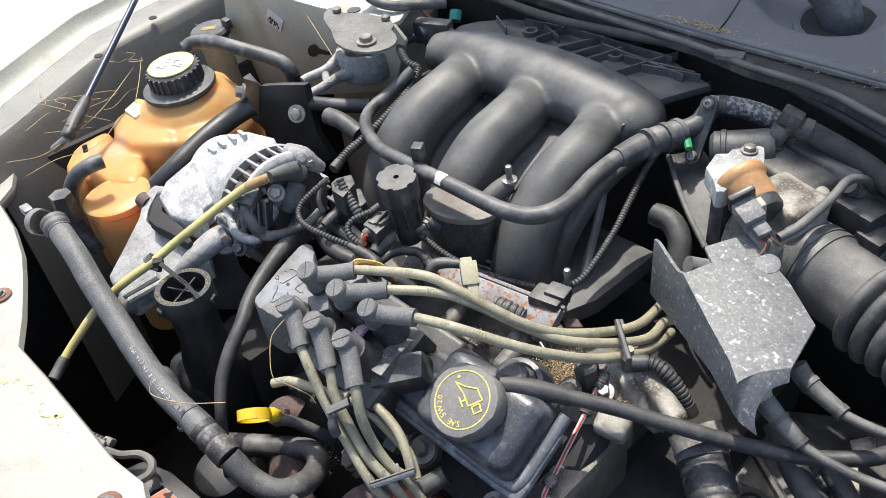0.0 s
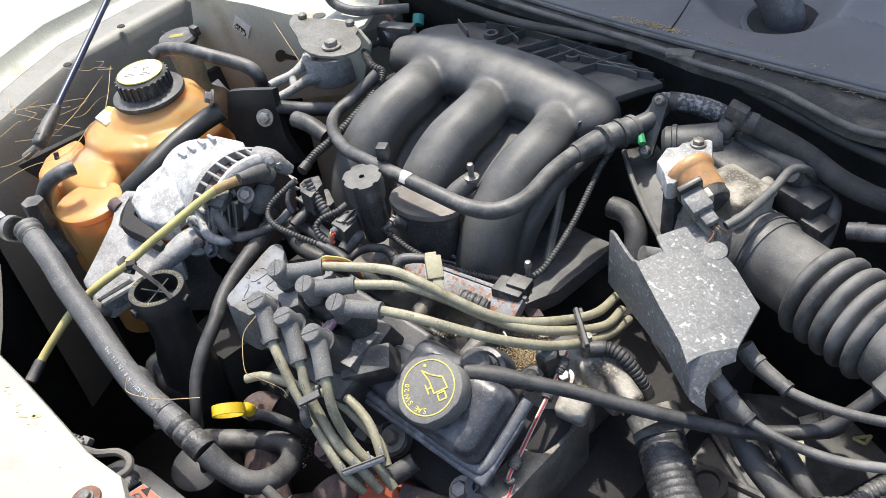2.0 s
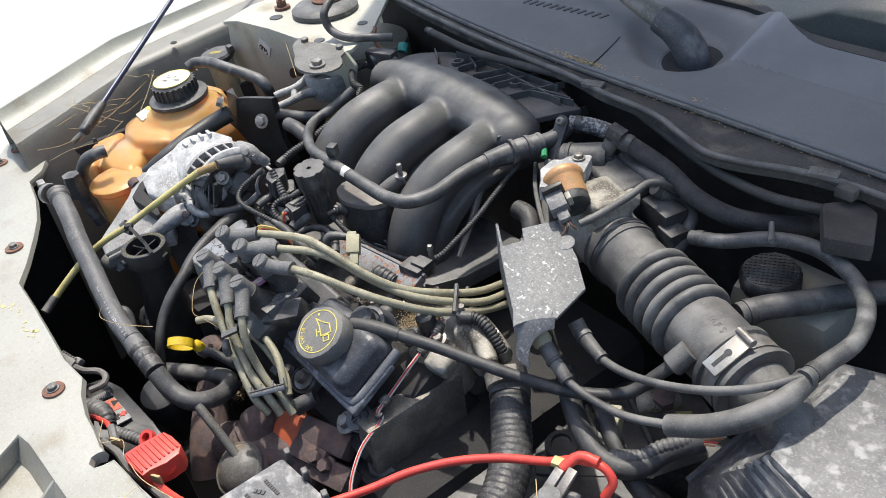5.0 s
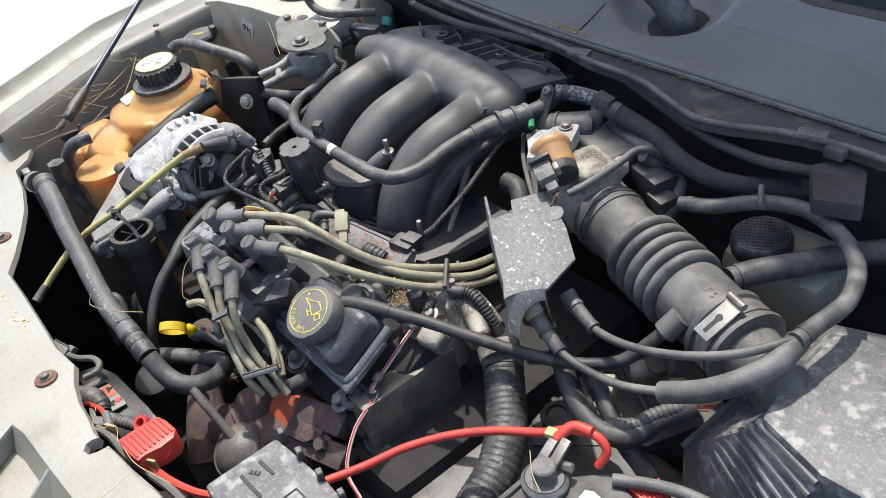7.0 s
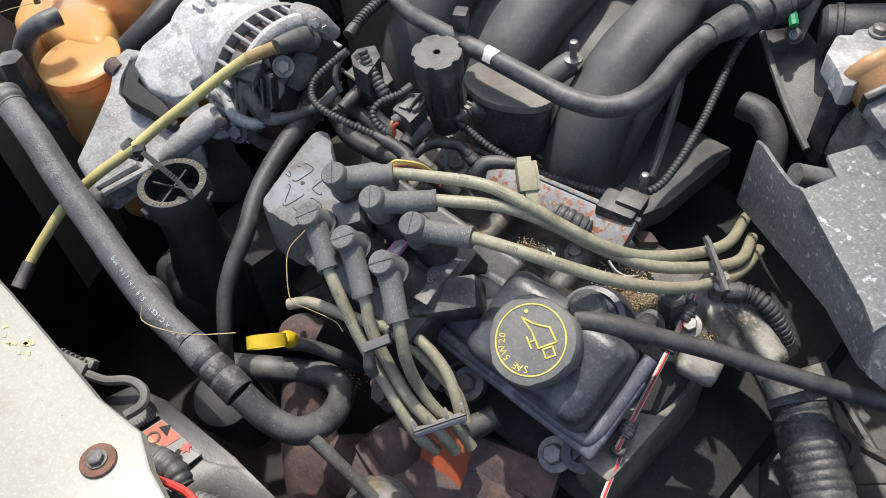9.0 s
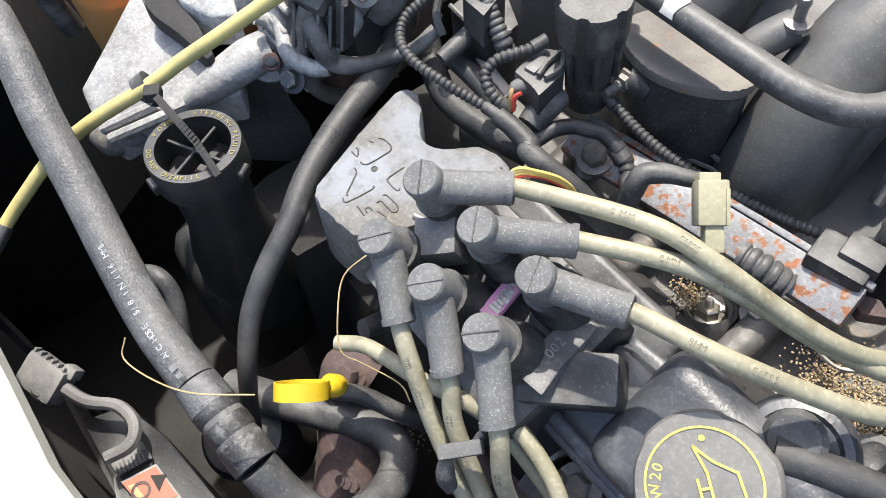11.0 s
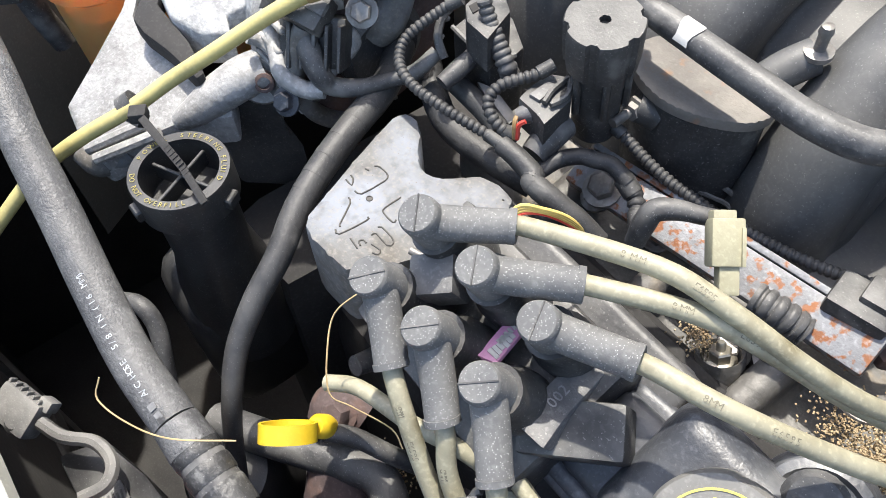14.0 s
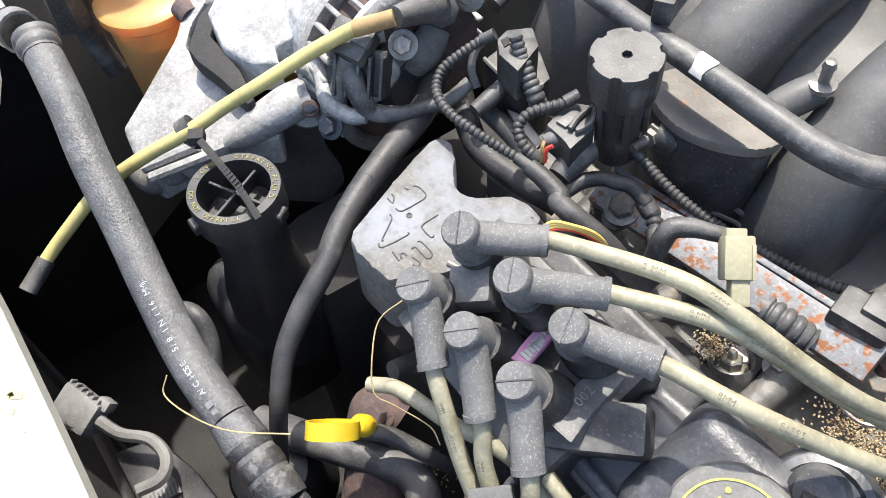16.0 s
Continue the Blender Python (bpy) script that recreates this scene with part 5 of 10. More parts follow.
def rear_hoses():
    for name, lab, pts, r, mat in (
        ("heater_hose", "thick black foam-wrapped heater hose", [(-0.272, 0.677, 1.02), (-0.2575, 0.681, 1.016), (-0.2083, 0.6858, 1.0), (-0.1637, 0.6808, 0.985), (-0.1167, 0.6888, 0.975), (-0.0724, 0.7276, 0.965), (-0.0545, 0.7533, 0.96)], 0.0105, FOAM),
        ("vacuum_hose", "long thin black vacuum hose below the cowl", [(-0.748, 0.7502, 1.02), (-0.6227, 0.7395, 1.02), (-0.5133, 0.7516, 1.02), (-0.4213, 0.7687, 1.02), (-0.3812, 0.769, 1.02), (-0.288, 0.7486, 1.01), (-0.1773, 0.7156, 1.005), (-0.1008, 0.7118, 1.0), (-0.0527, 0.731, 0.995), (-0.0216, 0.7418, 0.995)], 0.0058, DUSTY_BLACK),
        ("brake_booster_hose", "black rubber vacuum hose arching over the brake reservoir", [(-0.1402, 0.6461, 0.96), (-0.1022, 0.6524, 0.97), (-0.0678, 0.6804, 0.975), (-0.0236, 0.6897, 0.98), (0.0207, 0.6749, 0.98), (0.0552, 0.6434, 0.98), (0.0731, 0.598, 0.98), (0.0711, 0.5532, 0.98), (0.0692, 0.5269, 0.98)], 0.0082, RUBBER),
        ("brake_hose", "black rubber hose running from the master cylinder", [(-0.0477, 0.6046, 0.93), (-0.0367, 0.6316, 0.93), (-0.0139, 0.6653, 0.93), (0.0182, 0.7142, 0.93), (0.0538, 0.7563, 0.93)], 0.013, RUBBER),
        ("throttle_wire", "thin cable looped over the throttle body", [(-0.2159, 0.5536, 0.9900), (-0.2081, 0.5718, 0.9950), (-0.2031, 0.6144, 1.0000), (-0.2027, 0.6457, 1.0030), (-0.1953, 0.6602, 1.0000), (-0.1919, 0.6765, 0.9850), (-0.1910, 0.6907, 0.9680)], 0.0042, DUSTY_RUBBER),
        ("purge_hose", "mottled grey vacuum hose behind the throttle body", [(-0.368, 0.69, 1.004), (-0.344, 0.7055, 1.002), (-0.312, 0.713, 0.997), (-0.29, 0.724, 0.978), (-0.2764, 0.7402, 0.9498)], 0.0105, MOTTLED),
        ("throttle_sleeve", "dusty black split sleeve beside the throttle sensor", [(-0.206, 0.662, 0.988), (-0.1923, 0.6865, 0.9646), (-0.175, 0.686, 0.957), (-0.1661, 0.6778, 0.951), (-0.1608, 0.6504, 0.9327), (-0.168, 0.628, 0.92)], 0.0078, DUSTY_RUBBER),
    ):
        h = thing(name, pts[0], lab, "hose")
        part("hose", tube(pts, r, 14, 6), mat, h)
        for a, b in ((pts[0], pts[1]), (pts[-1], pts[-2])):
            d = (Vector(b) - Vector(a)).normalized()
            part("clamp_band", tube([Vector(a) + d * 0.008, Vector(a) + d * 0.016], r * 1.1, 14, 1), PLASTIC, h)
    solo("hose_clip", tube([(-0.076, 0.692, 0.985), (-0.058, 0.665, 0.985)], 0.003, 8, 1), GREY_PLASTIC, "small grey hose clip", "clip")
    f = thing("relay_box", (-0.0119, 0.7153, 1), "black plastic relay box under the cowl", "relay box")
    part("case", slab([(-0.042, 0.7203, 1.012), (-0.0175, 0.7524, 1.012), (0.0064, 0.7387, 1.012), (0.032, 0.6865, 1.012), (-0.0083, 0.6691, 1.012)], 0.018, 0.004), DUSTY_BLACK, f)
    part("tab", block(aim((-0.0244, 0.7313, 1.02), (0, 0, 1)), 0.02, 0.012, 0.012, 0.002), DUSTY_BLACK, f)
    h = thing("hose_tee", (-0.2969, 0.7128, 1), "black plastic hose tee with a hex collar", "hose fitting")
    part("tee", tube([(-0.292, 0.666, 0.972), (-0.2896, 0.667, 0.988), (-0.284, 0.671, 1.005), (-0.279, 0.674, 1.02)], [0.0095, 0.0105, 0.009, 0.0095], 16, 3), PLASTIC, h)
    part("ring", tube([(-0.2868, 0.669, 0.996), (-0.2855, 0.67, 1.0)], 0.0112, 18, 1), PLASTIC, h)
    part("collar", block(aim((-0.2775, 0.6745, 1.022), (0.35, 0.15, 1), (1, 0.2, -0.3)), 0.02, 0.017, 0.014, 0.002), PLASTIC, h)
    part("side_port", tube([(-0.278, 0.6745, 1.02), (-0.262, 0.68, 1.0175)], [0.009, 0.0105], 16, 1), PLASTIC, h)


# ---- passenger side ----
def coolant_reservoir():
    t = thing("coolant_reservoir", (-0.95, 0.33, 0.75), "amber plastic coolant reservoir part filled with orange coolant", "coolant reservoir")
    top = Vector((-0.972, 0.397, 0.972))
    m = aim(top, (0.02, -0.08, 1))
    def tank(inset):
        bm = bmesh.new()
        k = inset
        lathe([(0.085 - k, -0.12), (0.084 - k, -0.06), (0.074 - k, -0.035), (0.06 - k, -0.017 - k), (0.046 - k, -0.006 - k), (0.04 - k, 0.002 - k), (0, 0.002 - k)], m, 32, bm)
        for outline, deep in (([(-1.0674, 0.4769, 0.944), (-1.023, 0.4902, 0.944), (-0.9744, 0.4801, 0.944), (-0.9097, 0.4344, 0.944), (-0.8872, 0.3945, 0.944), (-0.8806, 0.3549, 0.944), (-0.9019, 0.3392, 0.944), (-0.9553, 0.3452, 0.944), (-1.026, 0.3568, 0.944), (-1.0782, 0.3869, 0.944), (-1.1099, 0.431, 0.944)], 0.2), ([(-1.042, 0.3633, 0.945), (-0.9834, 0.3702, 0.945), (-0.9294, 0.3619, 0.945), (-0.9002, 0.3429, 0.945), (-0.907, 0.3231, 0.945), (-0.9463, 0.2977, 0.945), (-0.9911, 0.2943, 0.945), (-1.0267, 0.3085, 0.945), (-1.0416, 0.3336, 0.945)], 0.18), ([(-1.0149, 0.2795, 0.93), (-1.0178, 0.3004, 0.93), (-0.9767, 0.3121, 0.93), (-0.9123, 0.2985, 0.93), (-0.8813, 0.2765, 0.93), (-0.8832, 0.2553, 0.93), (-0.9228, 0.2452, 0.93), (-0.9675, 0.2404, 0.93)], 0.17), ([(-1.0161, 0.2274, 0.922), (-1.0533, 0.2578, 0.922), (-1.0577, 0.2969, 0.922), (-1.0552, 0.318, 0.922), (-1.0222, 0.3038, 0.922), (-1.0159, 0.2789, 0.922), (-0.9934, 0.2617, 0.922), (-0.96, 0.2316, 0.922), (-0.9775, 0.2183, 0.922)], 0.16)):
            mid_point = sum((Vector(p) for p in outline), Vector()) / len(outline)
            slab([Vector(p).lerp(mid_point, k * 18) - Vector((0, 0, k)) for p in outline], deep, 0.019, bm=bm)
        return bm
    blob(tank(0.0), 0.0035, 9, "tank", AMBER, t)
    filled = tank(0.005)
    bmesh.ops.bisect_plane(filled, geom=filled.verts[:] + filled.edges[:] + filled.faces[:], plane_co=(0, 0, 0.918), plane_no=(0, 0, 1), clear_outer=True)
    bmesh.ops.holes_fill(filled, edges=filled.edges[:], sides=0)
    part("coolant", filled, COOLANT, t, "orange coolant")
    neck = aim((-0.8877, 0.2415, 0.92), (0, -0.05, 1))
    part("neck", lathe([(0.037, -0.2), (0.037, -0.012), (0.041, -0.008), (0.041, 0.0), (0.036, 0.003), (0.012, 0.004), (0, 0.004)], neck, 32), AMBER, t)
    part("neck_coolant", lathe([(0.033, -0.2), (0.033, -0.03), (0, -0.029)], neck, 28), COOLANT, t)
    m = m @ Matrix.Diagonal((1.1, 1.1, 1.0, 1))
    cap = part("cap", lathe([(0.043, -0.003), (0.0445, 0.001), (0.0435, 0.004), (0.036, 0.006), (0.031, 0.008), (0.031, 0.028), (0.028, 0.031), (0, 0.032)], m, 48), PLASTIC, t, "black ribbed screw cap")
    for i in range(24):
        q = 2 * math.pi * i / 24
        part("grip_rib", block(m @ Matrix.Rotation(q, 4, "Z") @ Matrix.Translation((0.0315, 0, 0.008)), 0.003, 0.0035, 0.02, 0.0006, 1), PLASTIC, cap)
    part("disc", lathe([(0.0275, 0.0315), (0.0275, 0.0329), (0, 0.033)], m, 32), CREAM, cap, "pale yellow warning disc")
    part("disc_ring", lathe([(0.0278, 0.032), (0.0278, 0.0333), (0.0265, 0.0333), (0.0265, 0.032)], m, 32), YELLOW_PRINT, cap)
    w = m @ Matrix.Rotation(0.75, 4, "Z")
    for x, y, a, b in ((-0.011, -0.004, 0.013, 0.0011), (0.009, -0.004, 0.013, 0.0011), (-0.011, -0.0075, 0.013, 0.0011), (0.009, -0.0075, 0.013, 0.0011), (-0.006, 0.005, 0.006, 0.0015), (0.006, 0.007, 0.007, 0.0015), (0.004, 0.003, 0.0015, 0.005), (-0.006, 0.0115, 0.01, 0.001)):
        part("print", block(w @ Matrix.Translation((x, y, 0.033)), a, b, 0.0005, 0, 1), GREY_PLASTIC, cap)
    part("sticker", slab([(-1.0239, 0.3328, 0.949), (-1.038, 0.3605, 0.949), (-1.0014, 0.3704, 0.949), (-0.992, 0.3317, 0.949)], 0.004, 0.0005), CREAM, t, "small white and yellow sticker")
    part("sticker_stripe", slab([(-1.0355, 0.3596, 0.9502), (-0.999, 0.3695, 0.9502), (-0.9958, 0.36, 0.9502), (-1.0318, 0.3522, 0.9502)], 0.003, 0.0003), YELLOW_PRINT, t)
    part("outlet_elbow", tube([(-0.895, 0.2442, 0.966), (-0.897, 0.2293, 0.966), (-0.9054, 0.2143, 0.958), (-0.9247, 0.203, 0.93), (-0.9174, 0.1936, 0.905), (-0.9135, 0.1948, 0.88), (-0.9118, 0.2008, 0.85)], 0.0095, 14, 5), RUBBER, t, "black rubber outlet hose")
    part("pin", block(aim((-0.9328, 0.2408, 0.965), (0, 0.2, 1)), 0.003, 0.006, 0.01, 0.001), PLASTIC, t)
    part("vent_hose", tube([(-1.0312, 0.4439, 0.99), (-1.026, 0.4579, 0.995), (-0.996, 0.4723, 0.998), (-0.9483, 0.4786, 1), (-0.9142, 0.498, 0.99), (-0.8884, 0.5059, 0.985), (-0.8812, 0.5133, 0.97), (-0.8959, 0.5235, 0.94)], 0.0095, 14, 5), RUBBER, t, "black rubber vent hose")
    w = thing("washer_filler", (-1.1105, 0.5261, 0.96), "black washer fluid filler cap with printed symbol", "filler cap")
    m = aim((-1.1105, 0.5261, 0.96), (0, -0.1, 1))
    part("lid", lathe([(0.03, -0.004), (0.031, 0.004), (0.028, 0.008), (0, 0.009)], m, 28), PLASTIC, w)
    part("tab", block(m @ Matrix.Translation((0.02, 0.022, 0.004)), 0.016, 0.01, 0.014, 0.002), PLASTIC, w)
    part("symbol", block(m @ Matrix.Rotation(0.7, 4, "Z") @ Matrix.Translation((0, 0, 0.0088)), 0.022, 0.01, 0.0004, 0), FADED_YELLOW, w)
    part("neck", lathe([(0.022, -0.2), (0.022, -0.004)], m, 20), BEIGE, w)


def hood_strut():
    foot, d = Vector((-0.985, 0.262, 0.985)), Vector((-0.56, 0.776, 0.293)).normalized()
    t = thing("hood_strut", foot - d * 0.04, "dark hood prop rod with black plastic ends", "prop rod")
    part("rod", tube([foot + d * 0.02, foot + d * 0.62], 0.0042, 14, 1), DARK_BLUE, t)
    part("socket", tube([foot - d * 0.02, foot + d * 0.004, foot + d * 0.032], [0.0085, 0.0095, 0.008, 0.006], 14, 2), PLASTIC, t)
    part("ball_joint", block(aim(foot - d * 0.034, d), 0.015, 0.015, 0.026, 0.005, 3), PLASTIC, t)
    part("ball_stud", tube([foot - d * 0.034, foot - d * 0.034 + Vector((-0.03, -0.012, -0.02))], 0.005, 12, 1), BOLT, t)


def engine_mount():
    t = thing("mount_bracket", (-0.83, 0.45, 0.8), "black steel engine mount bracket with bolts", "bracket")
    part("post", slab([(-0.8553, 0.4479, 0.985), (-0.8364, 0.4648, 0.985), (-0.8069, 0.4853, 0.985), (-0.8146, 0.4892, 0.95), (-0.8053, 0.4854, 0.915), (-0.7844, 0.4881, 0.88), (-0.8249, 0.4587, 0.87), (-0.8469, 0.4482, 0.9), (-0.8656, 0.4387, 0.93)], 0.012, 0.002, down=(-0.3, 0.8, -0.2)), JET, t)
    part("top_lip", slab([(-0.8922, 0.4483, 0.985), (-0.8913, 0.4591, 0.987), (-0.8615, 0.4505, 0.987), (-0.8519, 0.4502, 0.985), (-0.8656, 0.4387, 0.93), (-0.8874, 0.435, 0.94), (-0.8969, 0.4475, 0.96)], 0.004, 0.001, down=(-0.6, 0.5, -0.2)), JET, t)
    hexagon_bolt(t, (-0.7877, 0.4539, 0.965), (0.5, -0.75, 0.4), 0.0075, 0.008)
    hexagon_bolt(t, (-0.8567, 0.4267, 0.985), (-0.4, -0.75, 0.4), 0.0075, 0.01)
    part("round_tube", tube([(-0.8556, 0.4327, 0.965), (-0.8668, 0.4028, 0.955), (-0.866, 0.3574, 0.945), (-0.8624, 0.31, 0.93), (-0.8705, 0.2856, 0.915)], 0.0135, 14, 5), JET, t)
    a = thing("torque_arm", (-0.86, 0.55, 0.93), "bare cast aluminium torque arm with rubber bush", "engine mount")
    m = aim((-0.8318, 0.6016, 0.965), (0, 0, 1))
    part("eye", lathe([(0.036, -0.022), (0.039, -0.016), (0.039, 0.012), (0.037, 0.016), (0.03, 0.016), (0.028, -0.022)], m, 36), ALUMINIUM, a)
    part("bush", lathe([(0.03, -0.012), (0.029, 0.004), (0.012, 0.007), (0, 0.007)], m, 24), RUBBER, a)
    part("upper_rail", tube([(-0.8561, 0.5863, 0.975), (-0.8495, 0.5679, 0.972), (-0.8466, 0.5452, 0.968), (-0.8538, 0.5214, 0.965), (-0.8553, 0.5126, 0.963)], [0.009, 0.007, 0.006, 0.0065], 10, 5), ALUMINIUM, a)
    part("lower_rail", tube([(-0.8211, 0.5716, 0.96), (-0.8279, 0.5526, 0.96), (-0.825, 0.5264, 0.96), (-0.8289, 0.5028, 0.957), (-0.8337, 0.4949, 0.957)], [0.009, 0.007, 0.006, 0.0065], 10, 5), ALUMINIUM, a)
    part("cross_web", tube([(-0.8517, 0.5463, 0.966), (-0.8218, 0.5286, 0.96)], 0.0055, 8, 1), ALUMINIUM, a)
    part("web_plate", slab([(-0.8653, 0.5921, 0.968), (-0.8229, 0.5773, 0.957), (-0.8329, 0.556, 0.957), (-0.8538, 0.569, 0.962)], 0.008, 0.002), ALUMINIUM, a)
    clutter = (("tower_pipe", "thin orange-brown brake pipe", [(-0.8091, 0.6907, 1.03), (-0.7926, 0.6783, 1.025), (-0.7772, 0.6711, 1.015), (-0.764, 0.6736, 1.005)], 0.0032, IRON), ("tower_hose", "black hose behind the strut tower", [(-0.8455, 0.6482, 1.09), (-0.8331, 0.6195, 1.075), (-0.83, 0.616, 1.06), (-0.8199, 0.6193, 1.045), (-0.7904, 0.6252, 1.04), (-0.7749, 0.65, 1.035), (-0.749, 0.6842, 1.03)], 0.0065, RUBBER), ("vacuum_elbow", "grey rubber vacuum elbow on the plenum", [(-0.765, 0.6494, 1), (-0.758, 0.6638, 1.004), (-0.7384, 0.6668, 1), (-0.7216, 0.6628, 0.995)], 0.011, GREY_PLASTIC), ("teal_cap", "teal plastic port cap", [(-0.7516, 0.6989, 1), (-0.7563, 0.707, 1.01)], 0.008, TEAL))
    for name, lab, pts, r, mat in clutter:
        solo(name, tube(pts, r, 12, 4), mat, lab, "pipe")
    solo("heater_valve", block(aim((-0.7529, 0.6612, 0.985), (0, 0, 1), (1, 0.4, 0)), 0.05, 0.02, 0.03, 0.003), PLASTIC, "black plastic valve body beside the plenum", "valve")
    for name, lab, pts, r, mat in (("steel_pipe", "dull black steel pipe behind the mount", [(-0.8192, 0.496, 0.95), (-0.7792, 0.5155, 0.95), (-0.7477, 0.5362, 0.95)], 0.009, PLASTIC), ("hose_fitting", "small black hose fitting with a clip", [(-0.774, 0.4884, 0.95), (-0.7481, 0.4903, 0.95), (-0.7209, 0.4928, 0.94)], 0.011, RUBBER)):
        solo(name, tube(pts, r, 12, 4), mat, lab, "pipe")


def alternator():
    t = thing("alternator", (-0.74, 0.345, 0.86), "alternator with white oxidised cast aluminium case", "alternator")
    m = aim((-0.82, 0.345, 0.934), (1, 0, 0), (0, 0, 1))
    part("front_case", lathe([(0.02, 0.0), (0.036, 0.006), (0.044, 0.014), (0.05, 0.03), (0.056, 0.08), (0.0595, 0.112)], m, 48), WHITE_CASE, t)
    flat = bmesh.new()
    slab([(-0.7903, 0.2575, 0.952), (-0.7955, 0.2727, 0.9618), (-0.7847, 0.3093, 0.9788), (-0.7801, 0.3189, 0.9828), (-0.7737, 0.3192, 0.9812), (-0.7749, 0.3274, 0.986), (-0.767, 0.3278, 0.984), (-0.7707, 0.3383, 0.9908), (-0.7622, 0.339, 0.9888), (-0.7648, 0.3486, 0.9948), (-0.756, 0.3496, 0.9929), (-0.757, 0.3587, 0.9981), (-0.7485, 0.3646, 0.999), (-0.7144, 0.377, 0.9964), (-0.7063, 0.3742, 0.9926), (-0.7164, 0.3644, 0.99), (-0.7275, 0.3457, 0.9829), (-0.7319, 0.3257, 0.9732), (-0.7297, 0.3071, 0.9624), (-0.7259, 0.2943, 0.9543), (-0.7334, 0.2787, 0.9479), (-0.7225, 0.275, 0.9428), (-0.7388, 0.2608, 0.9396), (-0.7626, 0.2526, 0.9417)], 0.024, 0.0022, bm=flat)
    part("bridge_casting", flat, WHITE_CASE, t)
    for a, b in ([(-0.7797, 0.3267, 0.9869), (-0.76, 0.3266, 0.9814)], [(-0.7748, 0.338, 0.9917), (-0.7545, 0.3371, 0.9856)], [(-0.7684, 0.3494, 0.9962), (-0.7488, 0.348, 0.99)], [(-0.7598, 0.3592, 0.9992), (-0.7422, 0.358, 0.9937)]):
        part("cooling_fin", block(aim(mid(a, b) - Vector((0, 0, 0.0035)), (0, 0, 1), Vector(b) - Vector(a)), 0.016, 0.0045, 0.007, 0.0016, 2), WHITE_CASE, t)
    part("stator", lathe([(0.056, 0.11), (0.056, 0.15)], m, 40), RUST, t, "rusty copper windings behind the vent")
    for i in range(30):
        q = 2 * math.pi * i / 30
        part("vent_bar", block(m @ Matrix.Rotation(q, 4, "Z") @ Matrix.Translation((0.063, 0, 0.117)), 0.005, 0.0034, 0.028, 0.001, 1), ALUMINIUM, t)
    part("vent_rim", lathe([(0.056, 0.11), (0.0645, 0.11), (0.0662, 0.114), (0.0655, 0.119), (0.06, 0.119)], m, 56), ALUMINIUM, t)
    def arc(r, z, a0, a1, n=9):
        return [m @ Vector((r * math.cos(a), r * math.sin(a), z)) for a in (a0 + (a1 - a0) * i / (n - 1) for i in range(n))]
    part("rear_band", tube(arc(0.061, 0.15, -1.1, 0.8), [0.006, 0.0075, 0.0075, 0.005], 10, 4, flat=1.25), WHITE_CASE, t)
    part("rear_band", tube(arc(0.058, 0.152, 0.9, 2.6), 0.006, 10, 4), CASTING, t)
    part("rear_plate", lathe([(0.056, 0.143), (0.055, 0.148), (0.03, 0.15), (0, 0.15)], m, 40), TRANS, t)
    part("rear_hub", lathe([(0.03, 0.148), (0.03, 0.158), (0.024, 0.162), (0.02, 0.16), (0.012, 0.158), (0, 0.158)], m, 28), TRANS, t)
    part("rear_lug", tube([(-0.6827, 0.3712, 0.992), (-0.6646, 0.3775, 0.99), (-0.6591, 0.388, 0.975)], [0.011, 0.012, 0.008], 14, 3), ALUMINIUM, t)
    part("terminal_boot", tube([(-0.6483, 0.3244, 1), (-0.6526, 0.3474, 0.992), (-0.6555, 0.3597, 0.986)], [0.0065, 0.0085, 0.0105], 14, 4), RUBBER, t)
    part("terminal_cover", lathe([(0.011, -0.014), (0.0125, -0.006), (0.011, 0.003), (0.006, 0.005), (0, 0.005)], aim((-0.6566, 0.3626, 0.982), (0.7, -0.3, 0.5)), 8), RUBBER, t)
    part("regulator", block(aim((-0.6737, 0.3113, 0.952), (0.55, -0.6, 0.5), (0.7, 0.6, 0)), 0.04, 0.03, 0.016, 0.003), PLASTIC, t)
    for k in range(5):
        part("regulator_fin", block(aim(Vector((-0.6632, 0.305, 0.957)) + Vector((0.0055, 0.005, 0)) * (k - 2), (0.55, -0.6, 0.5), (0.7, 0.6, 0)), 0.0022, 0.026, 0.012, 0.0004, 1), PLASTIC, t)
    for pts, r in (([(-0.7016, 0.293, 0.955), (-0.6806, 0.2851, 0.95), (-0.6681, 0.2802, 0.945), (-0.6565, 0.2868, 0.938), (-0.6487, 0.2956, 0.938)], 0.0055), ([(-0.6901, 0.2959, 0.962), (-0.6829, 0.3077, 0.97), (-0.6731, 0.3162, 0.974), (-0.6672, 0.3265, 0.975)], 0.005), ([(-0.6652, 0.323, 0.958), (-0.6602, 0.3257, 0.95), (-0.6569, 0.3127, 0.945), (-0.6557, 0.3021, 0.942)], 0.0048), ([(-0.6837, 0.2856, 0.945), (-0.6942, 0.2832, 0.95), (-0.6985, 0.2765, 0.955)], 0.004)):
        part("regulator_frame", tube(pts, r, 10, 4), ALUMINIUM, t)
    part("regulator_web", slab([(-0.6829, 0.3305, 0.968), (-0.666, 0.3424, 0.972), (-0.6575, 0.342, 0.962), (-0.6614, 0.331, 0.955), (-0.6683, 0.3253, 0.958)], 0.01, 0.003), CASTING, t)
    plug = part("regulator_plug", block(aim((-0.6727, 0.308, 0.972), (0.3, -0.4, 0.85), (1, 0.3, 0)), 0.028, 0.022, 0.014, 0.003), PLASTIC, t)
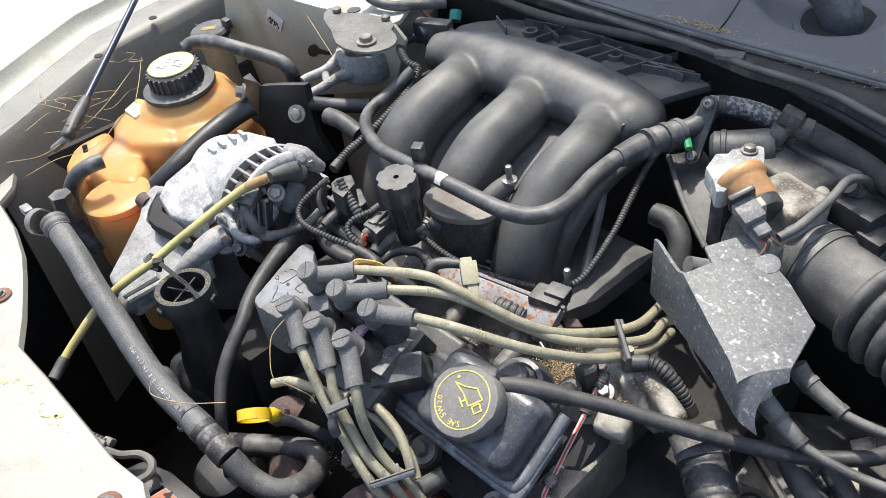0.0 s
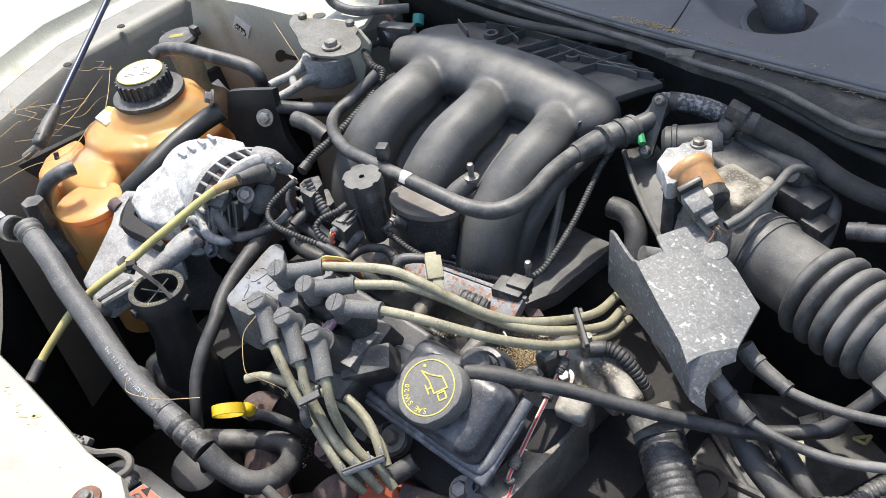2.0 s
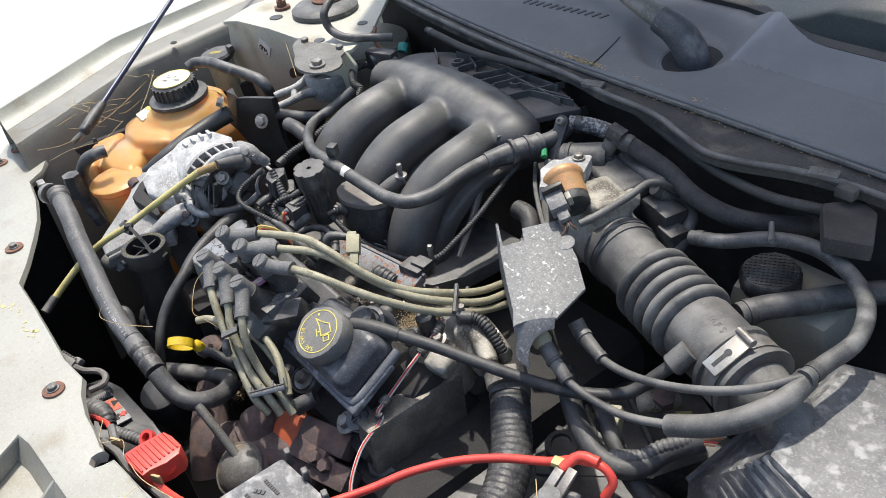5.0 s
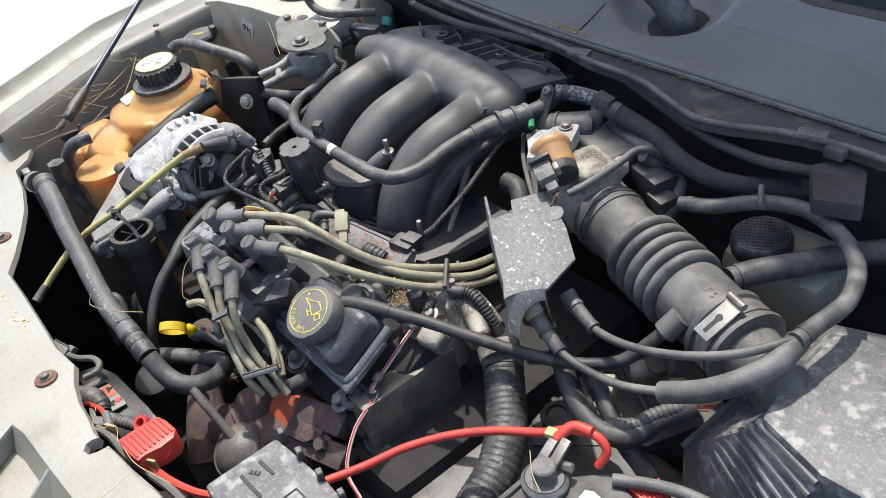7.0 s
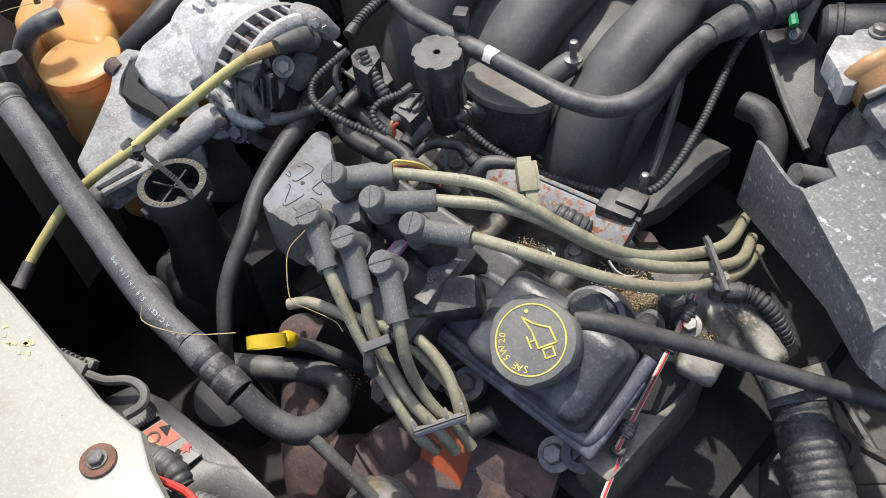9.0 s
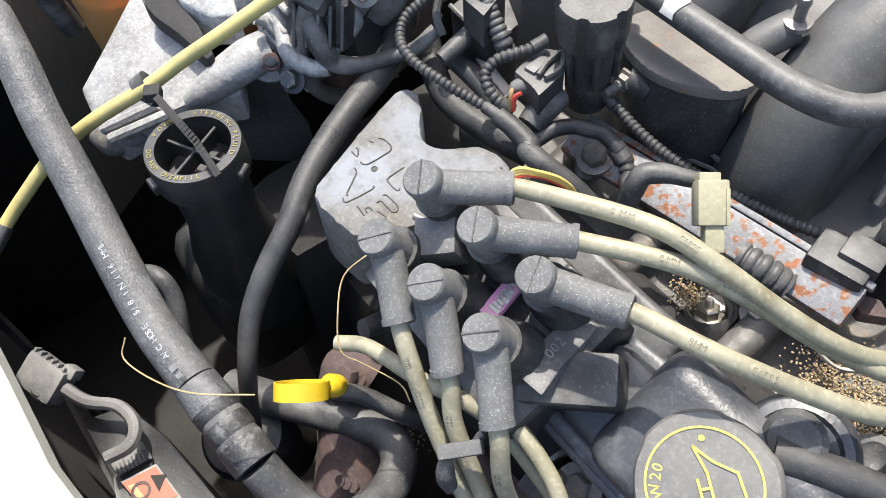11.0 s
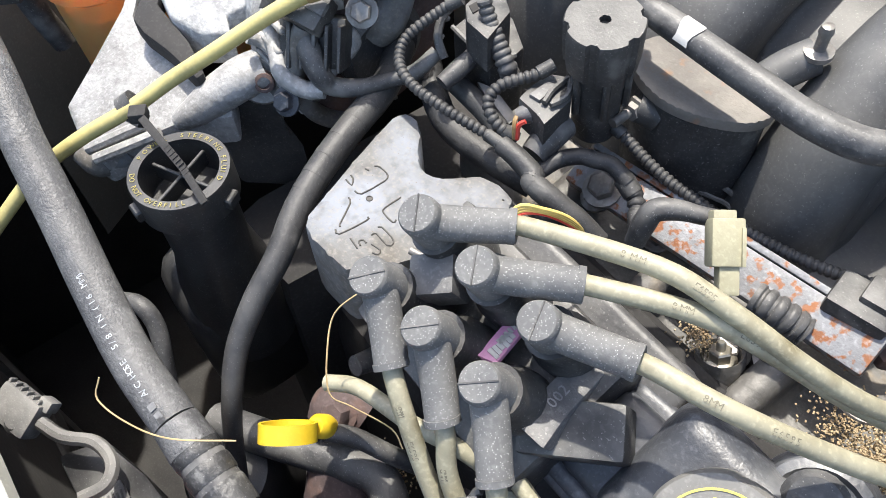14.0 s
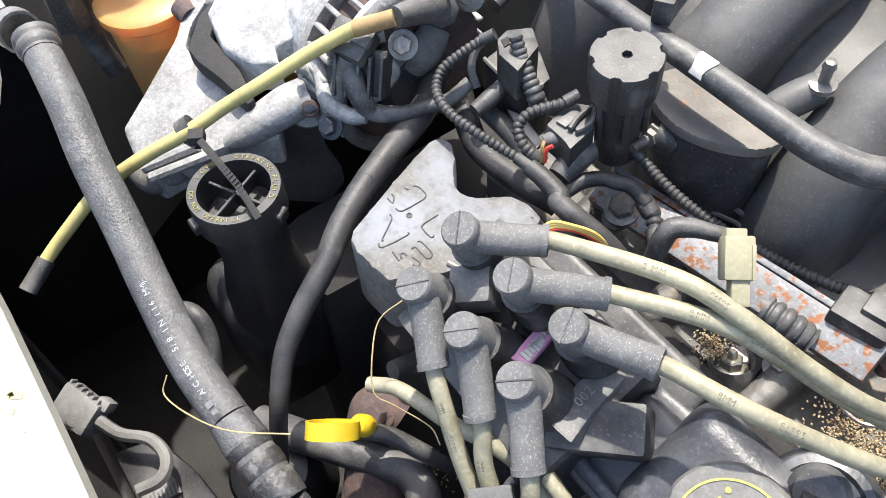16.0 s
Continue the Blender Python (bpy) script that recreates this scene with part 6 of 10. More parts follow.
    part("plug_latch", block(aim((-0.6634, 0.3094, 0.98), (0.3, -0.4, 0.85), (1, 0.3, 0)), 0.012, 0.008, 0.006, 0.001), GREY_PLASTIC, plug)
    part("plug_lead", tube([(-0.6778, 0.3033, 0.968), (-0.6636, 0.2976, 0.96), (-0.6516, 0.2956, 0.95), (-0.6462, 0.3002, 0.94), (-0.637, 0.3132, 0.938), (-0.6315, 0.3298, 0.938), (-0.6237, 0.3428, 0.942), (-0.6213, 0.358, 0.95)], [0.0085, 0.0075, 0.006, 0.005, 0.0048, 0.0045], 12, 5), RUBBER, t, "taped regulator lead")
    hexagon_bolt(t, (-0.6461, 0.3268, 0.98), (0.6, -0.5, 0.6), 0.0062, 0.009, 1.5)
    hexagon_bolt(t, (-0.6498, 0.3681, 0.998), (0.7, -0.3, 0.6), 0.0045, 0.006, 1.4)
    hexagon_bolt(t, (-0.6557, 0.3798, 0.985), (0.9, -0.3, 0.3), 0.0045, 0.007, 1.4)
    hexagon_bolt(t, (-0.6622, 0.2769, 0.93), (0.3, -0.7, 0.6), 0.006, 0.008, 1.5, COVER)
    part("casting_web", tube([(-0.6657, 0.3438, 0.945), (-0.6603, 0.3514, 0.955), (-0.6627, 0.3621, 0.965)], [0.012, 0.012, 0.01], 12, 3), CASTING, t)
    part("lower_boss", lathe([(0.02, -0.01), (0.02, 0.002), (0.014, 0.005), (0.008, 0.004), (0, 0.004)], aim((-0.6801, 0.2928, 0.93), (0.4, -0.6, 0.7)), 22), CASTING, t)


def alternator_bracket():
    t = thing("alternator_bracket", (-0.77, 0.24, 0.8), "pale cast aluminium alternator bracket", "bracket")
    wall = bmesh.new()
    slab([(-0.8452, 0.2606, 0.9317), (-0.8415, 0.2743, 0.938), (-0.8247, 0.2806, 0.9395), (-0.8102, 0.2818, 0.9387), (-0.8278, 0.2699, 0.9346), (-0.8223, 0.2522, 0.9255), (-0.8114, 0.2402, 0.9186), (-0.792, 0.2409, 0.9171), (-0.766, 0.2455, 0.9169), (-0.743, 0.2486, 0.9163), (-0.7253, 0.2526, 0.9166), (-0.7181, 0.2652, 0.922), (-0.6899, 0.2503, 0.9121), (-0.7177, 0.2244, 0.9021), (-0.7349, 0.1948, 0.8894), (-0.7428, 0.173, 0.8795), (-0.7639, 0.1675, 0.8788), (-0.8002, 0.1731, 0.885), (-0.8115, 0.2045, 0.9013), (-0.8249, 0.2379, 0.9188)], 0.022, 0.004, bm=wall)
    part("wall", wall, ALUMINIUM, t)
    part("ridge", tube([(-0.7222, 0.2257, 0.9), (-0.7143, 0.2352, 0.908), (-0.7077, 0.2521, 0.918), (-0.702, 0.2686, 0.926), (-0.6981, 0.2816, 0.929)], [0.008, 0.012, 0.015, 0.016, 0.015], 16, 5, flat=0.8), ALUMINIUM, t)
    part("boss", lathe([(0.016, -0.016), (0.0165, -0.002), (0.014, 0.002), (0.008, 0.003), (0, 0.003)], aim((-0.6924, 0.275, 0.926), (0.75, -0.45, 0.4)), 22), ALUMINIUM, t)
    part("face", slab([(-0.7248, 0.2423, 0.893), (-0.7028, 0.2666, 0.915), (-0.6926, 0.2808, 0.923), (-0.6893, 0.2804, 0.91), (-0.6919, 0.2819, 0.89), (-0.6892, 0.2902, 0.86), (-0.7029, 0.2771, 0.83), (-0.7102, 0.2454, 0.85)], 0.016, 0.003), TRANS, t)
    # Black slab on the wall, painted as the shade inside the cut-out.
    part("cavity_shade", slab([(-0.785, 0.2347, 0.936), (-0.8114, 0.2559, 0.937), (-0.8199, 0.2704, 0.938), (-0.8104, 0.2821, 0.939), (-0.796, 0.2836, 0.939), (-0.7977, 0.2638, 0.939), (-0.7852, 0.2532, 0.938), (-0.7421, 0.2533, 0.936), (-0.7122, 0.2481, 0.934), (-0.7126, 0.2427, 0.932), (-0.7475, 0.2401, 0.932), (-0.7703, 0.235, 0.934)], 0.012, 0.002), BLACK, t)
    part("foot", tube([(-0.768, 0.1667, 0.872), (-0.7571, 0.1712, 0.868), (-0.7502, 0.1806, 0.87), (-0.7401, 0.1931, 0.878)], [0.009, 0.011, 0.009, 0.007], 12, 4), CASTING, t)
    for a, b in (((-0.7518, 0.1688, 0.886), (-0.7334, 0.2058, 0.9)), ((-0.7423, 0.1697, 0.884), (-0.7219, 0.2103, 0.898))):
        part("rib", tube([a, b], 0.004, 8, 1), ALUMINIUM, t)
    part("bolt", lathe([(0.0062, -0.01), (0.0062, 0.009), (0.004, 0.0095), (0.004, 0.006), (0, 0.006)], aim((-0.6909, 0.2773, 0.927), (0.75, -0.45, 0.4)), 14), RUST, t, "rusty hollow bolt end")
    part("pin", lathe([(0.009, -0.01), (0.009, 0.004), (0.007, 0.006), (0, 0.006)], aim((-0.8418, 0.2557, 0.925), (-0.9, -0.1, 0.2)), 16), RUST, t)


def yellow_tube():
    t = thing("yellow_tube", (-0.7141, 0.2032, 0.935), "faded yellow plastic tube with black tape ends", "tube")
    pts = [(-0.6484, 0.324, 1), (-0.6604, 0.3062, 0.995), (-0.6761, 0.2807, 0.98), (-0.6885, 0.249, 0.964), (-0.7002, 0.2241, 0.95), (-0.7069, 0.2007, 0.939), (-0.7189, 0.166, 0.925), (-0.7318, 0.1358, 0.905), (-0.7338, 0.1065, 0.885), (-0.7327, 0.0842, 0.87), (-0.7231, 0.0643, 0.862)]
    part("tubing", tube(pts, 0.0046, 12, 5), YELLOW_TUBE, t)
    part("tape", tube([pts[-2], pts[-1]], 0.006, 10, 1), RUBBER, t)
    part("stained_end", tube([(-0.6617, 0.3033, 0.994), (-0.6484, 0.324, 1)], 0.0052, 12, 1), BROWN_PLASTIC, t, "browned tube end")
    k = part("clip", lathe([(0.0085, -0.0045), (0.0085, 0.0045), (0.0052, 0.0045), (0.0052, -0.0045)], aim((-0.7116, 0.2002, 0.936), Vector(pts[5]) - Vector(pts[4])), 20), PLASTIC, t, "black plastic tie loop")
    part("clip_lock", block(aim((-0.7061, 0.2023, 0.93), (0.3, -0.6, 0.7), (1, 0.3, 0)), 0.012, 0.009, 0.008, 0.0015), PLASTIC, k)


def power_steering():
    t = thing("power_steering_reservoir", (-0.665, 0.205, 0.75), "black plastic power steering reservoir with embossed screw cap", "reservoir")
    c = Vector((-0.6496, 0.2009, 0.9363))
    m = aim(c - Vector((0, 0, 0.006)), (0, 0, 1), (1, 0.2, 0))
    part("body", lathe([(0.034, -0.16), (0.03, -0.09), (0.0235, -0.06), (0.0235, -0.018)], m, 28), JET, t)
    part("tank", block(aim(c + Vector((-0.02, 0.0, -0.245)), (0, 0, 1), (1, 0, 0)), 0.09, 0.075, 0.13, 0.03, 4), JET, t)
    cap = part("cap", lathe([(0.026, -0.018), (0.029, -0.016), (0.029, 0.004), (0.0283, 0.0056), (0.0225, 0.0056), (0.0218, -0.017), (0, -0.017)], m, 48), JET, t, "open ribbed screw cap")
    for k in range(2):
        part("cross_rib", block(m @ Matrix.Rotation(radians(15 + 90 * k), 4, "Z") @ Matrix.Translation((0, 0, -0.01)), 0.041, 0.0022, 0.011, 0.0005, 1), JET, cap)
    for k in range(3):
        part("lug", block(m @ Matrix.Rotation(radians(20 + 120 * k), 4, "Z") @ Matrix.Translation((0.0295, 0, -0.012)), 0.006, 0.01, 0.008, 0.001, 1), JET, cap)
    turn = m @ Matrix.Rotation(radians(53) - math.atan2(0.2, 1), 4, "Z")
    def ring(text, a0, a1, outward):
        def place(i):
            a = radians(a0 + (a1 - a0) * (i + 0.5) / len(text))
            p = turn @ Vector((0.0252 * math.cos(a), 0.0252 * math.sin(a), 0.0061))
            r = a - math.pi / 2 if outward else a + math.pi / 2
            return Matrix.Translation(p) @ turn.to_3x3().to_4x4() @ Matrix.Rotation(r, 4, "Z") @ Matrix.Translation((-0.0011, -0.0015, 0))
        lettering(text, place, 0.0042, "embossed_lettering", FADED_YELLOW, cap)
    ring("POWER", 165, 115, True)
    ring("STEERING FLUID", 100, -20, True)
    ring("DO NOT OVERFILL", 185, 290, False)
    tie = thing("cable_tie", (-0.6799, 0.2042, 0.945), "black ridged cable tie hanging from the yellow tube", "cable tie")
    a, b, c2 = Vector((-0.6865, 0.2006, 0.945)), Vector((-0.6412, 0.2022, 0.9435)), Vector((-0.6145, 0.201, 0.9395))
    part("strap", block(aim(mid(a, b), (0.1, -0.3, 1), b - a), (b - a).length, 0.0046, 0.002, 0.0005), BLACK, tie)
    part("strap", block(aim(mid(b, c2), (0.1, -0.3, 1), c2 - b), (c2 - b).length, 0.0042, 0.002, 0.0005), BLACK, tie)
    for i in range(22):
        p = a.lerp(b, (i + 0.5) / 14) if i < 14 else b.lerp(c2, (i - 13.5) / 8)
        part("ridge", block(aim(p + Vector((0, 0, 0.0014)), (0.1, -0.3, 1), b - a), 0.0006, 0.0036, 0.0006, 0, 1), BLACK, tie)
    part("head", block(aim((-0.692, 0.2, 0.942), (0, 0, 1), (1, -0.6, 0)), 0.009, 0.01, 0.007, 0.001), BLACK, tie)


def coolant_hose():
    t = thing("coolant_hose", (-0.65, 0.14, 0.85), "printed grey-black coolant hose with crimped ferrule and return bend", "hose")
    pts = [(-0.8165, 0.1509, 0.9689), (-0.762, 0.146, 0.955), (-0.722, 0.14, 0.94), (-0.676, 0.136, 0.922), (-0.63, 0.131, 0.905), (-0.585, 0.128, 0.892), (-0.545, 0.13, 0.884)]
    part("hose", tube(pts, 0.0122, 18, 6), HOSE, t)
    a, b = Vector(pts[-1]), Vector((-0.4912, 0.1328, 0.868))
    for u, w in ((0.24, 0.42), (0.48, 0.66), (0.72, 1.0)):
        part("ferrule", tube([a.lerp(b, u), a.lerp(b, u + 0.03), a.lerp(b, w - 0.03), a.lerp(b, w)], [0.0128, 0.0138, 0.0138, 0.0126], 20, 1), OLD_HOSE, t, "crimped dusty ferrule")
    part("ferrule_core", tube([a.lerp(b, 0.2), b], 0.0124, 18, 1), RUBBER, t)
    part("hose_end", tube([a, a + (b - a) * 0.3], [0.0124, 0.0135, 0.0135], 18, 2), HOSE, t)
    part("bend", tube([b] + [(-0.47, 0.1376, 0.85), (-0.4504, 0.1491, 0.838), (-0.4478, 0.174, 0.826), (-0.4616, 0.1982, 0.816), (-0.4812, 0.2047, 0.812), (-0.5013, 0.1957, 0.81), (-0.5254, 0.1796, 0.808), (-0.5508, 0.163, 0.805), (-0.5822, 0.1467, 0.795)], 0.0112, 14, 6), RUBBER, t, "dusty black return bend")
    part("end_cuff", tube([pts[0], Vector(pts[0]).lerp(Vector(pts[1]), 0.3)], [0.0145, 0.0145, 0.013], 16, 1, ribs=0.006, rib_depth=0.001), RUBBER, t)
    line = smooth_line(pts, 24)
    def nearest(p):
        return min(range(len(line)), key=lambda i: (line[i] - Vector(p)).length)
    def along(start, pace):
        def place(i):
            k = max(1.0, min(start - i * pace, len(line) - 2.0))
            j = int(k)
            p, d = line[j].lerp(line[j + 1], k - j), (line[j] - line[j + 1]).normalized()
            want = Vector((0.42, -0.38, 1))
            up = (want - d * d.dot(want)).normalized()
            return aim(p + up * 0.0121, up, d) @ Matrix.Translation((0, -0.0022, 0))
        return place
    k0, k1 = nearest((-0.5576, 0.1199, 0.9)), nearest((-0.6381, 0.1256, 0.915))
    text = "A/C HOSE  5/8 IN (16 MM)"
    lettering(text, along(k0, (k0 - k1) / len(text)), 0.0052, "printed_lettering", PRINT, t)
    for k in range(6):
        part("print_bar", block(along(k0 + 4 + k * 3.4, 0)(0) @ Matrix.Translation((0, 0.0022, 0.0003)), 0.0038, 0.0042 - 0.0006 * (k % 2), 0.0003, 0, 1), HOSE_PRINT, t)
    s = thing("hose_end_clamp", (-0.87, 0.1425, 0.95), "dull steel spring clamp at the end of the coolant hose", "clamp")
    part("band", lathe([(0.015, -0.006), (0.015, 0.006), (0.013, 0.006), (0.013, -0.006)], aim((-0.8527, 0.1452, 0.955), (1, 0.2, 0.2)), 20), BOLT, s)
    part("screw", block(aim((-0.8699, 0.1417, 0.96), (0, 0, 1)), 0.018, 0.01, 0.01, 0.002), BOLT, s)
    solo("bolt_cap", lathe([(0.015, -0.03), (0.013, 0.0), (0.013, 0.006), (0, 0.007)], aim((-0.8957, 0.1849, 0.945), (0, 0, 1)), 6), PLASTIC, "black hexagonal sensor cap", "cap")


# ---- ignition ----
TOWER = Vector((0.0, -0.42, 0.9)).normalized()


def spark_wire(elbow, barrel_end, wire, label):
    t = thing("spark_plug_wire", elbow, label, "spark plug wire", group="spark plug wires")
    e, b = Vector(elbow), Vector(barrel_end)
    d = (b - e).normalized()
    boot = part("boot", lathe([(0.0106, -0.036), (0.0097, -0.013), (0.0094, -0.0008), (0.009, 0.0008), (0.0083, 0.0016), (0, 0.0018)], aim(e, TOWER, d), 32), BOOT, t, "speckled grey rubber boot")
    part("barrel", tube([e - TOWER * 0.009 + d * 0.004, e.lerp(b, 0.5) - TOWER * 0.008, b - TOWER * 0.004], [0.0082, 0.0081, 0.0079, 0.0077], 24, 3), BOOT, boot)
    side = d.cross(TOWER).normalized()
    part("slot", block(aim(e + TOWER * 0.0016, TOWER, side), 0.0175, 0.0007, 0.0006, 0, 1), PLASTIC, boot)
    part("collar", tube([b - TOWER * 0.004 - d * 0.003, b - TOWER * 0.004], 0.0081, 24, 1), BOOT, boot)
    start = b - d * 0.006 - TOWER * 0.004
    run = [start, start + d * 0.012] + [Vector(p) for p in wire]
    w = part("wire", tube(run, 0.0045, 12, 6), WIRE, t)
    line = smooth_line(run, 14)
    def at(k):
        j = min(int(k), len(line) - 2)
        p, f = line[j].lerp(line[j + 1], k - j), (line[j + 1] - line[j]).normalized()
        want = Vector((0.1, -0.45, 0.9))
        up = (want - f * f.dot(want)).normalized()
        return aim(p + up * 0.0043, up, f) @ Matrix.Translation((0, -0.0015, 0))
    for text, first, pace in (("8MM", 24, 0.9), ("E6595", 34, 0.9)):
        lettering(text, lambda i: at(first + i * pace), 0.0042, "faded_print", TAN_PRINT, w)
    return t


def ignition():
    lab = "tan spark plug wire with speckled grey boot"
    A, B, C_ = Vector((-0.503, 0.2625, 0.995)), Vector((-0.469, 0.267, 0.9905)), Vector((-0.437, 0.274, 0.981))
    D, E, F = Vector((-0.5, 0.2325, 0.979)), Vector((-0.467, 0.2365, 0.976)), Vector((-0.4335, 0.241, 0.972))
    spark_wire(A, (-0.475, 0.292, 0.993), [(-0.4207, 0.3232, 0.994), (-0.3896, 0.3328, 0.99), (-0.3589, 0.3472, 0.973), (-0.3328, 0.3669, 0.953), (-0.3162, 0.3918, 0.936), (-0.2972, 0.4317, 0.92), (-0.2916, 0.4679, 0.905), (-0.302, 0.5175, 0.885)], lab)
    spark_wire(B, (-0.437, 0.297, 0.988), [(-0.3972, 0.326, 0.984), (-0.3669, 0.342, 0.974), (-0.3404, 0.3611, 0.954), (-0.312, 0.3865, 0.934), (-0.287, 0.4263, 0.916), (-0.2765, 0.4595, 0.903), (-0.2865, 0.501, 0.885)], lab)
    spark_wire(C_, (-0.399, 0.293, 0.981), [(-0.3634, 0.3053, 0.981), (-0.3341, 0.3266, 0.967), (-0.3074, 0.3514, 0.951), (-0.2894, 0.3888, 0.925), (-0.2782, 0.423, 0.908), (-0.2727, 0.4595, 0.893), (-0.2787, 0.5027, 0.875)], lab)
    spark_wire(D, (-0.469, 0.219, 0.958), [(-0.4533, 0.2151, 0.942), (-0.4346, 0.2105, 0.92), (-0.4089, 0.2061, 0.896), (-0.372, 0.2006, 0.868), (-0.3587, 0.207, 0.845)], lab)
    spark_wire(E, (-0.438, 0.223, 0.95), [(-0.4238, 0.2161, 0.927), (-0.4028, 0.2121, 0.903), (-0.382, 0.2096, 0.885), (-0.3627, 0.2121, 0.87), (-0.3477, 0.2168, 0.845)], lab)
    spark_wire(F, (-0.404, 0.224, 0.95), [(-0.3913, 0.2178, 0.922), (-0.3846, 0.2196, 0.892), (-0.3694, 0.2217, 0.872), (-0.3588, 0.2267, 0.862), (-0.3434, 0.2286, 0.84)], lab)
    for pts in ([(-0.5132, 0.2028, 0.89), (-0.4977, 0.2138, 0.895), (-0.4644, 0.2225, 0.9), (-0.4379, 0.2339, 0.9), (-0.4176, 0.2411, 0.89), (-0.3906, 0.2421, 0.88), (-0.3691, 0.2412, 0.872), (-0.3519, 0.2331, 0.86)], [(-0.4262, 0.2439, 0.9), (-0.405, 0.2451, 0.898), (-0.3823, 0.2431, 0.89), (-0.3679, 0.2382, 0.88), (-0.3569, 0.2326, 0.868)]):
        w = thing("spark_plug_wire", pts[0], "bare tan spark plug wire looping down", "spark plug wire", group="spark plug wires")
        part("wire", tube(pts, 0.0045, 12, 6), WIRE, w)
    c = thing("wire_comb", (-0.3608, 0.2153, 0.872), "pale grey plastic comb separating three wires", "wire separator")
    a, b = Vector((-0.3671, 0.1967, 0.874)), Vector((-0.3479, 0.23, 0.878))
    f = Vector((-0.3531, 0.2324, 0.884)) - b
    part("bar", block(aim(mid(a, b), f.cross(b - a), b - a), (b - a).length, 0.006, 0.007, 0.001, 1), COMB, c)
    for u in (0.02, 0.34, 0.67, 0.98):
        p = a.lerp(b, u)
        part("tooth", block(aim(p + f * 0.6, f.cross(b - a), f), f.length * 1.3, 0.0022, 0.006, 0.0005, 1), COMB, c)
    part("bar", tube([a + f * 0.05 + Vector((0, 0, 0.004)), b + f * 0.05 + Vector((0, 0, 0.004))], 0.0012, 6, 1), PLASTIC, c)
    k = thing("wire_clip", (-0.2847, 0.4312, 0.92), "black plastic clip holding three wires side by side", "wire clip")
    part("bar", tube([(-0.2964, 0.4385, 0.928), (-0.2607, 0.4068, 0.928)], 0.0028, 6, 1), PLASTIC, k)
    part("bar", tube([(-0.3071, 0.4598, 0.905), (-0.2699, 0.4266, 0.905)], 0.0028, 6, 1), PLASTIC, k)
    tie = thing("cable_tie", (-0.4123, 0.2117, 0.93), "grey cable tie round two wires", "cable tie")
    a, b = Vector((-0.4169, 0.2017, 0.928)), Vector((-0.4048, 0.2199, 0.93))
    part("loop", block(aim(mid(a, b), (0, -0.5, 1), b - a), (b - a).length, 0.007, 0.004, 0.001), DUSTY_RUBBER, tie)
    part("tail", tube([(-0.4087, 0.2155, 0.931), (-0.4089, 0.2194, 0.936), (-0.4079, 0.2215, 0.938)], 0.002, 6, 3), DUSTY_RUBBER, tie)
    part("head", tube([(-0.4139, 0.2035, 0.922), (-0.4107, 0.2001, 0.912), (-0.4085, 0.2005, 0.905)], [0.0035, 0.005, 0.004], 10, 3), DUSTY_RUBBER, tie)
    tie = thing("wire_clamp", (-0.3921, 0.25, 0.85), "black clamp fixing a wire to a stud", "clamp")
    part("strap", block(aim((-0.3917, 0.2447, 0.858), (0, -0.5, 0.9), (1, 0.1, 0)), 0.015, 0.011, 0.012, 0.002), PLASTIC, tie)
    part("knob", lathe([(0.0055, -0.006), (0.006, 0.0), (0.005, 0.003), (0, 0.004)], aim((-0.3883, 0.2517, 0.862), (0.2, -0.5, 0.9)), 16), DUSTY_RUBBER, tie)
    w = thing("plug_well", (-0.3903, 0.2707, 0.82), "steel ring round a spark plug well", "ring")
    wm = aim((-0.3881, 0.2665, 0.835), (0.2, -0.5, 0.85))
    part("ring", lathe([(0.0165, -0.02), (0.017, 0.0), (0.0145, 0.002), (0.013, 0.0), (0.0125, -0.02)], wm, 28), BOLT, w)
    part("plug", lathe([(0.009, -0.02), (0.008, 0.004), (0.005, 0.006), (0, 0.006)], wm, 18), BLACK, w)
    coil = thing("ignition_coil", (-0.47, 0.256, 0.9), "dusty black ignition coil pack with pink label", "ignition coil")
    part("body", block(aim((-0.472, 0.29, 0.885), TOWER, (1, 0, 0)), 0.125, 0.085, 0.04, 0.006), PLASTIC, coil)
    for p in (A, B, C_, D, E, F):
        part("tower", lathe([(0.016, -0.065), (0.015, -0.04), (0.0122, -0.036), (0.0122, -0.02)], aim(p, TOWER), 20), PLASTIC, coil)
    q = aim((-0.4922, 0.2685, 0.945), TOWER, (1, 1.2, 0))
    conn = part("connector", block(q, 0.022, 0.02, 0.022, 0.002), GREY_PLASTIC, coil)
    part("latch", block(q @ Matrix.Translation((0.0, 0, 0.012)), 0.012, 0.007, 0.003, 0.0006), PLASTIC, conn)
    top = [(-0.4246, 0.252, 0.934), (-0.4295, 0.2824, 0.934), (-0.4295, 0.3007, 0.934), (-0.4169, 0.3027, 0.934), (-0.4113, 0.2703, 0.934), (-0.4064, 0.254, 0.934)]
    module = part("module", slab(top, 0.03, 0.002, down=-TOWER), GREY_PLASTIC, coil, "grey ignition module")
    lx = Vector((-0.4195, 0.2801, 0.934)) - Vector((-0.4183, 0.27, 0.934))
    lettering("002", lambda i: aim(Vector((-0.4177, 0.2698, 0.9345)).lerp(Vector((-0.4195, 0.2804, 0.9345)), i / 2.6), (0, -0.1, 1), lx), 0.0075, "moulded_number", FADED_WHITE, module)
    part("side_block", block(aim((-0.4086, 0.2845, 0.9), TOWER, (1, 1, 0)), 0.05, 0.026, 0.03, 0.003), PLASTIC, coil)
